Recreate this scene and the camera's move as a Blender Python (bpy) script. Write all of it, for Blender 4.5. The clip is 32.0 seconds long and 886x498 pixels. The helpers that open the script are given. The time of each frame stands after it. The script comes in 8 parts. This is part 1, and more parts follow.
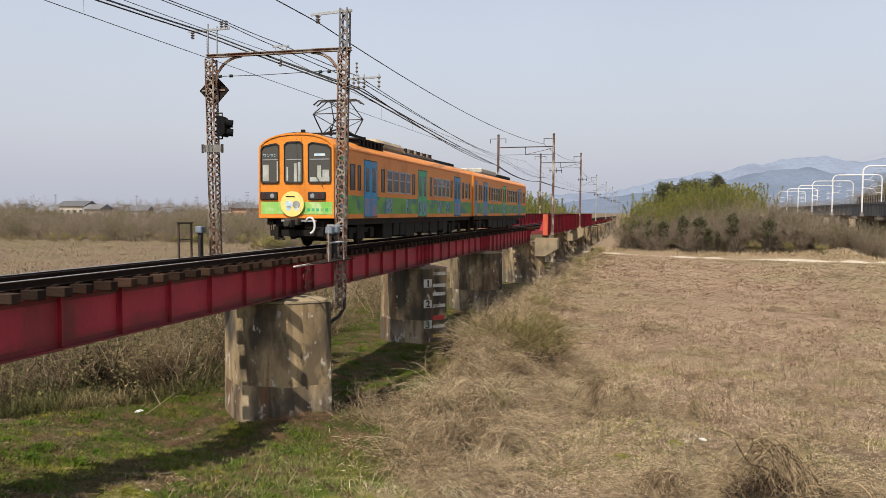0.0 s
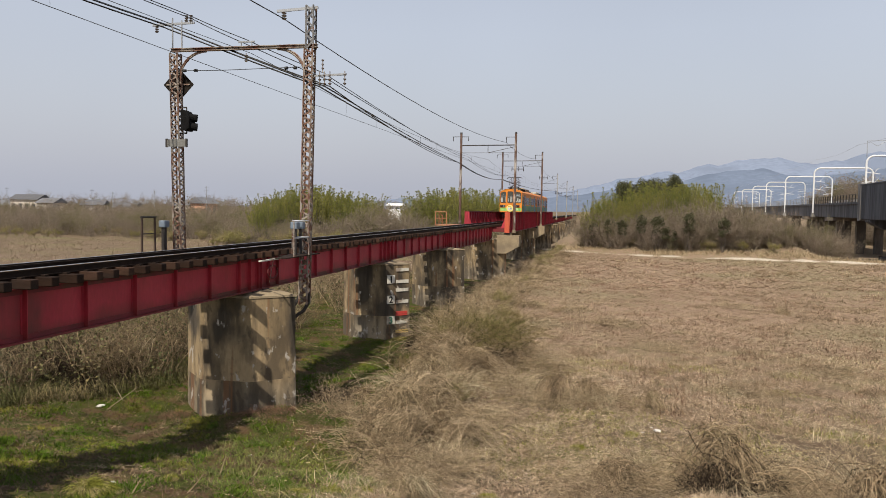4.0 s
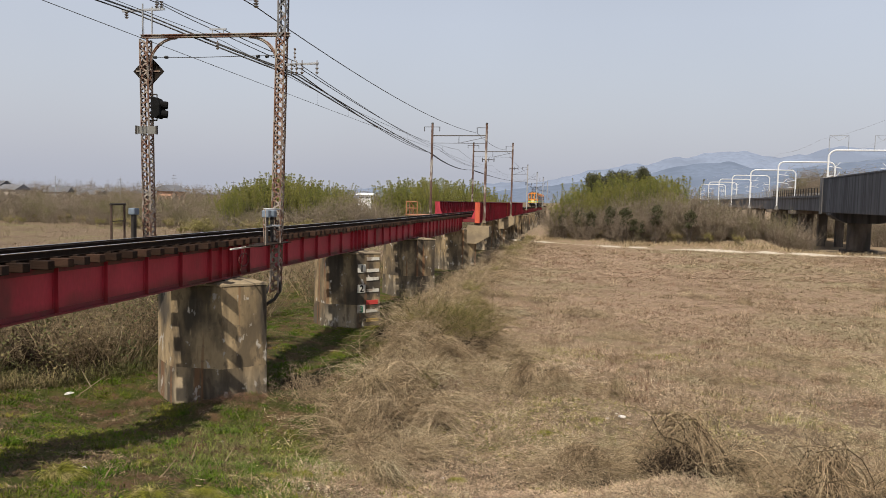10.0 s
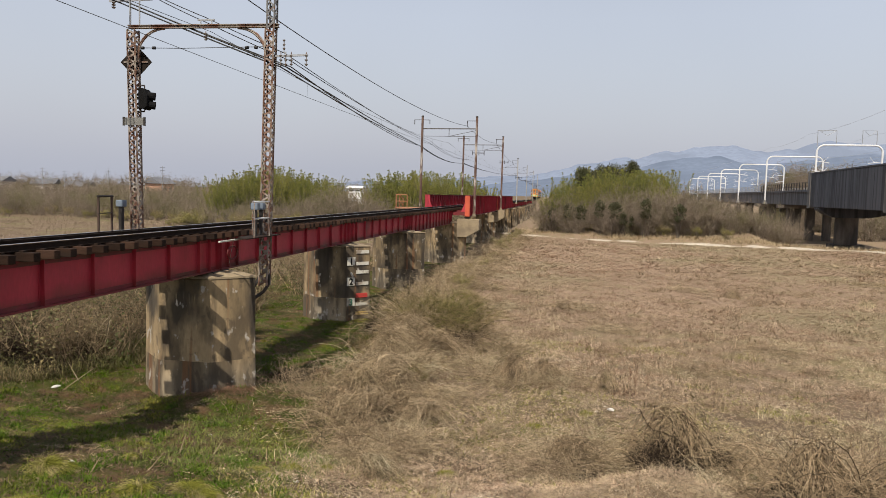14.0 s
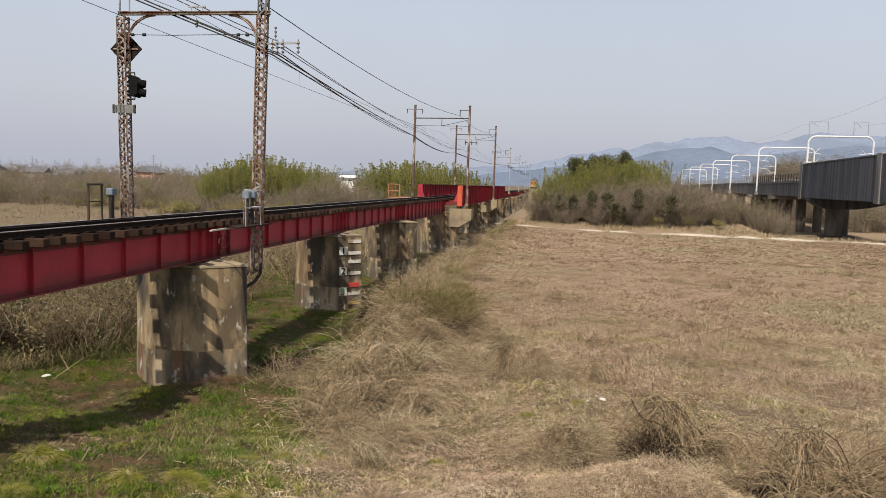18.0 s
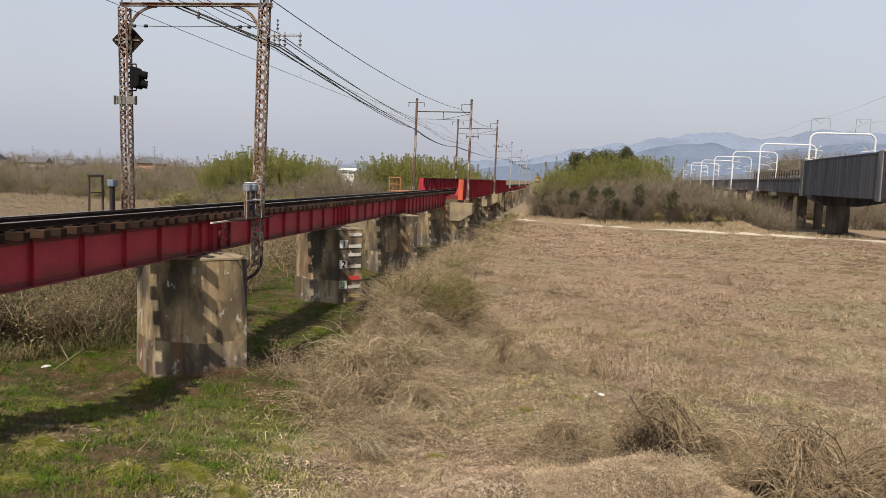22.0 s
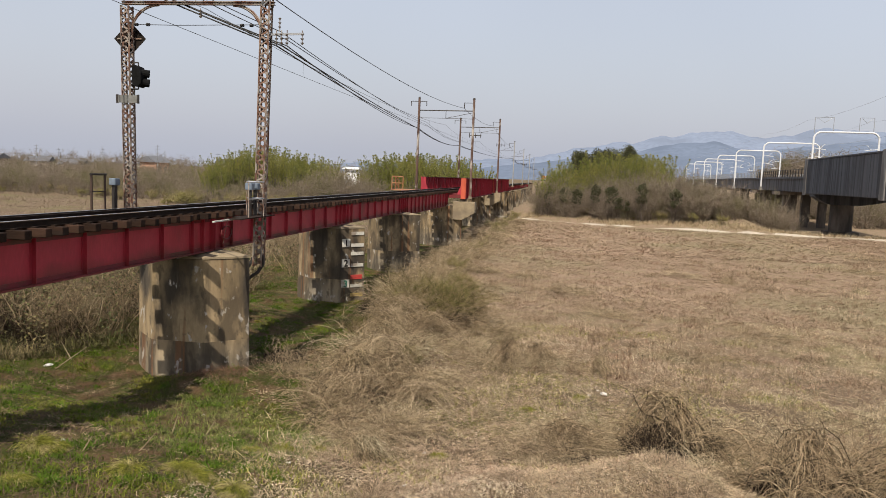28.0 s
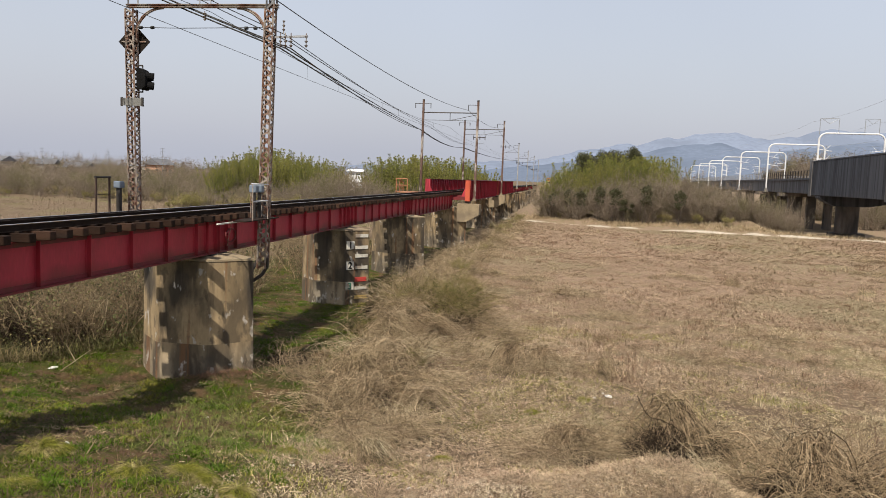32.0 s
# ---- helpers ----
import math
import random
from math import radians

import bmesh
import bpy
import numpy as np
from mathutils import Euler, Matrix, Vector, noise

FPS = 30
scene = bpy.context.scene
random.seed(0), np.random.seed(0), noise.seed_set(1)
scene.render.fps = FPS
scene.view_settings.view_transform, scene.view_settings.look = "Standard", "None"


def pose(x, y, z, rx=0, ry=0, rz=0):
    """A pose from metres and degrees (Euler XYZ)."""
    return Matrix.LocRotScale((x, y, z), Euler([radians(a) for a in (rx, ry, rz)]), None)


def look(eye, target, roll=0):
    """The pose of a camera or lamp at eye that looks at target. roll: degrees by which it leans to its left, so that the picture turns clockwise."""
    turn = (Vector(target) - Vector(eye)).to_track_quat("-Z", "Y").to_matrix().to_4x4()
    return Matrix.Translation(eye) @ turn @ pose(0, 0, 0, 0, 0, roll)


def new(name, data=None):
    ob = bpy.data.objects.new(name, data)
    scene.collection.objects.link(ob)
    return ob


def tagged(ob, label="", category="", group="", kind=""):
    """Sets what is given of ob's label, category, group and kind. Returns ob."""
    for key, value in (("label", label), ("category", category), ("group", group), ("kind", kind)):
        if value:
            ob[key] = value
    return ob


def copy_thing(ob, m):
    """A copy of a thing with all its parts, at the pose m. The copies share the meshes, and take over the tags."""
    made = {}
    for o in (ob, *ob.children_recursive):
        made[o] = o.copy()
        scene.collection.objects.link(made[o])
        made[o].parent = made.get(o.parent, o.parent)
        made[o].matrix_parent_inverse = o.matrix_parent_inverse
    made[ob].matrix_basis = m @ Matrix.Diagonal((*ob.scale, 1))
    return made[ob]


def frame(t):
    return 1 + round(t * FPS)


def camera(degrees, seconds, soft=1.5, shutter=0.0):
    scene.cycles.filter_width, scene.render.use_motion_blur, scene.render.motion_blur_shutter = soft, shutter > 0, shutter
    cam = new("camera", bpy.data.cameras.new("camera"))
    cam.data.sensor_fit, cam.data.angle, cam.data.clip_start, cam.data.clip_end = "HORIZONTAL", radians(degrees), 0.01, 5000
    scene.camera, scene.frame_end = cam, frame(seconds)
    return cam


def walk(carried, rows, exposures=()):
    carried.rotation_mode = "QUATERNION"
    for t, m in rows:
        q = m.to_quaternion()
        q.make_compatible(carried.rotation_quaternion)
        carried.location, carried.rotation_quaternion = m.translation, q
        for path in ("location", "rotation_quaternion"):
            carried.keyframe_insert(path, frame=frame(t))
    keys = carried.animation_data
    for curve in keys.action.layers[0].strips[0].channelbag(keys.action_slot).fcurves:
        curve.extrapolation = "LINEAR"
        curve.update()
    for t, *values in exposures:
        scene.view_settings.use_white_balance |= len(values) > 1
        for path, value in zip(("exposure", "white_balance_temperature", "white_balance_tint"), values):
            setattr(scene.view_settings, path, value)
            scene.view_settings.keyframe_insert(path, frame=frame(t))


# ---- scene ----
cam = camera(60.9, 32.0, soft=0.8)
PATH = [
    (0, (11.142, 1.151, 7.31), (10.626, 3.081, 7.207), 0.3),
    (0.5, (11.153, 1.023, 7.293), (10.659, 2.958, 7.187), 0.4),
    (1, (11.153, 0.894, 7.293), (10.678, 2.833, 7.185), 0.5),
    (1.5, (11.154, 0.812, 7.298), (10.692, 2.755, 7.188), 0.6),
    (2, (11.156, 0.781, 7.28), (10.704, 2.726, 7.172), 0.7),
    (2.5, (11.162, 0.765, 7.282), (10.72, 2.713, 7.174), 0.7),
    (3, (11.168, 0.761, 7.279), (10.733, 2.71, 7.171), 0.8),
    (3.5, (11.169, 0.781, 7.287), (10.742, 2.732, 7.179), 0.8),
    (5.5, (11.184, 0.547, 7.292), (10.801, 2.507, 7.178), 1.0),
    (6, (11.198, 0.498, 7.28), (10.826, 2.46, 7.166), 1.0),
    (6.5, (11.201, 0.468, 7.267), (10.839, 2.432, 7.152), 1.0),
    (7, (11.204, 0.455, 7.272), (10.849, 2.42, 7.156), 1.1),
    (7.5, (11.211, 0.452, 7.28), (10.861, 2.417, 7.161), 1.1),
    (8, (11.216, 0.457, 7.286), (10.87, 2.423, 7.163), 1.1),
    (8.5, (11.206, 0.461, 7.283), (10.863, 2.427, 7.157), 1.2),
    (9, (11.2, 0.478, 7.269), (10.86, 2.444, 7.141), 1.2),
    (9.5, (11.192, 0.475, 7.273), (10.852, 2.442, 7.141), 1.3),
    (10, (11.212, 0.467, 7.281), (10.873, 2.434, 7.147), 1.3),
    (10.5, (11.191, 0.483, 7.284), (10.855, 2.45, 7.146), 1.3),
    (11, (11.21, 0.478, 7.279), (10.875, 2.445, 7.138), 1.3),
    (11.5, (11.196, 0.48, 7.279), (10.865, 2.447, 7.135), 1.4),
    (12, (11.204, 0.487, 7.283), (10.878, 2.454, 7.136), 1.5),
    (12.5, (11.196, 0.491, 7.271), (10.875, 2.459, 7.122), 1.5),
    (13, (11.204, 0.504, 7.27), (10.886, 2.473, 7.119), 1.5),
    (13.5, (11.212, 0.504, 7.261), (10.898, 2.474, 7.111), 1.5),
    (14, (11.214, 0.501, 7.272), (10.902, 2.471, 7.121), 1.5),
    (14.5, (11.193, 0.507, 7.271), (10.886, 2.478, 7.119), 1.5),
    (16.5, (11.216, 0.51, 7.269), (10.92, 2.481, 7.104), 1.5),
    (17, (11.211, 0.533, 7.265), (10.917, 2.504, 7.096), 1.6),
    (17.5, (11.214, 0.535, 7.267), (10.921, 2.506, 7.093), 1.7),
    (18, (11.208, 0.545, 7.256), (10.917, 2.516, 7.079), 1.7),
    (18.5, (11.204, 0.545, 7.264), (10.913, 2.516, 7.083), 1.8),
    (19, (11.206, 0.538, 7.27), (10.915, 2.508, 7.085), 1.8),
    (19.5, (11.211, 0.534, 7.264), (10.92, 2.504, 7.078), 1.9),
    (20, (11.2, 0.537, 7.272), (10.909, 2.507, 7.083), 2.0),
    (20.5, (11.211, 0.532, 7.271), (10.919, 2.501, 7.079), 2.0),
    (21, (11.201, 0.547, 7.265), (10.909, 2.516, 7.072), 2.1),
    (21.5, (11.199, 0.549, 7.262), (10.908, 2.518, 7.068), 2.1),
    (22, (11.205, 0.542, 7.28), (10.914, 2.511, 7.086), 2.2),
    (22.5, (11.212, 0.584, 7.263), (10.92, 2.553, 7.071), 2.2),
    (23, (11.207, 0.582, 7.27), (10.914, 2.551, 7.078), 2.2),
    (23.5, (11.206, 0.586, 7.271), (10.913, 2.555, 7.079), 2.2),
    (24, (11.209, 0.587, 7.264), (10.916, 2.556, 7.072), 2.2),
    (24.5, (11.197, 0.598, 7.25), (10.904, 2.567, 7.06), 2.2),
    (25, (11.206, 0.598, 7.259), (10.912, 2.567, 7.069), 2.2),
    (25.5, (11.201, 0.593, 7.257), (10.906, 2.562, 7.067), 2.2),
    (27.5, (11.195, 0.6, 7.268), (10.9, 2.568, 7.07), 2.2),
    (28, (11.211, 0.585, 7.272), (10.913, 2.553, 7.075), 2.2),
    (28.5, (11.209, 0.611, 7.277), (10.909, 2.578, 7.081), 2.1),
    (29, (11.223, 0.603, 7.265), (10.92, 2.57, 7.071), 2.1),
    (29.5, (11.203, 0.606, 7.273), (10.9, 2.573, 7.081), 2.1),
    (30, (11.213, 0.605, 7.276), (10.908, 2.572, 7.084), 2.1),
    (30.5, (11.202, 0.614, 7.286), (10.894, 2.581, 7.095), 2.1),
    (31, (11.218, 0.601, 7.284), (10.909, 2.568, 7.093), 2.1),
    (31.5, (11.215, 0.614, 7.281), (10.905, 2.58, 7.089), 2.1),
    (32, (11.216, 0.62, 7.275), (10.906, 2.587, 7.083), 2.1),
]
walk(cam, [(t, look(eye, target, roll)) for t, eye, target, roll in PATH],
     [(0, 0.14), (0.8, 0.06), (2.0, -0.03), (14, 0.01), (20, 0.05), (30, 0.05), (32, 0.08)])

# ---- world, sun, exposure ----
SUN_EL, SUN_AZ = 52.5, 5.7      # degrees up; degrees from straight behind the viewer (-y) towards -x
world = bpy.data.worlds.new("world")
scene.world = world
world.use_nodes = True
wn = world.node_tree
sky = wn.nodes.new("ShaderNodeTexSky")
sky.sky_type = "NISHITA"
sky.sun_disc = False
sky.sun_elevation = radians(SUN_EL)
sky.sun_rotation = radians(180 + SUN_AZ)
sky.air_density, sky.dust_density, sky.ozone_density = 1.6, 5.0, 1.0
haze = wn.nodes.new("ShaderNodeMix")
haze.data_type = "RGBA"
haze.inputs["Factor"].default_value = 0.62
haze.inputs["B"].default_value = (6.1, 6.4, 7.55, 1)
wn.links.new(sky.outputs[0], haze.inputs["A"])
cloud = wn.nodes.new("ShaderNodeTexNoise")
cloud.inputs["Scale"].default_value = 2.2
cloud.inputs["Detail"].default_value = 3
wn.links.new(wn.nodes.new("ShaderNodeTexCoord").outputs["Generated"], cloud.inputs["Vector"])
cr = wn.nodes.new("ShaderNodeMapRange")
cr.inputs["To Min"].default_value, cr.inputs["To Max"].default_value = 0.93, 1.07
wn.links.new(cloud.outputs[0], cr.inputs["Value"])
cm = wn.nodes.new("ShaderNodeVectorMath")
cm.operation = "SCALE"
wn.links.new(haze.outputs["Result"], cm.inputs[0])
wn.links.new(cr.outputs[0], cm.inputs["Scale"])
sepz = wn.nodes.new("ShaderNodeSeparateXYZ")
wn.links.new(cloud.inputs["Vector"].links[0].from_socket, sepz.inputs[0])
fall = wn.nodes.new("ShaderNodeMapRange")
fall.inputs["From Min"].default_value, fall.inputs["From Max"].default_value = 0.22, 0.9
fall.inputs["To Min"].default_value, fall.inputs["To Max"].default_value = 1.0, 0.55
wn.links.new(sepz.outputs[2], fall.inputs["Value"])
both = wn.nodes.new("ShaderNodeMath")
both.operation = "MULTIPLY"
wn.links.new(cr.outputs[0], both.inputs[0])
wn.links.new(fall.outputs[0], both.inputs[1])
wn.links.new(both.outputs[0], cm.inputs["Scale"])
bg = wn.nodes["Background"]
bg.inputs["Strength"].default_value = 0.115
wn.links.new(cm.outputs[0], bg.inputs["Color"])
sun = new("sun", bpy.data.lights.new("sun", "SUN"))
sun.data.energy, sun.data.angle, sun.data.color = 5.0, radians(0.6), (1.0, 0.90, 0.76)
az = radians(SUN_AZ)
sun.matrix_world = look((-math.sin(az) * 60, -math.cos(az) * 60, math.tan(radians(SUN_EL)) * 60), (0, 0, 0))
scene.view_settings.exposure = 0.0


# ---- materials ----
def surf(name, c1, c2, scale=3.0, rough=0.7, metal=0.0, bump=0.15, c3=None, amount=0.35, scale3=0.6, stretch=(1, 1, 1), island=0.0, objrand=0.0, fine=12.0):
    """Two-scale noise between c1 and c2, with patches of c3 (stains, rust, moss), in the object's own space."""
    m = bpy.data.materials.new(name)
    m.use_nodes = True
    nt = m.node_tree
    N, L = nt.nodes, nt.links
    b = N["Principled BSDF"]
    tc = N.new("ShaderNodeTexCoord")
    info = N.new("ShaderNodeObjectInfo")
    mp = N.new("ShaderNodeMapping")
    mp.inputs["Scale"].default_value = stretch
    off = N.new("ShaderNodeVectorMath")
    off.operation = "SCALE"
    off.inputs[0].default_value = (37.0, 19.0, 53.0)
    L.new(info.outputs["Random"], off.inputs["Scale"])
    L.new(off.outputs[0], mp.inputs["Location"])
    L.new(tc.outputs["Object"], mp.inputs["Vector"])

    def nz(s, d=4.0):
        t = N.new("ShaderNodeTexNoise")
        t.inputs["Scale"].default_value, t.inputs["Detail"].default_value = s, d
        L.new(mp.outputs[0], t.inputs["Vector"])
        return t.outputs[0]

    def ramp(v, a, z):
        r = N.new("ShaderNodeMapRange")
        r.inputs["From Min"].default_value, r.inputs["From Max"].default_value = a, z
        L.new(v, r.inputs["Value"])
        return r.outputs[0]

    def mix(f, a, z, kind="MIX"):
        x = N.new("ShaderNodeMix")
        x.data_type, x.blend_type = "RGBA", kind
        for key, val in (("Factor", f), ("A", a), ("B", z)):
            if isinstance(val, tuple):
                x.inputs[key].default_value = (*val, 1)
            elif isinstance(val, (int, float)):
                x.inputs[key].default_value = val
            else:
                L.new(val, x.inputs[key])
        return x.outputs["Result"]

    col = mix(ramp(nz(scale), 0.35, 0.65), c1, c2)
    grain = nz(scale * fine)
    g = N.new("ShaderNodeMapRange")
    g.inputs["To Min"].default_value, g.inputs["To Max"].default_value = 0.75, 1.25
    L.new(grain, g.inputs["Value"])
    gc = N.new("ShaderNodeCombineColor")
    for k in range(3):
        L.new(g.outputs[0], gc.inputs[k])
    col = mix(1.0, col, gc.outputs[0], "MULTIPLY")
    if c3:
        col = mix(ramp(nz(scale3, 6.0), 0.62 - amount * 0.4, 0.70 - amount * 0.3), col, c3)
    if island or objrand:
        src = N.new("ShaderNodeNewGeometry").outputs["Random Per Island"] if island else info.outputs["Random"]
        k = island or objrand
        r = N.new("ShaderNodeMapRange")
        r.inputs["To Min"].default_value, r.inputs["To Max"].default_value = 1 - k, 1 + k
        L.new(src, r.inputs["Value"])
        cc = N.new("ShaderNodeCombineColor")
        for q in range(3):
            L.new(r.outputs[0], cc.inputs[q])
        col = mix(1.0, col, cc.outputs[0], "MULTIPLY")
    L.new(col, b.inputs["Base Color"])
    b.inputs["Roughness"].default_value, b.inputs["Metallic"].default_value = rough, metal
    if bump:
        bp = N.new("ShaderNodeBump")
        bp.inputs["Strength"].default_value, bp.inputs["Distance"].default_value = bump, 0.03
        L.new(grain, bp.inputs["Height"])
        L.new(bp.outputs[0], b.inputs["Normal"])
    return m


def glass_mat(name, tint=(0.02, 0.025, 0.03), rough=0.06):
    m = bpy.data.materials.new(name)
    m.use_nodes = True
    b = m.node_tree.nodes["Principled BSDF"]
    b.inputs["Base Color"].default_value = (*tint, 1)
    b.inputs["Roughness"].default_value = rough
    b.inputs["Specular IOR Level"].default_value = 0.6
    return m


RED = surf("red_girder_paint", (0.335, 0.020, 0.036), (0.40, 0.029, 0.047), 1.3, 0.62, 0, 0.06, (0.15, 0.022, 0.022), 0.14, 0.5, (1, 1, 0.35))
# about half as bright as RED, with rust-brown patches
REDEDGE = surf("darker_red_paint", (0.17, 0.014, 0.020), (0.12, 0.014, 0.016), 2.0, 0.65, 0, 0.1, (0.10, 0.03, 0.018), 0.3, 0.8)
ORANGE = surf("orange_primer", (0.46, 0.075, 0.035), (0.52, 0.095, 0.045), 2.0, 0.6, 0, 0.05, (0.30, 0.05, 0.03), 0.2)
CONC = surf("weathered_concrete", (0.37, 0.275, 0.1582), (0.225, 0.166, 0.092), 0.9, 0.92, 0, 0.5, (0.075, 0.06, 0.0414), 0.34, 0.8, (1, 1, 0.45))


def runoff(m):
    """Black runoff streaks, rust, pale bloom and a washed band near the foot of a pier."""
    N, L = m.node_tree.nodes, m.node_tree.links
    b = N["Principled BSDF"]
    col = b.inputs["Base Color"].links[0].from_socket
    pos = [n for n in N if n.type == "MAPPING"][0].inputs["Vector"].links[0].from_socket
    shift = [n for n in N if n.type == "MAPPING"][0].inputs["Location"].links[0].from_socket

    def mask(stretch, scale, lo, hi, detail=5):
        mp = N.new("ShaderNodeMapping")
        mp.inputs["Scale"].default_value = stretch
        L.new(pos, mp.inputs["Vector"])
        L.new(shift, mp.inputs["Location"])
        t = N.new("ShaderNodeTexNoise")
        t.inputs["Scale"].default_value, t.inputs["Detail"].default_value = scale, detail
        L.new(mp.outputs[0], t.inputs["Vector"])
        r = N.new("ShaderNodeMapRange")
        r.inputs["From Min"].default_value, r.inputs["From Max"].default_value = lo, hi
        L.new(t.outputs[0], r.inputs["Value"])
        return r.outputs[0]

    def over(f, c, k):
        nonlocal col
        g = N.new("ShaderNodeMath")
        g.operation = "MULTIPLY"
        L.new(f, g.inputs[0])
        g.inputs[1].default_value = k
        x = N.new("ShaderNodeMix")
        x.data_type = "RGBA"
        L.new(g.outputs[0], x.inputs["Factor"])
        L.new(col, x.inputs["A"])
        x.inputs["B"].default_value = (*c, 1)
        col = x.outputs["Result"]

    sep = N.new("ShaderNodeSeparateXYZ")
    L.new(pos, sep.inputs[0])
    low = N.new("ShaderNodeMapRange")
    low.inputs["From Min"].default_value, low.inputs["From Max"].default_value = 2.6, 1.7
    wob = N.new("ShaderNodeMath")
    wob.operation = "ADD"
    L.new(sep.outputs[2], wob.inputs[0])
    L.new(mask((1, 1, 1), 1.6, -0.6, 1.4), wob.inputs[1])
    L.new(wob.outputs[0], low.inputs["Value"])
    over(low.outputs[0], (0.36, 0.31, 0.235), 0.6)
    over(mask((1.0, 1.0, 0.30), 1.2, 0.43, 0.55), (0.050, 0.039, 0.027), 0.70)
    over(mask((1.6, 1.6, 0.25), 1.3, 0.53, 0.64), (0.030, 0.024, 0.019), 0.62)
    over(mask((3.0, 3.0, 0.12), 1.0, 0.60, 0.66), (0.21, 0.095, 0.04), 0.6)
    over(mask((1.4, 1.4, 0.8), 2.4, 0.63, 0.67), (0.50, 0.47, 0.42), 0.7)
    over(mask((1.0, 1.0, 0.5), 2.2, 0.58, 0.63), (0.06, 0.047, 0.034), 0.6)
    over(mask((1, 1, 1), 5.0, 0.60, 0.70), (0.08, 0.065, 0.05), 0.5)
    L.new(col, b.inputs["Base Color"])


def grime(m, z0, z1, c, k):
    """Brown grime with a ragged upper edge along the foot of a steel plate."""
    N, L = m.node_tree.nodes, m.node_tree.links
    b = N["Principled BSDF"]
    col = b.inputs["Base Color"].links[0].from_socket
    pos = [n for n in N if n.type == "MAPPING"][0].inputs["Vector"].links[0].from_socket
    sep = N.new("ShaderNodeSeparateXYZ")
    L.new(pos, sep.inputs[0])
    t = N.new("ShaderNodeTexNoise")
    t.inputs["Scale"].default_value, t.inputs["Detail"].default_value = 0.9, 4
    L.new(pos, t.inputs["Vector"])
    wob = N.new("ShaderNodeMath")
    wob.operation = "MULTIPLY_ADD"
    L.new(t.outputs[0], wob.inputs[0])
    wob.inputs[1].default_value = -0.7
    L.new(sep.outputs[2], wob.inputs[2])
    r = N.new("ShaderNodeMapRange")
    r.inputs["From Min"].default_value, r.inputs["From Max"].default_value = z1 - 0.35, z0 - 0.35
    r.inputs["To Max"].default_value = k
    L.new(wob.outputs[0], r.inputs["Value"])
    x = N.new("ShaderNodeMix")
    x.data_type = "RGBA"
    L.new(r.outputs[0], x.inputs["Factor"])
    L.new(col, x.inputs["A"])
    x.inputs["B"].default_value = (*c, 1)
    L.new(x.outputs["Result"], b.inputs["Base Color"])


grime(RED, -1.30, -1.00, (0.10, 0.020, 0.016), 0.75)
runoff(CONC)
CONCDARK = surf("stained_concrete", (0.16, 0.14, 0.115), (0.10, 0.088, 0.075), 1.6, 0.95, 0, 0.4, (0.055, 0.048, 0.042), 0.5, 1.0, (1, 1, 0.16))
CONCCAP = surf("pale_concrete", (0.31, 0.25, 0.161), (0.24, 0.19, 0.1242), 1.5, 0.9, 0, 0.3, (0.2, 0.16, 0.1104), 0.3)
RUST = surf("rusty_steel", (0.15, 0.07, 0.045), (0.24, 0.15, 0.11), 5.0, 0.85, 0.1, 0.3, (0.33, 0.29, 0.25), 0.45, 3.0)
DARKSTEEL = surf("dark_steel", (0.030, 0.026, 0.024), (0.05, 0.043, 0.038), 4.0, 0.6, 0.3, 0.2)
RAILSTEEL = surf("polished_rail", (0.62, 0.60, 0.57), (0.5, 0.47, 0.44), 6.0, 0.22, 0.9, 0.05, None, 0, 1, (1, 0.1, 1))
RAILSIDE = surf("rail_web_rust", (0.032, 0.021, 0.015), (0.022, 0.015, 0.012), 6.0, 0.85, 0.2, 0.2)
SLEEPER = surf("old_timber", (0.046, 0.026, 0.018), (0.027, 0.016, 0.011), 4.0, 0.9, 0, 0.4, (0.03, 0.02, 0.016), 0.25, 2.5, (0.3, 1, 1), 0, 0.4)
# timber of the unseen planks that block light between the rails
PLANK = surf("sun_block_timber", (0.030, 0.018, 0.013), (0.017, 0.011, 0.008), 4.0, 0.9, 0, 0.4, (0.04, 0.028, 0.022), 0.15, 2.5, (1, 0.3, 1), 0, 0.35)
TAR = surf("tarred_timber", (0.014, 0.011, 0.009), (0.022, 0.017, 0.014), 3.0, 0.85, 0, 0.3)
WIRE = surf("wire", (0.012, 0.012, 0.013), (0.02, 0.02, 0.02), 9.0, 0.6, 0.2, 0)
PORCELAIN = surf("brown_porcelain", (0.35, 0.33, 0.30), (0.15, 0.10, 0.08), 9.0, 0.25, 0, 0)
GALV = surf("galvanised_steel", (0.38, 0.40, 0.42), (0.30, 0.31, 0.33), 5.0, 0.5, 0.4, 0.05)
WHITESTEEL = surf("white_galvanised_pole", (0.72, 0.73, 0.74), (0.62, 0.63, 0.65), 3.0, 0.55, 0.0, 0.05)
BLACK = surf("black_paint", (0.006, 0.006, 0.006), (0.010, 0.010, 0.011), 5.0, 0.9, 0, 0.1)
WHITEP = surf("white_gauge_paint", (0.62, 0.60, 0.53), (0.5, 0.47, 0.4), 3.0, 0.7, 0, 0.1, (0.3, 0.25, 0.2), 0.25, 2.0)
REDP = surf("red_gauge_paint", (0.5, 0.05, 0.04), (0.42, 0.05, 0.04), 3.0, 0.6, 0, 0.1)
YELP = surf("yellow_gauge_paint", (0.5, 0.36, 0.1), (0.42, 0.28, 0.08), 3.0, 0.6, 0, 0.1)
GREENP = surf("dark_green_paint", (0.02, 0.12, 0.08), (0.03, 0.14, 0.09), 3.0, 0.6, 0, 0.1)


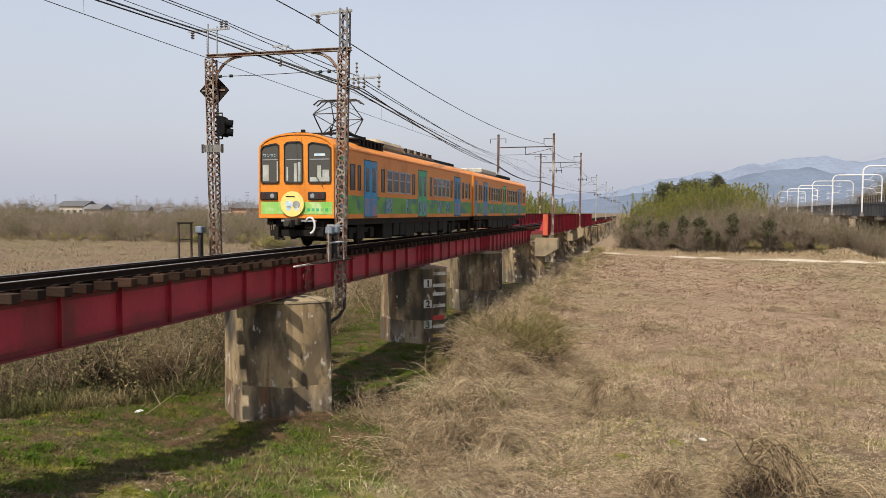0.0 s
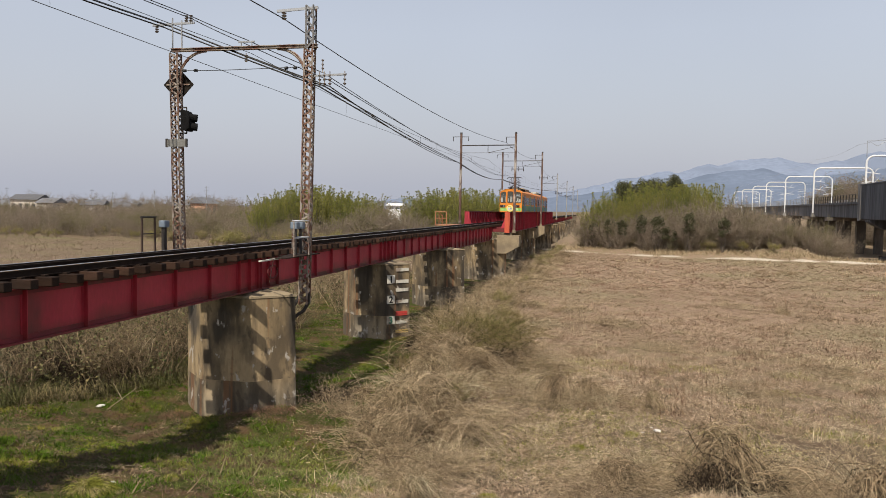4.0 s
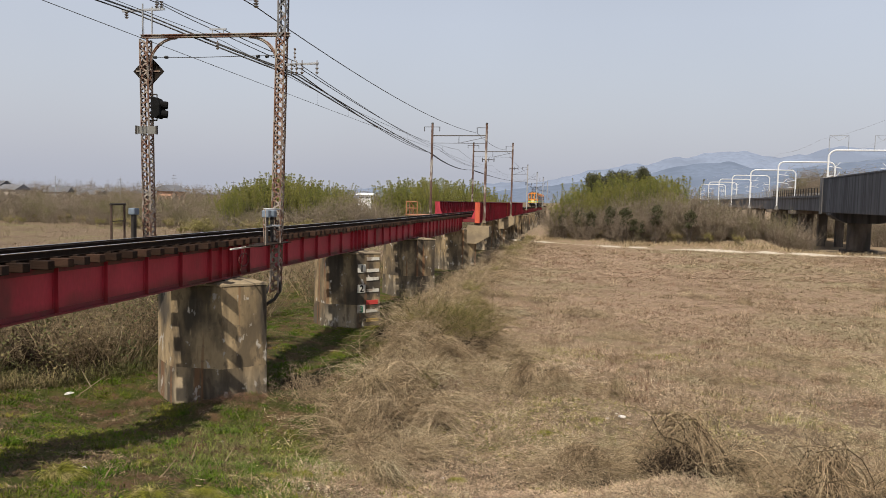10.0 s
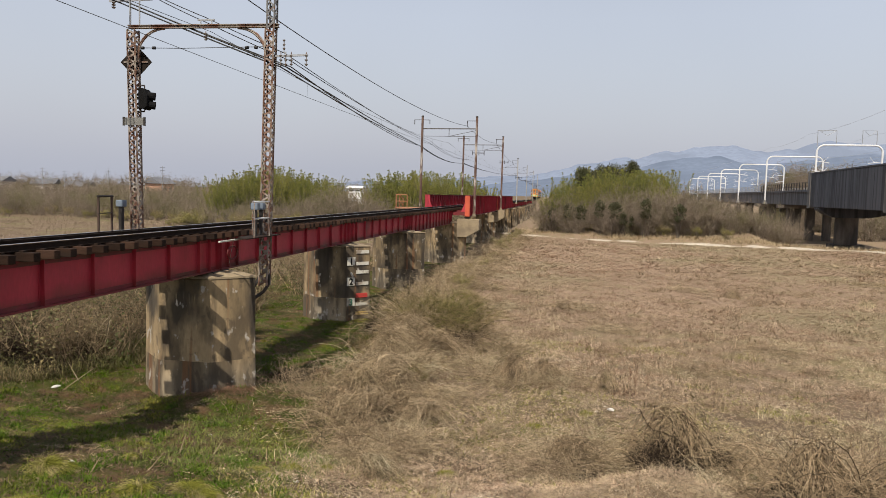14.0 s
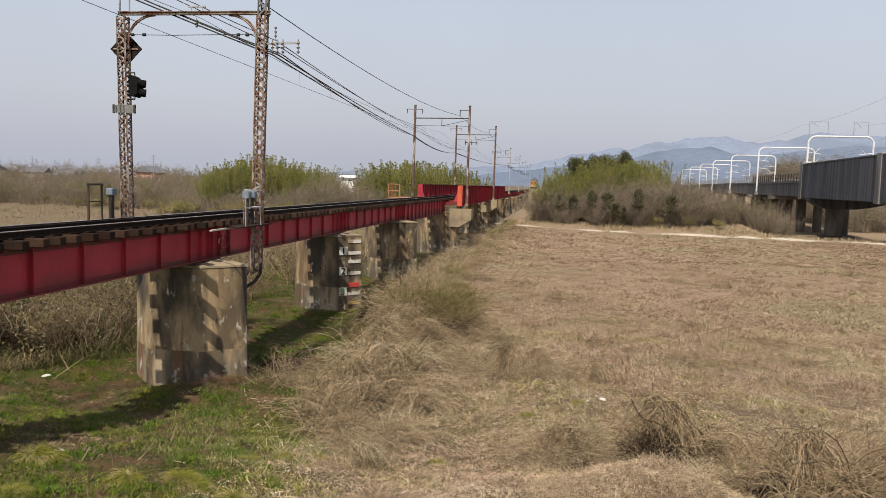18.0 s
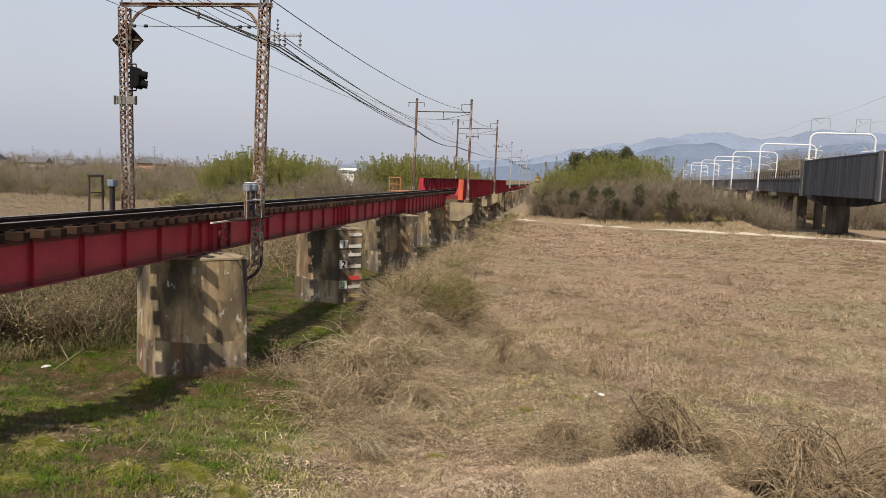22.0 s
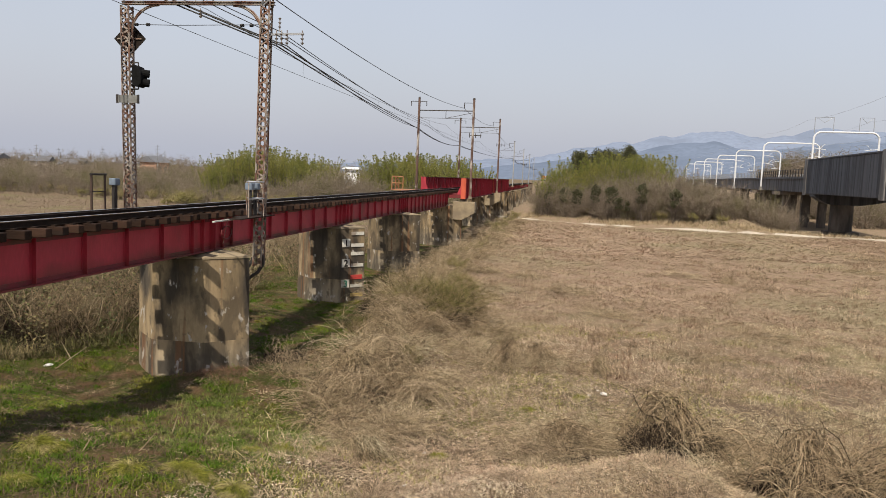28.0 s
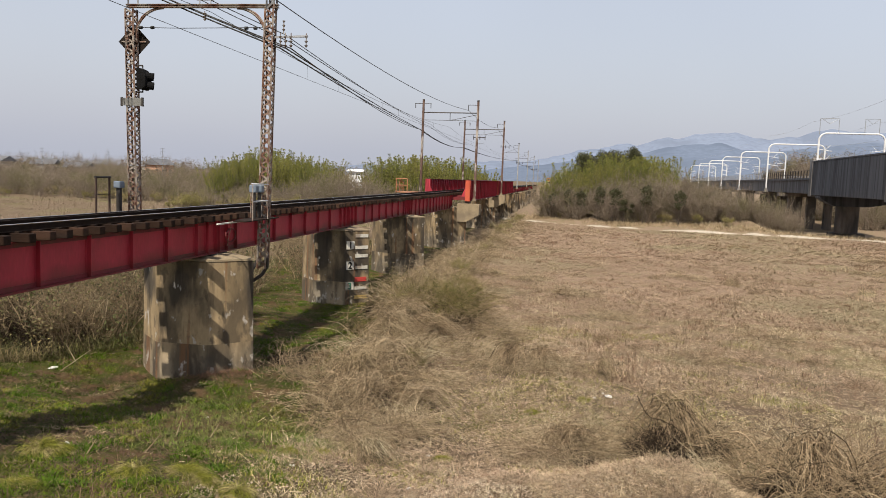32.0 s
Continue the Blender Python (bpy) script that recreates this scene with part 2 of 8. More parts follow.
for m_ in (TAR, RAILSIDE, SLEEPER, PLANK, BLACK):
    m_.node_tree.nodes["Principled BSDF"].inputs["Specular IOR Level"].default_value = 0.12

# ---- mesh helpers ----
def tri_mesh(name, V, F):
    """A mesh of equal polygons from arrays."""
    me = bpy.data.meshes.new(name)
    V, F = np.asarray(V, np.float32), np.asarray(F, np.int32)
    k = F.shape[1]
    me.vertices.add(len(V))
    me.vertices.foreach_set("co", V.ravel())
    me.loops.add(F.size)
    me.loops.foreach_set("vertex_index", F.ravel())
    me.polygons.add(len(F))
    me.polygons.foreach_set("loop_start", np.arange(len(F), dtype=np.int32) * k)
    me.update(calc_edges=True)
    return me


def smooth(me, on=True):
    me.polygons.foreach_set("use_smooth", [on] * len(me.polygons))
    return me


def box(bm, x0, x1, y0, y1, z0, z1, m=None):
    """An axis-aligned block, or one moved by m."""
    vs = [Vector((x, y, z)) for x in (x0, x1) for y in (y0, y1) for z in (z0, z1)]
    if m is not None:
        vs = [m @ v for v in vs]
    v = [bm.verts.new(p) for p in vs]
    for f in ((0, 1, 3, 2), (4, 6, 7, 5), (0, 4, 5, 1), (2, 3, 7, 6), (0, 2, 6, 4), (1, 5, 7, 3)):
        bm.faces.new([v[i] for i in f])


def prism(bm, outline, z0, z1, m=None, top=1.0):
    """An upright prism over an outline of (x, y); top scales its upper end."""
    a = [Vector((x, y, z0)) for x, y in outline]
    c = [Vector((x * top, y * top, z1)) for x, y in outline]
    if m is not None:
        a, c = [m @ p for p in a], [m @ p for p in c]
    a, c = [bm.verts.new(p) for p in a], [bm.verts.new(p) for p in c]
    n = len(outline)
    for i in range(n):
        bm.faces.new((a[i], a[(i + 1) % n], c[(i + 1) % n], c[i]))
    bm.faces.new(a[::-1])
    bm.faces.new(c)


def bar(bm, p, q, r=0.02, sides=6, r2=None):
    """A round bar from p to q."""
    p, q = Vector(p), Vector(q)
    d = q - p
    if d.length < 1e-6:
        return
    u = d.normalized()
    s = u.cross(Vector((0, 0, 1)))
    s = s.normalized() if s.length > 1e-3 else Vector((1, 0, 0))
    w = u.cross(s)
    r2 = r if r2 is None else r2
    A, B = [], []
    for k in range(sides):
        a = 2 * math.pi * k / sides
        o = s * math.cos(a) + w * math.sin(a)
        A.append(bm.verts.new(p + o * r))
        B.append(bm.verts.new(q + o * r2))
    for k in range(sides):
        j = (k + 1) % sides
        bm.faces.new((A[k], A[j], B[j], B[k]))
    bm.faces.new(A[::-1])
    bm.faces.new(B)


def flat(bm, p, q, w=0.05, t=0.01, side=(0, 1, 0)):
    """A flat bar from p to q, w wide at right angles to side, t thick along side."""
    p, q, side = Vector(p), Vector(q), Vector(side).normalized()
    u = (q - p).normalized()
    n = u.cross(side).normalized()
    side = n.cross(u).normalized()
    v = []
    for e in (p, q):
        for a, c in ((-1, -1), (1, -1), (1, 1), (-1, 1)):
            v.append(bm.verts.new(e + n * (a * w / 2) + side * (c * t / 2)))
    for f in ((0, 1, 2, 3), (7, 6, 5, 4), (0, 4, 5, 1), (1, 5, 6, 2), (2, 6, 7, 3), (3, 7, 4, 0)):
        bm.faces.new([v[i] for i in f])


def chain(bm, pts, r, sides=6):
    """One closed tube of radius r along a line of points."""
    pts = [Vector(q) for q in pts]
    rings, s = [], None
    for i, q in enumerate(pts):
        d = (pts[min(i + 1, len(pts) - 1)] - pts[max(i - 1, 0)]).normalized()
        if s is None:
            s = d.cross(Vector((0, 0, 1)))
            s = s.normalized() if s.length > 1e-3 else Vector((1, 0, 0))
        s = (s - d * s.dot(d)).normalized()
        w = d.cross(s)
        rings.append([bm.verts.new(q + (s * math.cos(2 * math.pi * k / sides) + w * math.sin(2 * math.pi * k / sides)) * r) for k in range(sides)])
    for A, B in zip(rings, rings[1:]):
        for k in range(sides):
            bm.faces.new((A[k], A[(k + 1) % sides], B[(k + 1) % sides], B[k]))
    bm.faces.new(rings[0][::-1])
    bm.faces.new(rings[-1])


def mesh_of(name, bm, material, bevel=0.0):
    if bevel:
        bmesh.ops.bevel(bm, geom=list(bm.edges), offset=bevel, segments=1, affect="EDGES")
    bmesh.ops.recalc_face_normals(bm, faces=bm.faces)
    me = bpy.data.meshes.new(name)
    bm.to_mesh(me)
    bm.free()
    if material:
        me.materials.append(material)
    return me


def part(name, bm, material, parent, label="", m=None, bevel=0.0):
    me = bm if isinstance(bm, bpy.types.Mesh) else mesh_of(name, bm, material, bevel)
    if isinstance(bm, bpy.types.Mesh) and material and not me.materials:
        me.materials.append(material)
    ob = new(name, me)
    ob.parent = parent
    if m is not None:
        ob.matrix_basis = m
    if label:
        ob["label"] = label
    return ob


def thing(name, label, category, m=None, group="", kind=""):
    ob = new(name)
    if m is not None:
        ob.matrix_basis = m
    return tagged(ob, label, category, group, kind)


def solid(name, bm, material, label, category, m=None, group="", kind="", bevel=0.0):
    ob = new(name, bm if isinstance(bm, bpy.types.Mesh) else mesh_of(name, bm, material, bevel))
    if isinstance(bm, bpy.types.Mesh) and material and not bm.materials:
        bm.materials.append(material)
    if m is not None:
        ob.matrix_basis = m
    return tagged(ob, label, category, group, kind)


BM = bmesh.new


# ---- ground ----
def zr(y):
    """Height of the rail's head along the line, which falls gently away."""
    return 6.03 - 0.0022 * (y - 14)


def bump2(x, y, cx, cy, r, h):
    return h * np.exp(-((x - cx) ** 2 + (y - cy) ** 2) / (r * r))


def gz(x, y):
    """Height of the ground."""
    x, y = np.clip(np.asarray(x, float), -300, 300), np.asarray(y, float)
    z = 0.35 + 0 * x
    z = z + 0.45 / (1 + np.exp((x - 4.5) / 1.2)) * np.exp(-np.maximum(y - 30, 0) / 30)
    z = z + 0.5 / (1 + np.exp((x + 2.0) / 0.8)) * np.exp(-np.maximum(y - 24, 0) / 12)
    z = z + bump2(x, y, 13.3, 16.0, 1.8, 1.0) + bump2(x, y, 10.4, 15.2, 1.5, 0.5) + bump2(x, y, 17.5, 15.0, 2.5, 0.3)
    z = z + bump2(x, y, 5.6, 34.5, 3.0, 0.75) + bump2(x, y, 4.2, 27.5, 2.0, 0.35)
    z = z + 1.1 * np.clip((x - 18) / 40, 0, 1) * np.clip((y - 40) / 60, 0, 1)
    z = z + bump2(x, y, 1.7, 21.6, 1.6, 0.32) - bump2(x, y, -2.0, 20.8, 2.3, 0.35)
    bank = y - (131 - 0.62 * np.clip(x, 0, 60)) - 3
    z = z + 1.7 * np.clip(bank / 12, 0, 1) * np.clip((x - 1) / 5, 0, 1) * np.clip((190 - y) / 20, 0, 1) * np.clip((46 - x) / 8, 0, 1)
    z = z - 2.3 * np.clip((x - 39) / 7, 0, 1) * np.clip((y - (134 - 0.62 * np.clip(x, 0, 60))) / 10, 0, 1) * np.clip((260 - y) / 30, 0, 1)
    z = z + 5.0 * np.clip((y - 262) / 12, 0, 1) * np.clip((9 - np.abs(x)) / 5, 0, 1)
    z = z + 0.035 * np.sin(x * 3.1 + 1.7 * np.sin(y * 1.9)) * np.sin(y * 2.7 + 1.3 * np.sin(x * 2.3)) * np.clip((48 - y) / 16, 0, 1) * np.clip((38 - x) / 6, 0, 1) * np.clip((x + 16) / 4, 0, 1)
    near = np.clip((66 - y) / 12, 0, 1) * np.clip((38 - x) / 6, 0, 1) * np.clip((x + 16) / 4, 0, 1)
    z = z + near * 0.06 * np.sin(x * 1.3 + 0.4 * y) * np.cos(y * 0.9 - 0.3 * x) + near * 0.10 * np.sin(x * 0.37 + 1.0) * np.cos(y * 0.31)
    # the foot of the bank rises towards the near end of the bridge
    z = z + 0.21 * np.clip(18.6 - y, 0, 9.6) * (0.35 + 0.65 / (1 + np.exp((x - 7.0) / 0.9)))
    # the bank on which the viewer stands
    z = z + 4.6 * np.clip((9.0 - y) / 9.0, 0, 1) * (1 / (1 + np.exp(-(x - 5.5) / 0.8)))
    return z


def graded(a, z, step, far, grow=1.16):
    v = list(np.arange(a, z + 1e-6, step))
    s = step
    while v[-1] < far[1]:
        s *= grow
        v.append(v[-1] + s)
    s = step
    while v[0] > far[0]:
        s *= grow
        v.insert(0, v[0] - s)
    return np.array(v)


gx, gy = graded(-12, 34, 0.28, (-2600, 2600)), graded(8, 62, 0.28, (-600, 4500))
X, Y = np.meshgrid(gx, gy)
Z = gz(X, Y)
nx, ny = len(gx), len(gy)
idx = np.arange(nx * ny).reshape(ny, nx)
F = np.stack([idx[:-1, :-1], idx[:-1, 1:], idx[1:, 1:], idx[1:, :-1]], -1).reshape(-1, 4)
SOIL = surf("dry_meadow_soil", (0.085, 0.060, 0.040), (0.125, 0.09, 0.06), 0.30, 0.95, 0, 0.12, (0.12, 0.115, 0.045), 0.22, 0.16, (1, 1, 1), 0, 0, 30.0)


def moss_zone(m):
    """Dark mossy earth along the shaded strip under the bridge."""
    N, L = m.node_tree.nodes, m.node_tree.links
    b = N["Principled BSDF"]
    old = b.inputs["Base Color"].links[0].from_socket
    sep = N.new("ShaderNodeSeparateXYZ")
    L.new(N.new("ShaderNodeNewGeometry").outputs["Position"], sep.inputs[0])
    nz = N.new("ShaderNodeTexNoise")
    nz.inputs["Scale"].default_value, nz.inputs["Detail"].default_value = 0.5, 5

    def op(kind, a, c):
        n = N.new("ShaderNodeMath")
        n.operation = kind
        for i, v in enumerate((a, c)):
            if isinstance(v, (int, float)):
                n.inputs[i].default_value = v
            else:
                L.new(v, n.inputs[i])
        return n.outputs[0]

    L.new(N.new("ShaderNodeNewGeometry").outputs["Position"], nz.inputs["Vector"])
    d = op("ABSOLUTE", op("ADD", sep.outputs[0], 3.6), 0)
    d = op("ADD", d, op("MULTIPLY", op("SUBTRACT", nz.outputs[0], 0.5), 5.0))
    d = op("ADD", d, op("MULTIPLY", op("MAXIMUM", op("SUBTRACT", sep.outputs[1], 40.0), 0.0), 0.08))
    near = op("MINIMUM", op("MAXIMUM", op("SUBTRACT", 20.0, sep.outputs[1]), 0.0), 12.0)
    d = op("SUBTRACT", d, op("MULTIPLY", near, 0.30))
    r = N.new("ShaderNodeMapRange")
    r.inputs["From Min"].default_value, r.inputs["From Max"].default_value = 7.3, 8.6
    r.inputs["To Min"].default_value, r.inputs["To Max"].default_value = 1.0, 0.0
    L.new(d, r.inputs["Value"])
    n2 = N.new("ShaderNodeTexNoise")
    n2.inputs["Scale"].default_value, n2.inputs["Detail"].default_value = 1.1, 6
    L.new(sep.inputs[0].links[0].from_socket, n2.inputs["Vector"])
    r2 = N.new("ShaderNodeMapRange")
    r2.inputs["From Min"].default_value, r2.inputs["From Max"].default_value = 0.47, 0.60
    L.new(n2.outputs[0], r2.inputs["Value"])
    earth = N.new("ShaderNodeMix")
    earth.data_type = "RGBA"
    earth.inputs["A"].default_value, earth.inputs["B"].default_value = (0.050, 0.060, 0.014, 1), (0.105, 0.066, 0.036, 1)
    L.new(r2.outputs[0], earth.inputs["Factor"])
    mx = N.new("ShaderNodeMix")
    mx.data_type = "RGBA"
    L.new(r.outputs[0], mx.inputs["Factor"])
    L.new(old, mx.inputs["A"])
    L.new(earth.outputs["Result"], mx.inputs["B"])
    mat_ = N.new("ShaderNodeMapRange")
    mat_.inputs["From Min"].default_value, mat_.inputs["From Max"].default_value = 20.0, 46.0
    L.new(sep.outputs[1], mat_.inputs["Value"])
    wide = N.new("ShaderNodeMix")
    wide.data_type = "RGBA"
    side = N.new("ShaderNodeMapRange")
    side.inputs["From Min"].default_value, side.inputs["From Max"].default_value = -4.0, 4.0
    side.inputs["To Min"].default_value = 0.35
    L.new(sep.outputs[0], side.inputs["Value"])
    L.new(op("MULTIPLY", op("MULTIPLY", mat_.outputs[0], side.outputs[0]), op("SUBTRACT", 1.0, r.outputs[0])), wide.inputs["Factor"])
    L.new(mx.outputs["Result"], wide.inputs["A"])
    straw_ = N.new("ShaderNodeMix")
    straw_.data_type = "RGBA"
    straw_.inputs["A"].default_value, straw_.inputs["B"].default_value = (0.27, 0.198, 0.142, 1), (0.215, 0.175, 0.105, 1)
    L.new(r2.outputs[0], straw_.inputs["Factor"])
    L.new(straw_.outputs["Result"], wide.inputs["B"])
    L.new(wide.outputs["Result"], b.inputs["Base Color"])


moss_zone(SOIL)
SOIL.node_tree.nodes["Principled BSDF"].inputs["Specular IOR Level"].default_value = 0.08
solid("ground", smooth(tri_mesh("ground", np.stack([X, Y, Z], -1).reshape(-1, 3), F)), SOIL,
               "dry riverside meadow of straw and bare soil", "ground", kind="structure")

# ---- bridge ----
PIER_Y = [-6.4, 8.1, 22.6, 37.1, 51.6, 72.6, 103.5, 135.0, 155, 175, 195, 215, 235, 255]
HEX = [(-1.85, 0), (-0.83, -1.0), (0.83, -1.0), (1.85, 0), (0.83, 1.0), (-0.83, 1.0)]
SLOPE = -math.degrees(0.0022)


def along(y):
    return pose(0, y, zr(y), SLOPE)


def pier(y, top, wide=1.0, corbel=False):
    base = float(gz(0, y)) - 0.5
    p = thing("bridge_pier", "weathered concrete bridge pier with pointed noses, streaked dark", "pier", pose(0, y, 0), "bridge piers")
    bm = BM()
    prism(bm, [(x * wide * 1.012, yy * 1.012) for x, yy in HEX], base, top - 0.06, None, 0.985)
    part("shaft", bm, CONC, p, bevel=0.03)
    if y < 60:
        bm = BM()
        prism(bm, [(x * wide * 1.0145, yy * 1.0145) for x, yy in HEX], base, 1.95, None, 0.9935)
        part("lower_lift", bm, CONC, p, "washed lower lift of the pier", bevel=0.015)
    bm = BM()
    a = [(x * wide * 1.012, yy * 1.012) for x, yy in HEX]
    lo = [bm.verts.new((x, yy, top - 0.06)) for x, yy in a]
    mid = [bm.verts.new((x, yy, top)) for x, yy in a]
    hi = [bm.verts.new((x * 0.55, yy * 0.55, top + 0.09)) for x, yy in a]
    for r0, r1 in ((lo, mid), (mid, hi)):
        for i in range(6):
            bm.faces.new((r0[i], r0[(i + 1) % 6], r1[(i + 1) % 6], r1[i]))
    bm.faces.new(hi)
    bm.faces.new(lo[::-1])
    part("cap", bm, CONCCAP, p, "pale sloping concrete cap")
    if corbel:
        bm = BM()
        o = [(1.2, 3.35), (1.2, 5.05), (3.3, 5.05), (3.3, 4.05), (2.1, 3.35)]
        for s in (-0.75, 0.75):
            [bm.verts.new((x, s, z - 5.05 + top + 0.35)) for x, z in o]
        bm.verts.ensure_lookup_table()
        n = len(o)
        for i in range(n):
            j = (i + 1) % n
            bm.faces.new((bm.verts[i], bm.verts[j], bm.verts[n + j], bm.verts[n + i]))
        bm.faces.new(bm.verts[:n])
        bm.faces.new(bm.verts[n:][::-1])
        part("corbel", bm, CONCCAP, p, "bracket of pale concrete that carries a mast")
    return p


def deck_girder(y0, y1, depth, stiff, ring=False):
    """Two plate girders under the track, with flanges, stiffeners and cross frames."""
    L = y1 - y0 - 0.08
    s = thing("bridge_span", "red painted steel deck girder span on concrete piers", "bridge span", along(y0 + 0.04), "bridge spans")
    top = -0.34
    for sx, nm in ((-1, "girder"), (1, "girder")):
        bm = BM()
        x = sx * 0.56
        box(bm, x - 0.008, x + 0.008, 0, L, top - depth, top)
        g = part(nm, bm, RED, s)
        bm = BM()
        for z0, z1 in ((top - 0.03, top), (top - depth - 0.03, top - depth + 0.012)):
            box(bm, x - 0.12, x + 0.12, -0.01, L + 0.01, z0, z1)
        for z0, z1 in ((top - 0.13, top - 0.03), (top - depth + 0.012, top - depth + 0.11)):
            box(bm, x - 0.022, x + 0.022, 0, L, z0, z1)
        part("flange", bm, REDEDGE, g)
        n = max(2, round((L - 2.6) / stiff))
        for yy in [0.05, 0.62, L - 0.62, L - 0.05] + [1.3 + i * (L - 2.6) / n for i in range(n + 1)]:
            bm = BM()
            for e in (-1, 1):
                xa, xb = sorted((x + e * 0.009, x + e * 0.115))
                box(bm, xa, xb, yy - 0.009, yy + 0.009, top - depth + 0.014, top - 0.032)
                xa, xb = sorted((x + e * 0.009, x + e * 0.020))
                box(bm, xa, xb, yy - 0.06, yy + 0.06, top - depth + 0.014, top - 0.032)
            part("stiffener", bm, RED, g)
    bm = BM()
    for i in range(max(2, round(L / 3)) + 1):
        yy = 0.2 + i * (L - 0.4) / max(2, round(L / 3))
        for a, c in (((-0.55, yy, top - 0.1), (0.55, yy, top - depth + 0.1)), ((0.55, yy, top - 0.1), (-0.55, yy, top - depth + 0.1)), ((-0.55, yy, top - 0.1), (0.55, yy, top - 0.1))):
            flat(bm, a, c, 0.08, 0.01)
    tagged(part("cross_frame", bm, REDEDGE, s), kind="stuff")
    for sx in (-1, 1):
        for yy in (0.3, L - 0.3):
            bm = BM()
            box(bm, sx * 0.56 - 0.15, sx * 0.56 + 0.15, yy - 0.2, yy + 0.2, top - depth - 0.10, top - depth - 0.031)
            part("bearing", bm, DARKSTEEL, s)
    if ring:
        bm = BM()
        pts = [(0.72, 0.72 + 0.36 * math.cos(a), top - 0.52 + 0.21 * math.sin(a)) for a in np.linspace(0.9, 2 * math.pi + 0.6, 22)]
        chain(bm, pts, 0.03)
        part("cable_loop", bm, REDEDGE, s)
    return s


def through_girder(y0, y1):
    """Half-through span: deep girders that rise past the rails."""
    L = y1 - y0 - 0.1
    s = thing("bridge_span", "bright red half-through plate girder span with orange end plates", "bridge span", along(y0 + 0.05), "bridge spans")
    hi, lo = 1.06, -0.92
    for sx in (-1, 1):
        x = 2.06 if sx > 0 else -1.85
        bm = BM()
        box(bm, x - 0.01, x + 0.01, 0, L, lo, hi)
        g = part("girder", bm, RED, s)
        bm = BM()
        for z0, z1 in ((hi - 0.02, hi + 0.03), (lo - 0.03, lo + 0.02)):
            box(bm, x - 0.24, x + 0.24, 0, L, z0, z1)
        part("flange", bm, REDEDGE, g)
        bm = BM()
        box(bm, x - 0.24, x + 0.24, -0.03, 0.0, lo, hi)
        part("end_plate", bm, ORANGE if sx > 0 else RED, g, "orange end plate" if sx > 0 else "")
        n = round(L / 1.45)
        for i in range(n + 1):
            yy = min(max(i * L / n, 0.05), L - 0.05)
            bm = BM()
            for e in (-1, 1):
                xa, xb = sorted((x + e * 0.011, x + e * 0.15))
                box(bm, xa, xb, yy - 0.011, yy + 0.011, lo + 0.021, hi - 0.021)
            if i % 2 == 0:
                e = -sx
                v = [bm.verts.new(p) for p in ((x + e * 0.02, yy + 0.012, hi - 0.1), (x + e * 0.02, yy + 0.012, -0.5), (x + e * 0.62, yy + 0.012, -0.5))]
                w = [bm.verts.new(p.co - Vector((0, 0.024, 0))) for p in v]
                bm.faces.new(v)
                bm.faces.new(w[::-1])
                for k in range(3):
                    bm.faces.new((v[k], w[k], w[(k + 1) % 3], v[(k + 1) % 3]))
            part("stiffener", bm, RED, g)
    bm = BM()
    for i in range(round(L / 2.9) + 1):
        yy = 0.15 + i * (L - 0.3) / round(L / 2.9)
        box(bm, -1.83, 2.04, yy - 0.1, yy + 0.1, -0.85, -0.42)
    for x in (-0.55, 0.55):
        box(bm, x - 0.09, x + 0.09, 0.0, L, -0.41, -0.33)
    part("floor_frame", bm, REDEDGE, s)
    for sx in (-1, 1):
        for yy in (0.4, L - 0.4):
            bm = BM()
            box(bm, sx * 2.06 - 0.3, sx * 2.06 + 0.3, yy - 0.3, yy + 0.3, lo - 0.16, lo - 0.031)
            part("bearing", bm, DARKSTEEL, s)


for i, y in enumerate(PIER_Y):
    if 60 < y < 140:
        pier(y, zr(y) - 1.52 if y < 80 else zr(y) - 1.16, 1.12, y < 110)
    else:
        pier(y, zr(y) - 1.48, (0.94 if 30 < y < 40 else 1.0) if y < 60 else 1.08)
SPANS = list(zip(PIER_Y, PIER_Y[1:]))
for y0, y1 in SPANS:
    if 60 < y0 < 134:
        through_girder(y0, y1)
    elif 50 < y0 < 60:
        deck_girder(y0, y1 - 0.3, 1.25, 1.5)
    else:
        deck_girder(y0, y1, 1.0, 1.8 if y0 < 60 else 2.5, 20 < y0 < 30)

# sleepers and rails
SPAN0, SPAN1 = -4.5, 480.0
bm = BM()
box(bm, -1.0, 1.0, -0.105, 0.105, -0.095, 0.085)
sleeper_mesh = mesh_of("sleeper", bm, SLEEPER, 0.012)
track = thing("railway_track", "worn steel rails on weathered timber bridge sleepers", "railway track", along(0), kind="structure")
y = 9.0
k = 0
rs = random.Random(4)
far_bm = BM()
while y < 330:
    m = pose(rs.uniform(-0.05, 0.05), y + rs.uniform(-0.02, 0.02), -0.243 + rs.uniform(-0.008, 0.006), 0, 0, rs.uniform(-0.8, 0.8))
    if k < 190:
        ob = part("sleeper", sleeper_mesh, None, track, m=m)
    else:
        box(far_bm, -1.0, 1.0, -0.1, 0.1, -0.085, 0.085, m)
    y += 0.60
    k += 1
bolts = BM()
y = 9.0
for k in range(70):
    for s in (-1, 1):
        box(bolts, s * 0.74 - 0.045, s * 0.74 + 0.045, y - 0.05, y + 0.05, -0.156, -0.125)
    y += 0.60
tagged(part("hook_bolts", bolts, RAILSIDE, track, "dark hook bolts on the sleeper ends"), kind="stuff")
tagged(part("sleepers_beyond", far_bm, SLEEPER, track), kind="stuff")
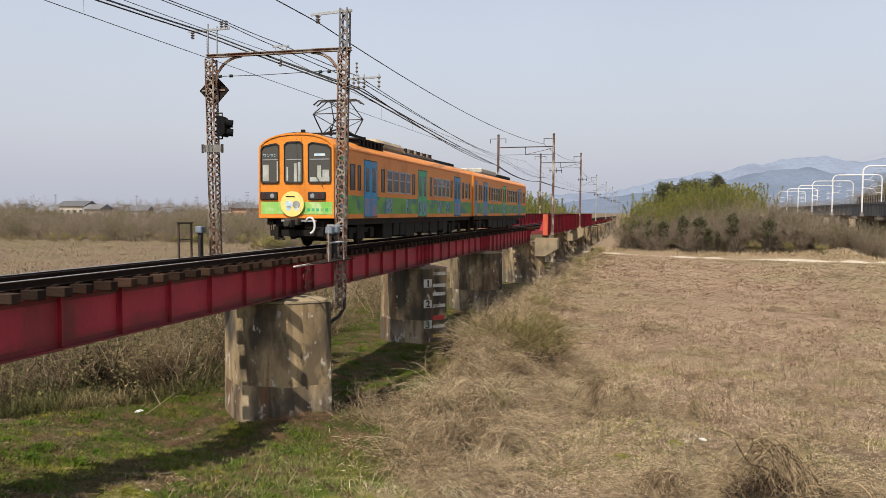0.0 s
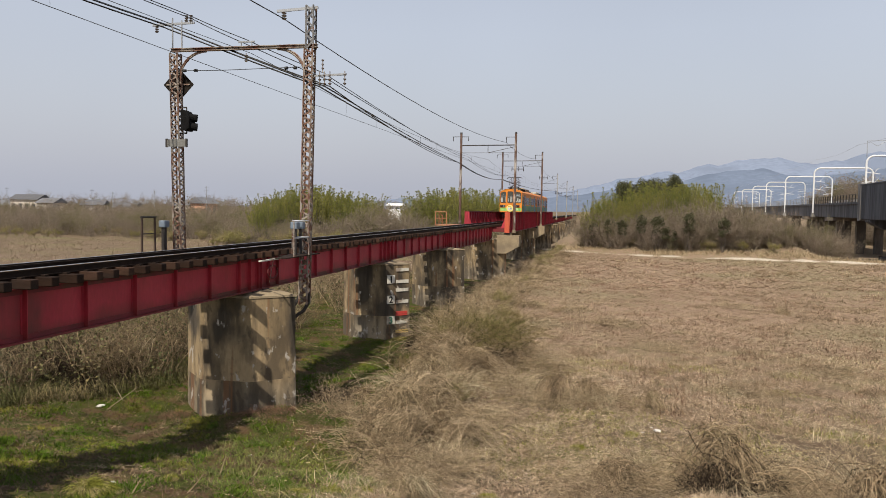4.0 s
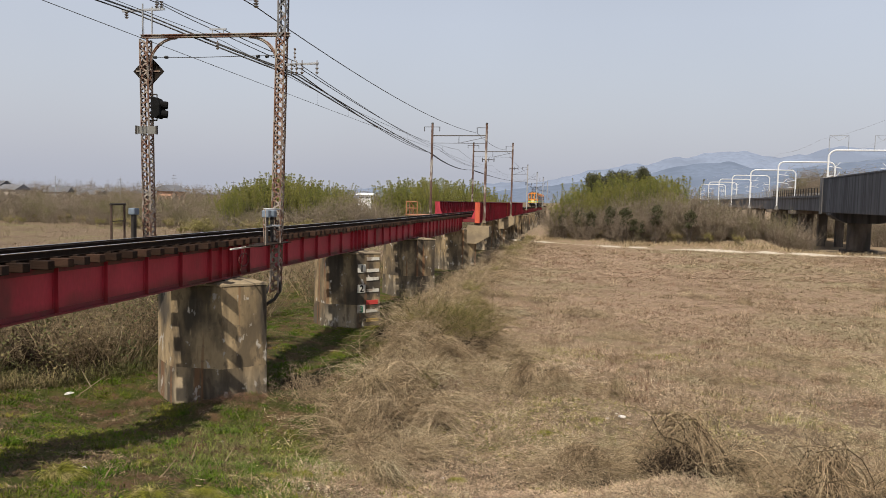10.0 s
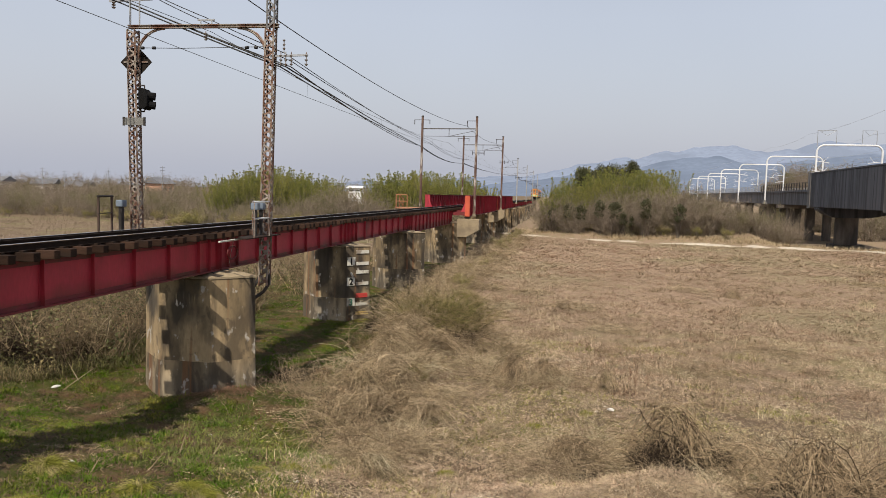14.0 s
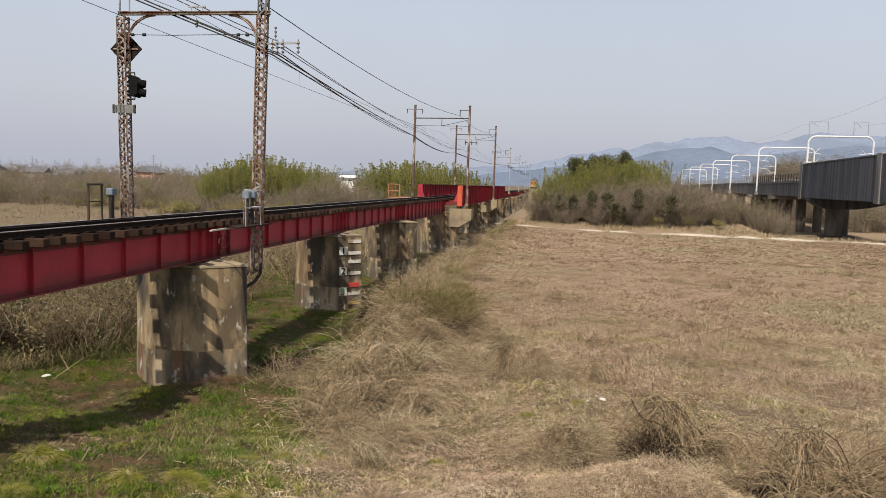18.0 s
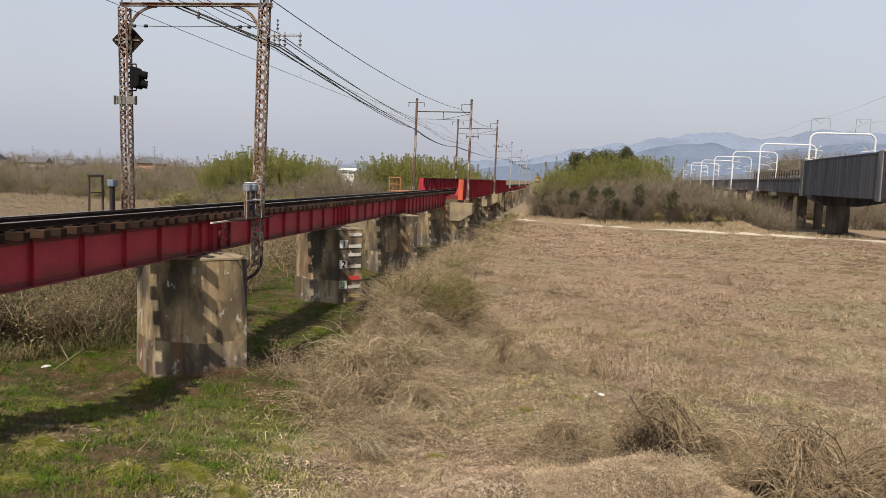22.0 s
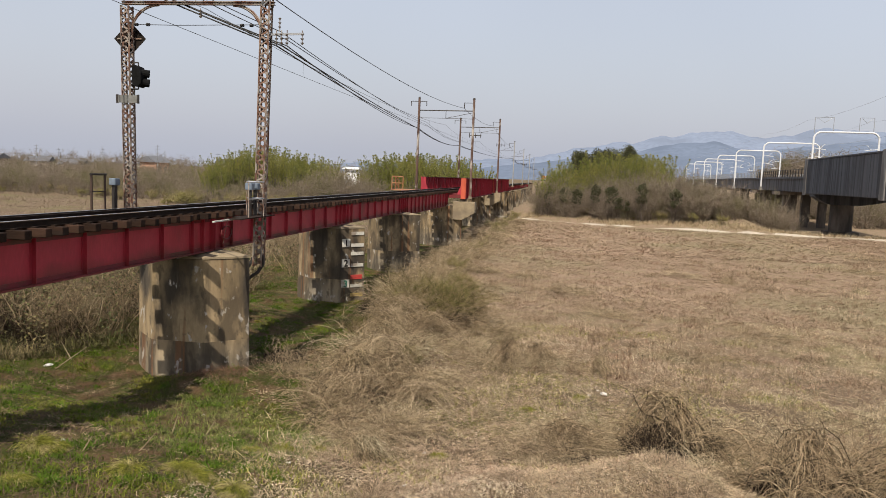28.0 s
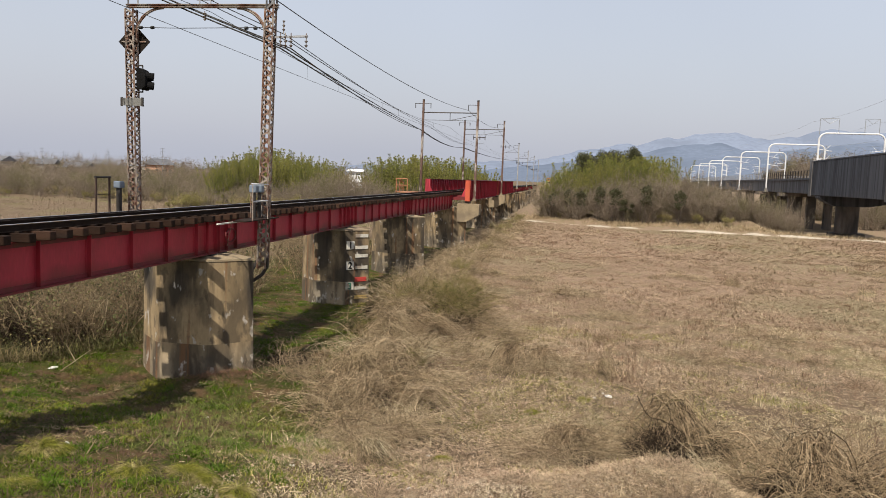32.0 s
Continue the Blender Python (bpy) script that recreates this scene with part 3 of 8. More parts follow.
for s in (-1, 1):
    x = s * 0.567
    bm = BM()
    box(bm, x - 0.034, x + 0.034, SPAN0, SPAN1, -0.045, -0.012)
    r = part("rail", bm, RAILSIDE, track)
    bm = BM()
    box(bm, x - 0.0342, x + 0.0342, SPAN0, SPAN1, -0.012, 0.0)
    part("running_surface", bm, RAILSTEEL, r, "polished running surface")
    bm = BM()
    box(bm, x - 0.008, x + 0.008, SPAN0, SPAN1, -0.135, -0.044)
    box(bm, x - 0.064, x + 0.064, SPAN0, SPAN1, -0.150, -0.134)
    part("rail_web", bm, RAILSIDE, r)
    x = s * 0.38
    bm = BM()
    box(bm, x - 0.03, x + 0.03, SPAN0, SPAN1, -0.05, -0.02)
    box(bm, x - 0.008, x + 0.008, SPAN0, SPAN1, -0.15, -0.05)
    part("guard_rail", bm, RAILSIDE, track, "rusty inner guard rail")

# unseen planks, added to keep sunlight between the rails off the piers
bm = BM()
for i in range(4):
    box(bm, -0.345 + i * 0.175, -0.18 + i * 0.175, 9.0, 135.0, -0.155, -0.125)
part("walkway_planks", bm, PLANK, track, "unseen planks added between the rails to block sunlight")
# unseen strips, added to close the sunlit gaps left beside the planks
bm = BM()
for sx in (-1, 1):
    for a, c in ((0.415, 0.495),):
        xa, xb = sorted((sx * a, sx * c))
        box(bm, xa, xb, 9.0, 135.0, -0.154, -0.146)
part("cover_strips", bm, TAR, track, "unseen dark strips added beside the rails to block slivers of sunlight")


# ---- masts and wires ----
def lattice(parent, p, q, w, pitch, lace=0.012, steel=RUST):
    """Four corner angles with zigzag lacing, from p to q."""
    p, q = Vector(p), Vector(q)
    c = [(-w / 2, -w / 2), (w / 2, -w / 2), (w / 2, w / 2), (-w / 2, w / 2)]
    for x, y in c:
        bm = BM()
        o = Vector((x, y, 0))
        s = 0.028
        flat(bm, p + o, q + o, 2 * s, 0.012, (0, 1, 0))
        flat(bm, p + o, q + o, 2 * s, 0.012, (1, 0, 0))
        part("corner_angle", bm, steel, parent)
    n = max(2, round((q - p).length / pitch))
    for k in range(4):
        a, e = Vector((*c[k], 0)), Vector((*c[(k + 1) % 4], 0))
        side = (0, 1, 0) if k % 2 == 0 else (1, 0, 0)
        bm = BM()
        for i in range(n):
            u, v = p.lerp(q, i / n), p.lerp(q, (i + 1) / n)
            mid = (u + v) / 2
            flat(bm, u + a, mid + e, 0.05, lace, side)
            flat(bm, mid + e, v + a, 0.05, lace, side)
        tagged(part("lacing", bm, steel, parent), kind="stuff")


def insulator(bm, x, y, z, h=0.32, n=3, r=0.075, up=False):
    s = 1 if up else -1
    bar(bm, (x, y, z), (x, y, z + s * h), 0.016)
    for i in range(n):
        zz = z + s * h * (0.3 + 0.6 * i / max(1, n - 1))
        bar(bm, (x, y, zz - 0.022), (x, y, zz + 0.022), r * 0.55, 8, r)


YM = 23.3
PLAINSTEEL = surf("weathered_grey_steel", (0.20, 0.205, 0.21), (0.14, 0.14, 0.145), 4.0, 0.65, 0.2, 0.1, (0.16, 0.09, 0.06), 0.2, 3.0)
near_portal = thing("catenary_portal", "rusty lattice steel portal that carries the overhead wires", "catenary mast", pose(0, 0, 0), "catenary portals")
mastL = part("left_mast", BM(), RUST, near_portal)
lattice(mastL, (-2.54, YM, 4.4), (-2.68, YM, 12.2), 0.26, 0.30)
mastR = part("right_mast", BM(), RUST, near_portal)
lattice(mastR, (1.84, YM, 4.15), (1.99, YM, 12.2), 0.26, 0.30)
lattice(mastR, (2.02, YM, 12.2), (2.03, YM, 13.54), 0.24, 0.42, 0.01, PLAINSTEEL)
bm = BM()
box(bm, -2.84, 2.24, YM - 0.08, YM + 0.08, 12.335, 12.355)
box(bm, -2.84, 2.24, YM - 0.008, YM + 0.008, 12.27, 12.335)
box(bm, -2.84, 2.24, YM - 0.08, YM + 0.08, 12.25, 12.27)
part("crossbeam", bm, RUST, near_portal)
for s, x0 in ((1, -2.52), (-1, 1.84)):
    for k in (0.0, 0.12):
        bm = BM()
        pts = [(x0 + s * (0.95 - k) * (1 - math.cos(a)), YM, 11.3 + k + (0.93 - k) * math.sin(a)) for a in np.linspace(0, math.pi / 2, 10)]
        chain(bm, pts, 0.03, 4)
        part("knee_brace", bm, RUST, near_portal)
bm = BM()
box(bm, -2.75, -1.2, YM - 0.2, YM + 0.2, 4.25, 4.42)
part("mast_seat", bm, DARKSTEEL, near_portal)
bm = BM()
pts = [(1.98, YM, 4.5), (1.98, YM, 4.2), (1.86, YM - 0.1, 3.95), (1.55, YM - 0.3, 3.7), (1.45, YM - 0.35, 3.4)]
chain(bm, pts, 0.06)
chain(bm, [(1.72, YM, 4.5), (1.6, YM - 0.2, 4.15), (1.45, YM - 0.35, 4.0)], 0.05)
part("pier_bracket", bm, DARKSTEEL, near_portal, "bent dark steel bracket to the pier")
for x in (-2.78, -2.45):
    bm = BM()
    bar(bm, (x, YM, 12.3), (x, YM, 13.35 - (0.1 if x > -2.6 else 0)), 0.028)
    part("top_post", bm, GALV, mastL)
bm = BM()
flat(bm, (-3.5, YM, 13.13), (-2.0, YM, 13.17), 0.07, 0.05)
part("crossarm", bm, GALV, mastL)
for x, up in ((-3.35, False), (-2.12, True), (-2.28, True)):
    bm = BM()
    insulator(bm, x, YM, 13.15, 0.26, 3, 0.07, up)
    part("insulator", bm, PORCELAIN, mastL)
bm = BM()
flat(bm, (0.88, YM, 13.42), (2.26, YM, 13.48), 0.08, 0.05)
part("crossarm", bm, GALV, mastR)
bm = BM()
insulator(bm, 1.12, YM, 13.42, 0.28, 3, 0.09)
part("insulator", bm, PORCELAIN, mastR)
bm = BM()
flat(bm, (1.95, YM, 11.36), (3.2, YM, 11.40), 0.06, 0.05)
part("crossarm", bm, GALV, mastR)
for x in (2.32, 2.48, 2.66, 3.15):
    bm = BM()
    insulator(bm, x, YM, 11.50, 0.44, 3, 0.06)
    part("insulator", bm, PORCELAIN, mastR)
bm = BM()
insulator(bm, 2.42, YM, 11.46, 0.42, 3, 0.05, True)
part("insulator", bm, PORCELAIN, mastR)
bm = BM()
flat(bm, (-0.45, YM, 12.50), (0.12, YM, 12.50), 0.05, 0.04)
bar(bm, (-0.35, YM, 12.33), (-0.35, YM, 12.5), 0.02)
bar(bm, (0.02, YM, 12.33), (0.02, YM, 12.5), 0.02)
part("saddle", bm, GALV, near_portal)
bm = BM()
insulator(bm, -0.18, YM, 12.14, 0.28, 3, 0.06)
part("insulator", bm, PORCELAIN, near_portal)

# far portals on tubular masts, with their wires' brackets
PORTALS = [(73.2, 2.66, 14.5, 5.0), (104.0, 2.7, 14.95, 5.0), (138.0, 2.7, 13.6, 5.5), (173.0, 2.7, 13.6, 5.5), (207.0, 2.7, 13.5, 5.4), (241.0, 2.7, 13.4, 5.3)]
MASTPAINT = surf("worn_mast_paint", (0.075, 0.04, 0.03), (0.15, 0.095, 0.075), 2.6, 0.85, 0.0, 0.2, (0.42, 0.38, 0.34), 0.22, 1.6, (1, 1, 0.5))
PALEMAST = surf("pale_grey_mast", (0.36, 0.36, 0.36), (0.28, 0.28, 0.28), 2.0, 0.8, 0, 0.1)
for y, x, top, base in PORTALS:
    p = thing("catenary_portal", "pair of rust-streaked tubular masts joined by a thin crossbar", "catenary mast", None, "catenary portals")
    pale = y > 120
    for s in (-1, 1):
        if pale and s < 0:
            continue
        bm = BM()
        b0 = base if s > 0 else zr(y) - 1.0
        bar(bm, (s * x, y, b0), (s * x + 0.03, y, top), 0.10 if pale else 0.13, 10, 0.09 if pale else 0.11)
        mst = part("mast", bm, PALEMAST if pale else MASTPAINT, p)
        bm = BM()
        bar(bm, (s * x + 0.03, y, top), (s * x + 0.03, y, top + 0.12), 0.13, 10, 0.10)
        part("mast_cap", bm, DARKSTEEL, mst)
        bm = BM()
        bar(bm, (s * x, y, b0 - 0.02), (s * x, y, b0 + 0.25), 0.2, 10, 0.16)
        part("mast_foot", bm, CONCCAP, mst)
        bm = BM()
        if s < 0:
            flat(bm, (-x - 0.8, y, top - 0.3), (-x + 0.8, y, top - 0.3), 0.05, 0.04)
            ins = [((-x + e, y, top - 0.3), (-x + e, y, top - 0.72)) for e in (-0.75, 0.75)]
        else:
            flat(bm, (x - 0.95, y, top - 0.35), (x, y, top - 0.35), 0.05, 0.04)
            ins = [((x - 0.9, y, top - 0.35), (x - 0.9, y, top - 0.85))] + [((x + e, y, top - 3.62), (x + e, y, top - 3.2)) for e in (-0.3, 0.3, 0.8)]
        part("crossarm", bm, DARKSTEEL, mst)
        if s > 0:
            bm = BM()
            flat(bm, (x - 0.35, y, top - 3.4), (x + 0.85, y, top - 3.4), 0.07, 0.05)
            part("crossarm", bm, DARKSTEEL, mst)
        for u, w in ins:
            bm = BM()
            bar(bm, u, w, 0.035)
            part("insulator", bm, DARKSTEEL, mst)
    if not pale:
        bm = BM()
        bar(bm, (-x, y, top - 1.14), (x, y, top - 1.10), 0.055)
        part("crossbar", bm, DARKSTEEL, p)
        bm = BM()
        bar(bm, (-x, y, top - 1.85), (x, y, top - 1.85), 0.022)
        bar(bm, (-0.0, y, top - 1.14), (-0.0, y, top - 1.85), 0.03)
        bar(bm, (0.0, y, top - 1.85), (x, y, top - 1.25), 0.025)
        part("steady_bracket", bm, DARKSTEEL, p)
    else:
        bm = BM()
        bar(bm, (x, y, top - 1.6), (-0.2, y, top - 1.7), 0.03)
        bar(bm, (x, y, top - 0.7), (0.4, y, top - 1.65), 0.02)
        part("cantilever", bm, DARKSTEEL, p)


def sag(p, q, drop, n=20):
    p, q = Vector(p), Vector(q)
    return [p.lerp(q, i / n) - Vector((0, 0, drop * 4 * (i / n) * (1 - i / n))) for i in range(n + 1)]


WIREPALE = surf("weathered_copper_wire", (0.075, 0.078, 0.075), (0.05, 0.053, 0.05), 9.0, 0.6, 0.2, 0)


def cable(name, label, runs, r, metal=WIRE):
    """One wire over several supports; runs of (p, q, drop)."""
    bm = BM()
    line = []
    for p, q, d in runs:
        line += sag(p, q, d)[1 if line else 0:]
    chain(bm, line, r, 5)
    return solid(name, bm, metal, label, "cable", group="overhead wires")


def hop(points, drops):
    return [(a, c, d) for a, c, d in zip(points, points[1:], drops)]


T = {y: t for y, _, t, _ in PORTALS}
for k, (dx, dz, dp) in enumerate(((0.0, 0.0, 0.20), (0.18, 0.06, 0.10), (0.34, 0.0, 0.38))):
    cable("feeder_cable", "thick black feeder cable hung between the masts", hop(
        [(-3.1 + dx * 0.6, -26, 13.5), (-3.1 + dx * 0.8, YM, 13.06 + dz), (2.32 + dx, YM, 11.03), (-2.62 - dx, 73.2, 11.62 + 0.06 * k), (-2.62 - dx, 104, 11.3), (2.3 + dx, 138, 10.6), (2.3 + dx, 173, 10.5), (2.3 + dx, 241, 10.4)],
        [0.7, 0.02, dp, 0.5, 0.4, 0.5, 0.6]), 0.019 if k == 2 else 0.024)
for k, dz in enumerate((0.0, 0.12)):
    cable("feeder_cable", "black feeder wire hung between the masts", hop(
        [(-2.2, -26, 13.7), (-2.15 + 0.1 * k, YM, 13.40 - dz), (-0.2, YM, 12.58 - dz * 1.2), (2.46 + 0.2 * k, YM, 11.45 - 2 * dz), (-1.9, 73.2, 12.0 + 0.25 * k), (-1.9, 104, 11.8)],
        [0.6, 0.02, 0.02, 0.25, 0.5]), 0.014)
cable("top_wire", "thin overhead earth wire along the mast tops", hop(
    [(1.2, -26, 13.9), (1.12, YM, 13.17), (1.76, 73.2, 13.65), (1.8, 104, 14.1), (1.8, 138, 12.9), (1.8, 173, 12.8), (1.8, 241, 12.6)], [0.4, 0.64, 0.4, 0.4, 0.5, 0.8]), 0.018)
SUP = [-26, YM, 73.2, 104, 138, 173, 207, 241]
ct = [(0.12 * (-1) ** i, y, zr(y) + 5.28) for i, y in enumerate(SUP)]
cable("contact_wire", "thin copper contact wire over the track", hop(ct, [0.02] * 7), 0.009, WIREPALE)
ms = [(0, y, zr(y) + 6.12) for y in SUP]
cable("messenger_wire", "thin messenger wire above the contact wire", hop(ms, [0.5] * 7), 0.009, WIREPALE)
for a, c in zip(SUP[:4], SUP[1:5]):
    n = max(3, round((c - a) / 4.6))
    for i in range(1, n):
        y = a + (c - a) * i / n
        f = i / n
        z0 = zr(y) + 5.28
        bm = BM()
        bar(bm, (0, y, z0), (0, y, zr(y) + 6.12 - 0.5 * 4 * f * (1 - f)), 0.005, 4)
        solid("dropper", bm, WIREPALE, "thin dropper that hangs the contact wire", "cable", group="droppers")
bm = BM()
chain(bm, [(-2.5, YM, 11.64), (-1.0, YM, 11.62), (1.86, YM, 11.66)], 0.011)
for x in (-2.35, -1.95, 1.2, 1.5):
    bar(bm, (x - 0.05, YM, 11.635), (x + 0.05, YM, 11.635), 0.05, 8)
solid("pull_off_wire", bm, WIRE, "pull-off wire with small insulators across the portal", "cable")

# signs and signal on the near portal
sg = thing("diamond_sign", "dark diamond-shaped sign board seen from behind on the mast", "sign", pose(-2.69, YM + 0.20, 11.22))
bm = BM()
v = [(0, 0.55), (0.55, 0), (0, -0.55), (-0.55, 0)]
a = [bm.verts.new((x, -0.012, z)) for x, z in v]
c = [bm.verts.new((x, 0.012, z)) for x, z in v]
bm.faces.new(a)
bm.faces.new(c[::-1])
for i in range(4):
    bm.faces.new((a[i], a[(i + 1) % 4], c[(i + 1) % 4], c[i]))
part("board", bm, TAR, sg)
bm = BM()
flat(bm, (-0.42, -0.03, 0.0), (0.42, -0.03, 0.0), 0.04, 0.03)
bar(bm, (0.0, -0.1, -0.3), (0, -0.02, -0.3), 0.03)
part("stay", bm, RUST, sg)
sl = thing("railway_signal", "black hooded colour-light signal head bracketed to the mast", "signal", Matrix.LocRotScale((-2.30, YM, 10.02), None, (0.85, 0.85, 0.85)))
bm = BM()
o = [(-0.12, 0.42), (0.1, 0.34), (0.24, 0.12), (0.24, -0.30), (0.1, -0.42), (-0.12, -0.38)]
a = [bm.verts.new((x, -0.22, z)) for x, z in o]
c = [bm.verts.new((x, 0.25, z)) for x, z in o]
bm.faces.new(a)
bm.faces.new(c[::-1])
for i in range(6):
    bm.faces.new((a[i], a[(i + 1) % 6], c[(i + 1) % 6], c[i]))
part("housing", bm, BLACK, sl, bevel=0.02)
for z in (0.12, -0.22):
    bm = BM()
    bar(bm, (0.14, 0.0, z), (0.40, 0.12, z - 0.03), 0.14, 12, 0.15)
    part("hood", bm, BLACK, sl)
for z in (0.5, -0.48):
    bm = BM()
    bar(bm, (-0.32, 0, z), (0.02, 0, z), 0.03)
    bar(bm, (0.02, 0, z), (0.02, 0, z * 0.7), 0.025)
    part("bracket", bm, DARKSTEEL, sl)
pl = thing("mast_plate", "pale grey number plate strapped to the mast", "sign", pose(-2.55, YM - 0.17, 9.28))
bm = BM()
box(bm, -0.38, 0.38, -0.012, 0.012, -0.12, 0.12)
part("plate", bm, surf("dull_grey_plate", (0.20, 0.20, 0.19), (0.15, 0.15, 0.14), 4.0, 0.7, 0.1, 0.05), pl)
for x in (-0.36, 0.36):
    bm = BM()
    box(bm, x - 0.03, x + 0.03, -0.03, 0.02, -0.14, 0.14)
    part("clamp", bm, DARKSTEEL, pl)

RELAYGREY = surf("blue_grey_box_paint", (0.17, 0.215, 0.27), (0.13, 0.165, 0.21), 5.0, 0.55, 0.0, 0.05)
DARKRUST = surf("dark_rust", (0.055, 0.034, 0.025), (0.085, 0.055, 0.042), 5.0, 0.85, 0.1, 0.2)
# platforms beside the portal
pf = thing("inspection_platform", "small grated steel platform with handrail beside the mast", "platform", pose(1.75, 21.9, 5.78))
bm = BM()
box(bm, 0.12, 0.5, -0.9, 1.7, -0.03, 0.0)
box(bm, -0.1, 0.12, -0.2, 1.7, -0.03, 0.0)
part("deck", bm, RAILSIDE, pf)
bm = BM()
box(bm, -0.14, -0.06, -1.4, 0.15, -0.10, -0.06)
part("edge_strip", bm, WHITEP, pf, "pale painted edge strip")
bm = BM()
flat(bm, (0.0, -0.7, -0.04), (-0.6, 0.3, -0.85), 0.05, 0.01, (1, 0, 0))
part("strut", bm, RUST, pf)
for x, yy in ((0.5, -0.40), (0.5, 0.75), (-0.05, 0.75)):
    bm = BM()
    bar(bm, (x, yy, 0), (x, yy, 1.06), 0.018)
    part("post", bm, RUST, pf)
for z in (0.55, 1.05):
    bm = BM()
    chain(bm, [(0.5, -0.40, z), (0.5, 0.75, z), (-0.05, 0.75, z)], 0.02)
    part("handrail", bm, GALV, pf)
for yy in (0.62, 1.05):
    cb = thing("relay_box", "small grey relay box on a dark post", "relay box", pose(1.85, 21.9 + yy, 5.78), "relay boxes")
    bm = BM()
    box(bm, -0.045, 0.045, -0.045, 0.045, 0, 0.8)
    part("post", bm, DARKSTEEL, cb)
    bm = BM()
    box(bm, -0.11, 0.11, -0.12, 0.12, 0.79, 1.01)
    part("box", bm, RELAYGREY, cb, bevel=0.02)
    bm = BM()
    box(bm, -0.14, -0.11, -0.05, 0.05, 0.82, 1.0)
    part("latch", bm, BLACK, cb)
rf = thing("trackside_handrail", "dark rusty handrail frame beside the track", "handrail", pose(-2.75, 21.5, 5.85))
for yy in (0, 0.68):
    bm = BM()
    box(bm, -0.025, 0.025, yy - 0.025, yy + 0.025, -0.3, 1.02)
    part("post", bm, DARKRUST, rf)
for z in (0.5, 1.02):
    bm = BM()
    bar(bm, (0, -0.05, z), (0, 0.74, z), 0.035 if z > 1 else 0.018)
    part("rail", bm, DARKSTEEL, rf)
bm = BM()
box(bm, 0.2, 1.65, -0.5, 2.2, -0.36, -0.31)
box(bm, -0.1, 0.2, -0.05, 2.2, -0.36, -0.31)
part("deck", bm, DARKRUST, rf)
cb = thing("relay_box", "small pale blue-grey box on a dark pedestal", "relay box", pose(-2.75, 22.7, 5.55), "relay boxes")
bm = BM()
box(bm, -0.06, 0.06, -0.06, 0.06, 0, 0.99)
part("post", bm, DARKSTEEL, cb)
bm = BM()
box(bm, -0.12, 0.12, -0.13, 0.13, 0.98, 1.20)
part("box", bm, RELAYGREY, cb, bevel=0.02)
PRIMER = surf("faded_tan_primer", (0.42, 0.19, 0.09), (0.36, 0.15, 0.07), 2.0, 0.7, 0, 0.05)
rp = thing("refuge_platform", "faded tan primed refuge platform with handrails beside the track", "platform", pose(-2.0, 63.2, 5.85))
bm = BM()
box(bm, -0.9, 1.4, 0, 2.8, -0.06, 0)
part("deck", bm, PRIMER, rp)
for x, yy, h in ((-0.85, 0, 1.1), (-0.85, 1.4, 1.1), (-0.85, 2.8, 0.8), (0.1, 0, 1.1)):
    bm = BM()
    bar(bm, (x, yy, 0), (x, yy, h), 0.04)
    part("post", bm, PRIMER, rp)
for z in (0.55, 1.1):
    bm = BM()
    chain(bm, [(0.1, 0, z), (-0.85, 0, z), (-0.85, 1.4, z), (-0.85, 2.9, z - 0.45)], 0.04)
    part("handrail", bm, PRIMER, rp)

# water gauge on the second pier
wg = thing("water_gauge", "painted water level marks numbered 1 to 3 on the pier", "water gauge", pose(0.79, 36.088, -0.24, 0, 0, 46.2))
UL = 1.37


def mark(name, u0, u1, z0, z1, material, parent=None, lift=0.0):
    bm = BM()
    box(bm, u0 * UL, u1 * UL, -0.018 - lift, 0.03, z0, z1)
    return part(name, bm, material, parent or wg)


for z, mtl in ((4.36, WHITEP), (3.78, WHITEP), (3.36, WHITEP), (2.78, WHITEP), (1.76, WHITEP), (1.30, YELP)):
    mark("mark", 0.42, 0.94, z, z + 0.16, mtl)
mark("mark", 0.42, 0.90, 2.16, 2.38, REDP)
for z, ch in ((3.78, "1"), (2.78, "2"), (1.76, "3")):
    pn = mark("number_plate_mark", 0.05, 0.37, z, z + 0.40, WHITEP, None, 0.006)
    cu = bpy.data.curves.new("numeral", "FONT")
    cu.body, cu.size, cu.extrude, cu.offset = ch, 0.46, 0.003, 0.012
    cu.align_x = "CENTER"
    cu.materials.append(GREENP if ch == "3" else BLACK)
    tx = new("numeral", cu)
    tx.parent = pn
    tx.matrix_basis = pose(0.21 * UL, -0.030, z + 0.045, 90)
    tx["label"] = "painted numeral " + ch


# ---- concrete railway viaduct across the meadow ----
VX0, VK = 35.8, 0.08            # left edge x = VX0 + VK * y
VANG = -math.degrees(math.atan(VK))
VCONC = surf("dark_weathered_concrete", (0.088, 0.092, 0.103), (0.122, 0.127, 0.14), 0.6, 0.9, 0, 0.2, (0.058, 0.06, 0.067), 0.35, 0.5, (2.5, 2.5, 0.12))
VPALE = surf("pale_viaduct_concrete", (0.30, 0.29, 0.28), (0.24, 0.235, 0.23), 0.8, 0.9, 0, 0.2, (0.14, 0.135, 0.13), 0.35, 0.7, (1, 1, 0.3))
VPIER = surf("brown_stained_concrete", (0.20, 0.165, 0.135), (0.15, 0.125, 0.105), 0.7, 0.92, 0, 0.2, (0.08, 0.07, 0.06), 0.5, 0.5, (1, 1, 0.25))


VC, VS = Vector((11.2, 0.54, 7.27)), 1.3
VSPAN = Matrix.Translation(VC) @ Matrix.Scale(VS, 4) @ Matrix.Translation(-VC)


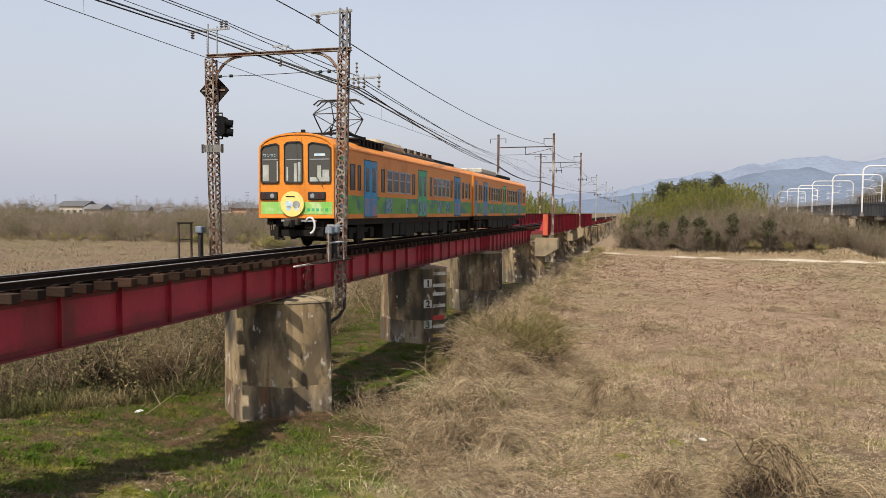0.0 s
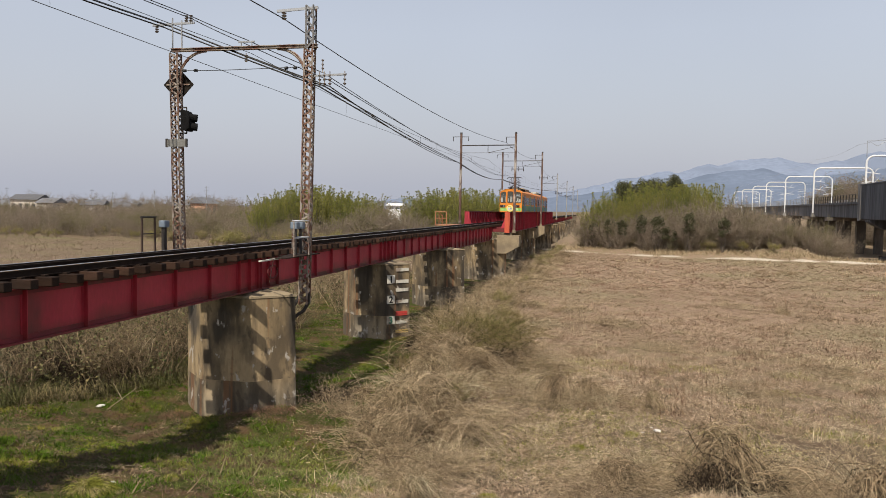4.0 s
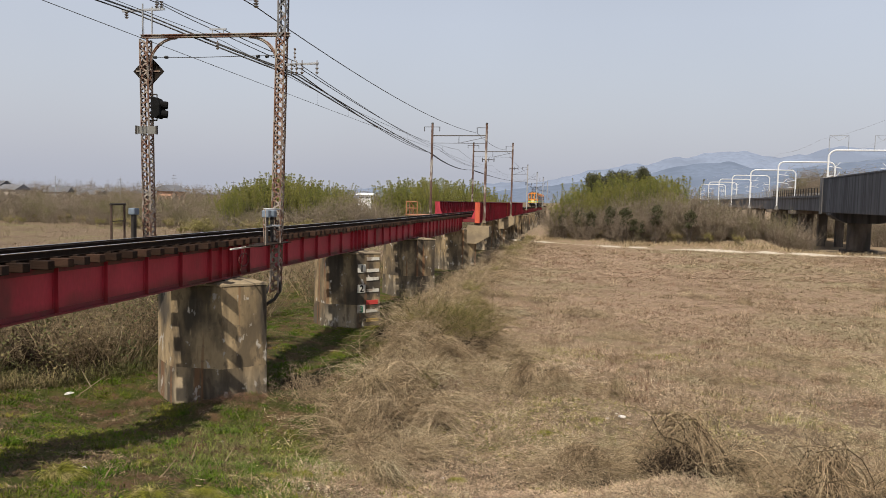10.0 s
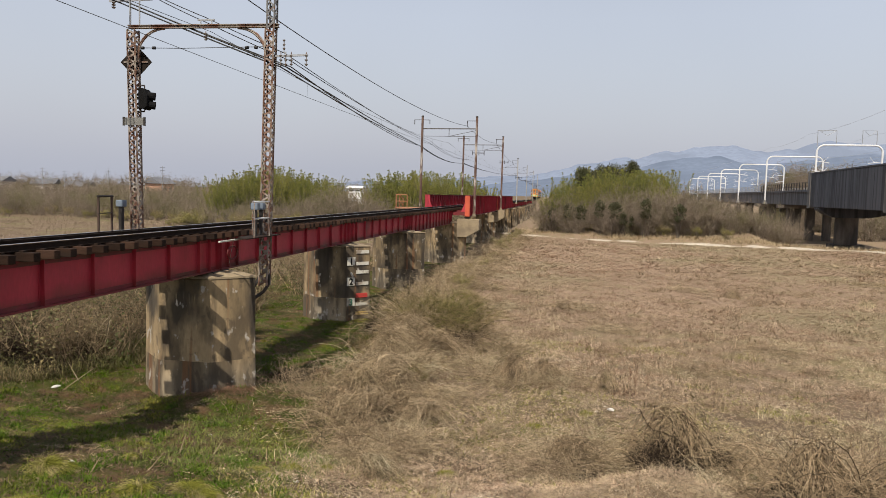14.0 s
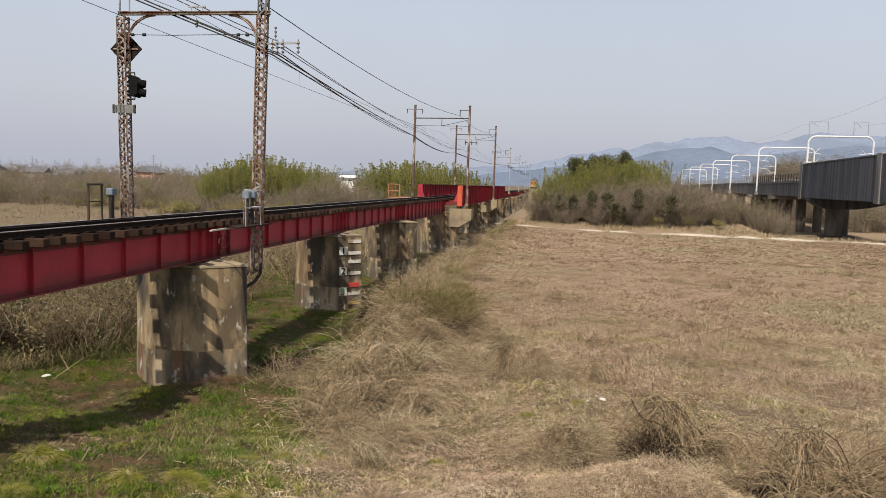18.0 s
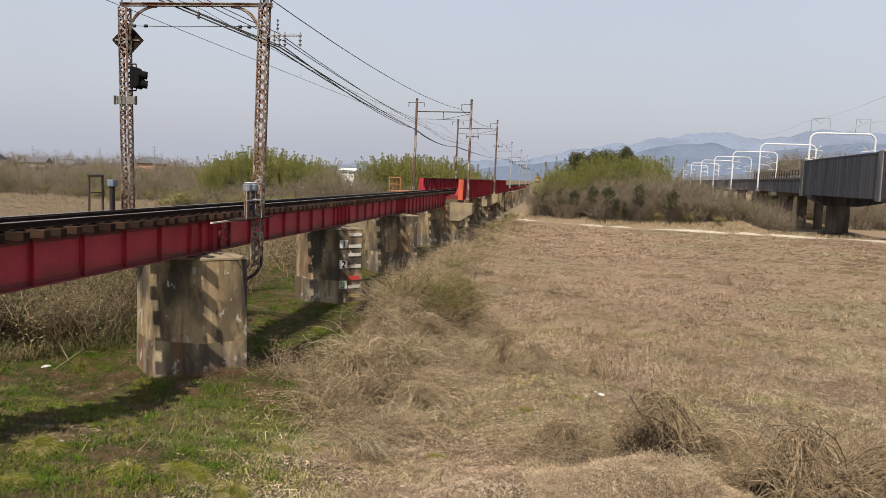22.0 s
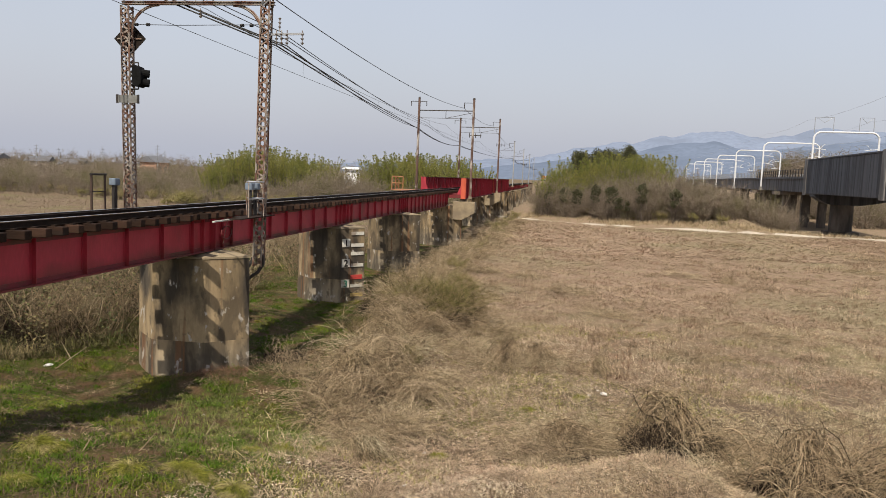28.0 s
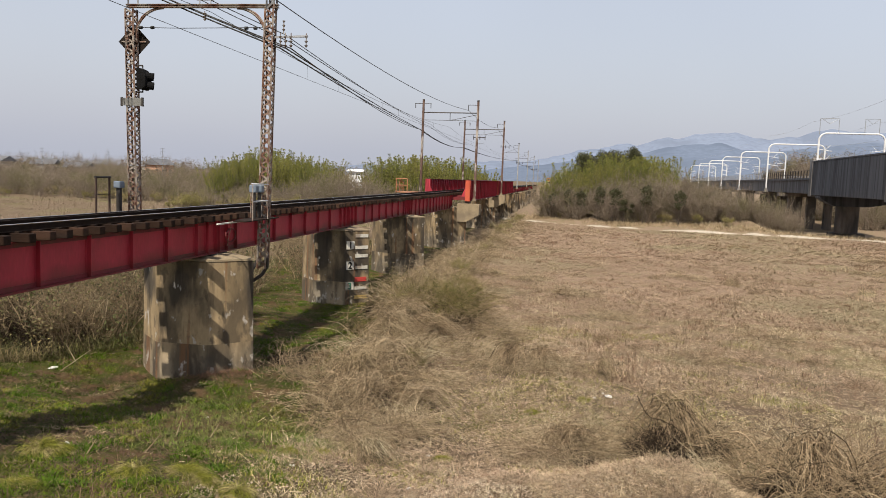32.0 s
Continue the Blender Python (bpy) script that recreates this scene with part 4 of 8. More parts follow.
def vp(y, off=0.0, z=0.0):
    """The pose at a station y of the viaduct, whose drawing is to a scale of 1 : 1.3."""
    return VSPAN @ pose(VX0 + VK * y + off, y, z, 0, 0, VANG)


def vbase(y):
    """The ground under a station of the viaduct, in its drawing's heights."""
    p = VSPAN @ Vector((VX0 + VK * y + 4, y, 0))
    return (float(gz(p.x, p.y)) - 0.5 - VC.z) / VS + VC.z


via = thing("railway_viaduct", "dark weathered concrete railway viaduct with deep trough girder", "viaduct", vp(0))
for y0, y1 in ((80.3, 112), (38, 79.9)):
    bm = BM()
    box(bm, 0, 0.5, y0, y1, 6.55, 11.05)
    g = part("trough_wall", bm, VCONC, via, bevel=0.05)
    bm = BM()
    box(bm, 9.6, 10.1, y0, y1, 6.55, 11.05)
    part("trough_wall", bm, VCONC, via)
    bm = BM()
    box(bm, 0.51, 9.59, y0, y1, 6.55, 7.4)
    part("deck_slab", bm, VCONC, via)
    bm = BM()
    box(bm, -0.09, 0.59, y0 - 0.1, y1 + 0.1, 11.06, 11.22)
    part("coping", bm, VCONC, g)
    for k in range(int((y1 - y0) / 2.6)):
        bm = BM()
        yy = y0 + 1.4 + k * 2.6
        box(bm, -0.02, -0.001, yy - 0.02, yy + 0.02, 6.6, 11.0)
        part("panel_joint", bm, VCONC, g)
for y in (112.2, 79.8):
    bm = BM()
    box(bm, -0.14, 0.5, y - 0.65, y + 0.75, 6.35, 11.35)
    part("end_pilaster", bm, VPALE, via, "pale concrete end pilaster", bevel=0.04)
for k, (y0, y1) in enumerate(((113, 151), (151.2, 189), (189.2, 229), (229.2, 268), (268.2, 330), (330.2, 420))):
    bm = BM()
    box(bm, 0.2, 1.0, y0, y1, 6.7, 8.6)
    box(bm, 9.1, 9.9, y0, y1, 6.7, 8.6)
    box(bm, -0.1, 10.2, y0, y1, 8.605, 8.9)
    part("deck_girder", bm, VCONC, via)
    for s in (0.0, 10.0):
        bm = BM()
        for z in (9.4, 9.95):
            box(bm, s - 0.03, s + 0.03, y0, y1, z - 0.03, z + 0.03)
        n = int((y1 - y0) / 1.9)
        for i in range(n + 1):
            yy = y0 + 0.1 + i * (y1 - y0 - 0.2) / n
            box(bm, s - 0.06, s + 0.06, yy - 0.06, yy + 0.06, 8.9, 10.0)
        tagged(part("parapet_railing", bm, GALV if k else DARKSTEEL, via), kind="stuff")
for y in (107.5, 76.0):
    zb = vbase(y)
    pr = thing("viaduct_pier", "brown-stained concrete hammerhead pier with dark footing", "pier", vp(y), "viaduct piers")
    bm = BM()
    o = [(0.0, 6.5), (10.1, 6.5), (10.0, 6.3)] + [(5.4 + 4.5 * (1 - k / 6) ** 1.6, 5.25 + 0.95 * (1 - k / 6) ** 2.2) for k in range(7)]
    o += [(2.1 - 2.0 * (k / 6) ** 1.6, 5.25 + 0.95 * (k / 6) ** 2.2) for k in range(7)] + [(0.0, 6.3)]
    a = [bm.verts.new((x, -1.3, z)) for x, z in o]
    c = [bm.verts.new((x, 1.3, z)) for x, z in o]
    bm.faces.new(a)
    bm.faces.new(c[::-1])
    for i in range(len(o)):
        bm.faces.new((a[i], a[(i + 1) % len(o)], c[(i + 1) % len(o)], c[i]))
    part("hammerhead", bm, VCONC, pr)
    bm = BM()
    oct_ = [(3.75 + 1.42 * math.cos(a), 1.3 * math.sin(a)) for a in np.linspace(0, 2 * math.pi, 20, endpoint=False)]
    prism(bm, oct_, zb, 5.3)
    part("column", bm, VPIER, pr)
    bm = BM()
    box(bm, 1.9, 5.6, -1.8, 1.8, zb, zb + 1.1)
    part("footing", bm, CONCDARK, pr, "dark stained footing")
for y in (129.5, 151, 189, 229, 268):
    zb = vbase(y)
    pr = thing("viaduct_pier", "row of brown concrete viaduct columns under a crossbeam", "pier", vp(y), "viaduct piers")
    for x in (1.2, 4.0, 6.6, 9.0):
        bm = BM()
        box(bm, x - 0.55, x + 0.55, -0.6, 0.6, zb, 6.1)
        part("column", bm, VPIER, pr)
    bm = BM()
    box(bm, -0.9, 10.6, -0.9, 0.9, 6.1, 6.65)
    part("crossbeam", bm, VPIER, pr)
for y in (112.6, 143, 176.5, 210, 243, 277, 311):
    h = 15.1
    xl, xr = (0.75, 9.0) if y < 120 else (-0.55, 8.6)
    zf = 7.4 if y < 120 else 6.7
    po = thing("white_catenary_portal", "white tubular portal frame with rounded shoulders over the viaduct", "catenary mast", vp(y), "white portals")
    for s, x0 in ((1, xl), (-1, xr)):
        bm = BM()
        bar(bm, (x0, 0, zf), (x0, 0, h - 1.0), 0.13, 10)
        q = part("post", bm, WHITESTEEL, po)
        bm = BM()
        pts = [(x0 + s * 1.0 * (1 - math.cos(a)), 0, h - 1.0 + 1.0 * math.sin(a)) for a in np.linspace(0, math.pi / 2, 8)]
        chain(bm, pts, 0.125, 10)
        part("shoulder", bm, WHITESTEEL, q)
        bm = BM()
        bar(bm, (x0, 0, zf - 0.05), (x0, 0, zf + 0.6), 0.40, 10, 0.2)
        part("foot", bm, VPALE, q)
        for z in (h - 2.2, h - 3.6):
            bm = BM()
            bar(bm, (x0, 0, z), (x0 + s * 1.7, 0, z - 0.25), 0.05)
            bar(bm, (x0 + s * 0.9, 0, z - 0.12), (x0 + s * 1.5, 0, z + 0.55), 0.03)
            part("arm", bm, WHITESTEEL, q)
    bm = BM()
    bar(bm, (xl + 0.97, 0, h), (xr - 0.97, 0, h), 0.125, 10)
    part("beam", bm, WHITESTEEL, po)
    if y < 120:
        for x0, x1 in ((xl, xl + 2.4), (xr - 2.6, xr - 0.8)):
            bm = BM()
            chain(bm, [(x0, 0, h - 0.2), (x0, 0, h + 2.0), (x1, 0, h + 2.0), (x1, 0, h)], 0.05)
            chain(bm, [(x0 + 0.3, 0, h + 1.9), ((x0 + x1) / 2, 0, h + 1.3), (x1 - 0.2, 0, h + 1.9)], 0.03)
            part("wire_hanger", bm, GALV, po)
for off, z in ((2.2, 13.4), (6.8, 13.4), (-0.3, 16.6), (7.8, 16.6), (2.2, 12.4), (6.8, 12.4)):
    bm = BM()
    ys = [40, 76, 112.6, 143, 176.5, 210, 243, 277, 311]
    line = []
    for a, c in zip(ys, ys[1:]):
        line += [VSPAN @ q for q in sag((VX0 + VK * a + off, a, z), (VX0 + VK * c + off, c, z), 0.4, 8)][1 if line else 0:]
    chain(bm, line, 0.014, 4)
    solid("viaduct_wire", bm, GALV, "thin overhead wire above the viaduct", "cable", group="viaduct wires")

# gravel track at the meadow's far edge
rg = np.random.default_rng(5)
n = 20000
u = rg.random(n)
px = 1.0 + 62 * u
py = 131 - 0.62 * px + rg.normal(0, 0.8, n) + 0.5 * np.sin(px * 0.7)
pz = gz(px, py)
sz = rg.uniform(0.04, 0.15, n) * (0.55 + 0.45 * np.sin(px * 0.9 + 2 * np.sin(px * 0.33))) * (1 + 0.6 * np.clip((px - 24) / 8, 0, 1))
tet = np.array([(1, 0, -0.3), (-0.5, 0.87, -0.3), (-0.5, -0.87, -0.3), (0, 0, 0.8)])
ang = rg.random(n) * 6.28
ca, sa = np.cos(ang), np.sin(ang)
V = np.empty((n, 4, 3))
V[:, :, 0] = px[:, None] + sz[:, None] * (tet[None, :, 0] * ca[:, None] - tet[None, :, 1] * sa[:, None])
V[:, :, 1] = py[:, None] + sz[:, None] * (tet[None, :, 0] * sa[:, None] + tet[None, :, 1] * ca[:, None])
V[:, :, 2] = pz[:, None] + 0.06 + sz[:, None] * tet[None, :, 2]
F = (np.arange(n)[:, None, None] * 4 + np.array([(0, 1, 3), (1, 2, 3), (2, 0, 3)])[None]).reshape(-1, 3)
GRAVEL = surf("pale_gravel", (0.55, 0.50, 0.42), (0.42, 0.37, 0.30), 2.0, 0.9, 0, 0, island=0.25)
solid("gravel", tri_mesh("gravel", V.reshape(-1, 3), F), GRAVEL, "strip of pale gravel along the far edge of the meadow", "gravel", kind="stuff")

# ---- hazy hills ----


def ridge(name, label, y, depth, peaks, base, c, seed):
    xs = np.linspace(-3600, 4200, 900)
    r = np.random.default_rng(seed)
    px_, ph = [p[0] for p in peaks], [p[1] for p in peaks]
    h = np.interp(xs, px_, ph)
    kern = np.hanning(9)
    h = np.convolve(np.pad(h, 4, mode="edge"), kern / kern.sum(), "valid")
    for k in range(5):
        h = h + np.mean(ph) * 0.035 / (1 + k * 1.1) * np.sin(xs * (0.011 * 1.75 ** k) + r.random() * 6)
    rows = []
    for j, f in enumerate((0.0, 0.35, 0.7, 0.92, 1.0)):
        fold = 1 + 0.12 * np.sin(xs * 0.012 + j * 1.7) * (1 - f)
        rows.append(np.stack([xs, y + depth * (f - 1) * fold, base + (h - base) * f ** 1.2], -1))
    V = np.concatenate(rows)
    m = len(xs)
    ii = np.arange(m - 1)
    F = np.concatenate([np.stack([j * m + ii, j * m + ii + 1, (j + 1) * m + ii + 1, (j + 1) * m + ii], -1) for j in range(4)])
    # c holds the distance haze too, painted into the base colour as blue
    mt = surf(name + "_haze_paint", c, tuple(v * 0.93 for v in c), 0.004, 1.0, 0, 0, tuple(v * 0.85 for v in c), 0.3, 0.006)
    mt.node_tree.nodes["Principled BSDF"].inputs["Specular IOR Level"].default_value = 0
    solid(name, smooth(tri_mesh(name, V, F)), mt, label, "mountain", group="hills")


ridge("far_mountain", "mountain range on the horizon, its haze painted in as pale blue", 3800, 900,
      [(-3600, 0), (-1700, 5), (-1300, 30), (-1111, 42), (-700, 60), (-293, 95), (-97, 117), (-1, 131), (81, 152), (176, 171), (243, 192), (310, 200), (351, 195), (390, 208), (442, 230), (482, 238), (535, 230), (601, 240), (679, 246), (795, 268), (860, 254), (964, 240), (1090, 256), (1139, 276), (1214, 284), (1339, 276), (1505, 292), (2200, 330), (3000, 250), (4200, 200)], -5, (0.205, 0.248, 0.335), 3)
ridge("near_mountain", "wooded hills below the far range, their haze painted in as blue-grey", 3000, 700,
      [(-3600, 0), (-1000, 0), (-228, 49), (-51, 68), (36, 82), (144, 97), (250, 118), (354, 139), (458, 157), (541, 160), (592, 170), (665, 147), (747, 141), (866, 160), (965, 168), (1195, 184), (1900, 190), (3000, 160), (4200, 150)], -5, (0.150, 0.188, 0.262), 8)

# ---- far houses ----
HWALL = surf("house_plaster", (0.55, 0.50, 0.44), (0.48, 0.43, 0.37), 0.8, 0.9, 0, 0.05, objrand=0.3)
HTAN = surf("tan_house_wall", (0.62, 0.36, 0.24), (0.56, 0.32, 0.21), 0.8, 0.9, 0, 0.05)
HROOF = surf("dark_roof_tiles", (0.09, 0.095, 0.105), (0.13, 0.13, 0.14), 1.5, 0.7, 0, 0.2, objrand=0.3)
HWHITE = surf("white_clad_wall", (0.78, 0.79, 0.80), (0.70, 0.71, 0.73), 0.8, 0.7, 0, 0)
HGLASS = glass_mat("house_glass", (0.05, 0.06, 0.07), 0.1)


def house(x, y, w, d, h, roof, wall, turn, label):
    z0 = float(gz(x, y)) - 0.1
    hs = thing("house", label, "house", pose(x, y, z0, 0, 0, turn), "far houses")
    bm = BM()
    box(bm, -w / 2, w / 2, -d / 2, d / 2, 0, h)
    wl = part("wall", bm, wall, hs)
    bm = BM()
    e = 0.7
    v = [bm.verts.new(p) for p in ((-w / 2 - e, -d / 2 - e, h - 0.1), (w / 2 + e, -d / 2 - e, h - 0.1), (w / 2 + e, d / 2 + e, h - 0.1), (-w / 2 - e, d / 2 + e, h - 0.1), (-w / 2 - e, 0, h + roof), (w / 2 + e, 0, h + roof))]
    for f in ((0, 1, 5, 4), (2, 3, 4, 5), (0, 4, 3), (1, 2, 5), (3, 2, 1, 0)):
        bm.faces.new([v[i] for i in f])
    part("roof", bm, HROOF if wall is not HWHITE else HWHITE, hs)
    for k in range(max(2, int(w / 3))):
        xx = -w / 2 + (k + 0.5) * w / max(2, int(w / 3))
        bm = BM()
        wz = (0.86, 0.90) if wall is HWHITE else (0.45, 0.8)
        box(bm, xx - 0.7, xx + 0.7, -d / 2 - 0.05, -d / 2 + 0.05, h * wz[0], h * wz[1])
        part("window", bm, HGLASS, wl)


for x, y, w, d, h, rf_, wl_, tn, lb in (
        (-115, 222, 5.4, 6.5, 7.4, 1.9, HTAN, 75, "two-storey house with tan walls and dark tiled roof"),
        (-103, 250, 7, 6, 7.6, 1.8, HWALL, 10, "pale house with dark tiled roof behind brush"),
        (-152, 236, 8, 6, 5.6, 1.7, HWALL, 0, "long low pale house with dark roof"),
        (-168, 240, 7, 6, 6.3, 1.7, HWALL, 15, "pale farmhouse with dark tiled roof"),
        (-186, 240, 8, 6, 6.8, 1.8, HWALL, -10, "low house with grey roof"),
        (-138, 255, 9, 7, 6.8, 1.7, HWALL, 5, "large farmhouse with dark tiled roof"),
        (-208, 255, 12, 7, 8.0, 2.0, HWALL, 0, "pale house at the edge of the village"),
        (-228, 265, 12, 7, 5.8, 2.0, HWALL, 8, "house with grey tiled roof"),
        (-52, 226, 3.8, 5, 7.6, 0.6, HWHITE, 4, "white clad building between the bamboo groves")):
    house(x, y, w, d, h, rf_, wl_, tn, lb)
for x, y, h in ((-143, 215, 10.5), (-128, 215, 11), (-158, 225, 11.5), (-110, 215, 12.5), (-100, 235, 11), (-196, 230, 12)):
    z0 = float(gz(x, y))
    up = thing("utility_pole", "thin grey utility pole with short crossarms", "utility pole", pose(x, y, z0), "utility poles")
    bm = BM()
    bar(bm, (0, 0, 0), (0, 0, h), 0.11, 6, 0.07)
    part("pole", bm, GALV, up)
    for z in (h - 0.4, h - 1.3):
        bm = BM()
        bar(bm, (-0.75, 0, z), (0.75, 0, z), 0.04, 4)
        part("crossarm", bm, DARKSTEEL, up)


# ---- plants ----
def strands(P, R, sides=3, seed=0):
    """Thin tapering tubes along polylines: P (K, n, 3), R (K, n)."""
    K, n, _ = P.shape
    t = P[:, -1] - P[:, 0]
    t /= np.linalg.norm(t, axis=1, keepdims=True) + 1e-9
    r = np.random.default_rng(seed).normal(size=(K, 3))
    e1 = np.cross(t, r)
    e1 /= np.linalg.norm(e1, axis=1, keepdims=True) + 1e-9
    e2 = np.cross(t, e1)
    a = np.arange(sides) * 2 * np.pi / sides
    ring = np.cos(a)[None, :, None] * e1[:, None] + np.sin(a)[None, :, None] * e2[:, None]
    V = P[:, :, None, :] + R[:, :, None, None] * ring[:, None]
    base = (np.arange(K) * n * sides)[:, None, None] + (np.arange(n - 1) * sides)[None, :, None]
    j = np.arange(sides)
    k = (j + 1) % sides
    F = np.stack([base + j, base + k, base + k + sides, base + j + sides], -1).reshape(-1, 4)
    return V.reshape(-1, 3), F


def grow(p, d, step, n, wander, droop, rg):
    """Curved polylines that start at p (K, 3) in direction d and bend."""
    P = [p]
    d = d / np.linalg.norm(d, axis=1, keepdims=True)
    for i in range(n - 1):
        P.append(P[-1] + d * step[:, None])
        d = d + rg.normal(0, wander, d.shape) + np.array([0, 0, -droop])
        d /= np.linalg.norm(d, axis=1, keepdims=True)
    return np.stack(P, 1)


def bundle(parts):
    V, F, o = [], [], 0
    for v, f in parts:
        V.append(v)
        F.append(f + o)
        o += len(v)
    return np.concatenate(V), np.concatenate(F)


def leaf_tris(p, size, rg, up=0.3, long=2.2):
    """Slim triangles of random turn at p."""
    K = len(p)
    d = rg.normal(size=(K, 3))
    d[:, 2] = d[:, 2] * 0.6 + up
    d /= np.linalg.norm(d, axis=1, keepdims=True)
    s = np.cross(d, rg.normal(size=(K, 3)))
    s /= np.linalg.norm(s, axis=1, keepdims=True)
    L = size * long
    V = np.stack([p - s * size[:, None] * 0.5, p + s * size[:, None] * 0.5, p + d * L[:, None]], 1)
    return V.reshape(-1, 3), np.arange(3 * K).reshape(-1, 3)


BARK = surf("grey_bark", (0.13, 0.105, 0.085), (0.09, 0.072, 0.06), 3.0, 0.95, 0, 0.2, objrand=0.2)
TWIG = surf("bare_brown_twigs", (0.265, 0.203, 0.1294), (0.15, 0.111, 0.06864), 0.7, 0.95, 0, 0, (0.30, 0.25, 0.1672), 0.18, 0.6, island=0.7, objrand=0.0)
# twigs of distant trees: a greyer TWIG with the haze mixed into its colour
TWIGFAR = surf("haze_tinted_twigs", (0.268, 0.22, 0.1693), (0.198, 0.162, 0.1274), 0.2, 0.95, 0, 0, (0.17, 0.155, 0.0837), 0.3, 0.15, island=0.3)
BAMBOO = surf("bamboo_leaves", (0.18, 0.19, 0.0448), (0.24, 0.23, 0.0656), 0.3, 0.7, 0, 0, (0.15, 0.165, 0.04), 0.3, 0.22, island=0.22)
EVERGREEN = surf("dark_evergreen_leaves", (0.062, 0.066, 0.032), (0.09, 0.092, 0.05), 0.6, 0.7, 0, 0, island=0.4)
VINE = surf("dry_vines", (0.36, 0.285, 0.18), (0.245, 0.185, 0.117), 0.6, 0.95, 0, 0, (0.42, 0.36, 0.243), 0.25, 0.5, island=0.75)
STRAW = surf("dry_straw", (0.42, 0.32, 0.2261), (0.315, 0.235, 0.1634), 0.22, 0.95, 0, 0, (0.40, 0.335, 0.2137), 0.3, 0.12, island=0.8)
STRAWFAR = surf("matted_straw", (0.36, 0.267, 0.195), (0.295, 0.217, 0.155), 0.08, 0.95, 0, 0, (0.30, 0.255, 0.165), 0.3, 0.05, island=0.32)
FIELDSTRAW = surf("dull_field_grass", (0.27, 0.205, 0.15), (0.215, 0.165, 0.115), 0.08, 0.95, 0, 0, (0.19, 0.175, 0.09), 0.35, 0.05, island=0.35)
STRAWPALE = surf("pale_reed_straw", (0.42, 0.34, 0.22), (0.34, 0.27, 0.17), 0.3, 0.95, 0, 0, island=0.35)
TUFT = surf("yellow_green_tuft", (0.23, 0.23, 0.04), (0.15, 0.165, 0.03), 2.5, 0.8, 0, 0, (0.34, 0.29, 0.13), 0.3, 2.5, island=0.7)
GRASS = surf("spring_grass", (0.048, 0.084, 0.0064), (0.078, 0.102, 0.0096), 0.5, 0.75, 0, 0, (0.15, 0.165, 0.024), 0.3, 0.3, island=0.5)
HERB = surf("fresh_herbs", (0.052, 0.106, 0.008), (0.082, 0.128, 0.0112), 0.6, 0.75, 0, 0, (0.17, 0.16, 0.028), 0.25, 0.4, island=0.45)
LEAFLITTER = surf("pale_leaf_litter", (0.54, 0.45, 0.345), (0.40, 0.32, 0.24), 0.8, 0.95, 0, 0, island=0.5)
PLASTIC = surf("white_litter", (0.75, 0.74, 0.72), (0.62, 0.61, 0.6), 6.0, 0.6, 0, 0)


for m_ in (HERB, BAMBOO, EVERGREEN, STRAW, STRAWFAR, STRAWPALE, VINE, GRASS, TUFT, TWIG, TWIGFAR, LEAFLITTER):
    m_.node_tree.nodes["Principled BSDF"].inputs["Specular IOR Level"].default_value = 0.1


def shrub_mesh(seed, h, spread, stems, twigs, r0, lean=0.5, fine=3):
    """A leafless shrub: stems, branches and fine twigs."""
    rg = np.random.default_rng(seed)
    out = []
    p = np.concatenate([rg.normal(0, spread * 0.18, (stems, 2)), np.full((stems, 1), -0.1)], 1)
    d = np.concatenate([rg.normal(0, lean, (stems, 2)), np.ones((stems, 1))], 1)
    n = 9
    P = grow(p, d, np.full(stems, h / n) * rg.uniform(0.7, 1.15, stems), n, 0.13, 0.0, rg)
    out.append(strands(P, np.linspace(r0, r0 * 0.3, n)[None] * rg.uniform(0.6, 1.2, (stems, 1)), 4, seed))
    src = P
    k, rr, ln = twigs, r0 * 0.45, h * 0.42
    for lv in range(fine):
        K = k
        a, b = rg.integers(0, src.shape[0], K), rg.integers(2 if lv == 0 else 1, src.shape[1], K)
        p = src[a, b]
        d = rg.normal(0, 0.75, (K, 3)) + np.array([0, 0, 0.65])
        m = 6
        P = grow(p, d, np.full(K, ln / m) * rg.uniform(0.5, 1.2, K), m, 0.22, 0.02, rg)
        out.append(strands(P, np.linspace(rr, rr * 0.35, m)[None] * np.ones((K, 1)), 3, seed + lv))
        src, k, rr, ln = P, int(k * 2.0), rr * 0.62, ln * 0.6
    return bundle(out)


def crown_points(rg, n, rx, ry, z0, z1, lumps=9):
    """Points in a lumpy cloud, with gaps."""
    c = np.stack([rg.uniform(-rx, rx, lumps), rg.uniform(-ry, ry, lumps), z0 + (z1 - z0) * rg.random(lumps) ** 0.7], 1)
    s = rg.uniform(0.22, 0.42, lumps) * (z1 - z0)
    i = rg.integers(0, lumps, n)
    u = rg.normal(size=(n, 3))
    u /= np.linalg.norm(u, axis=1, keepdims=True)
    rad = rg.random(n) ** 0.45
    q = c[i] + u * (rad * s[i])[:, None] * np.array([0.8, 0.8, 1.0])
    q[:, 2] = np.clip(q[:, 2], 0.2, z1 + 0.8 * rg.random(n))
    return q


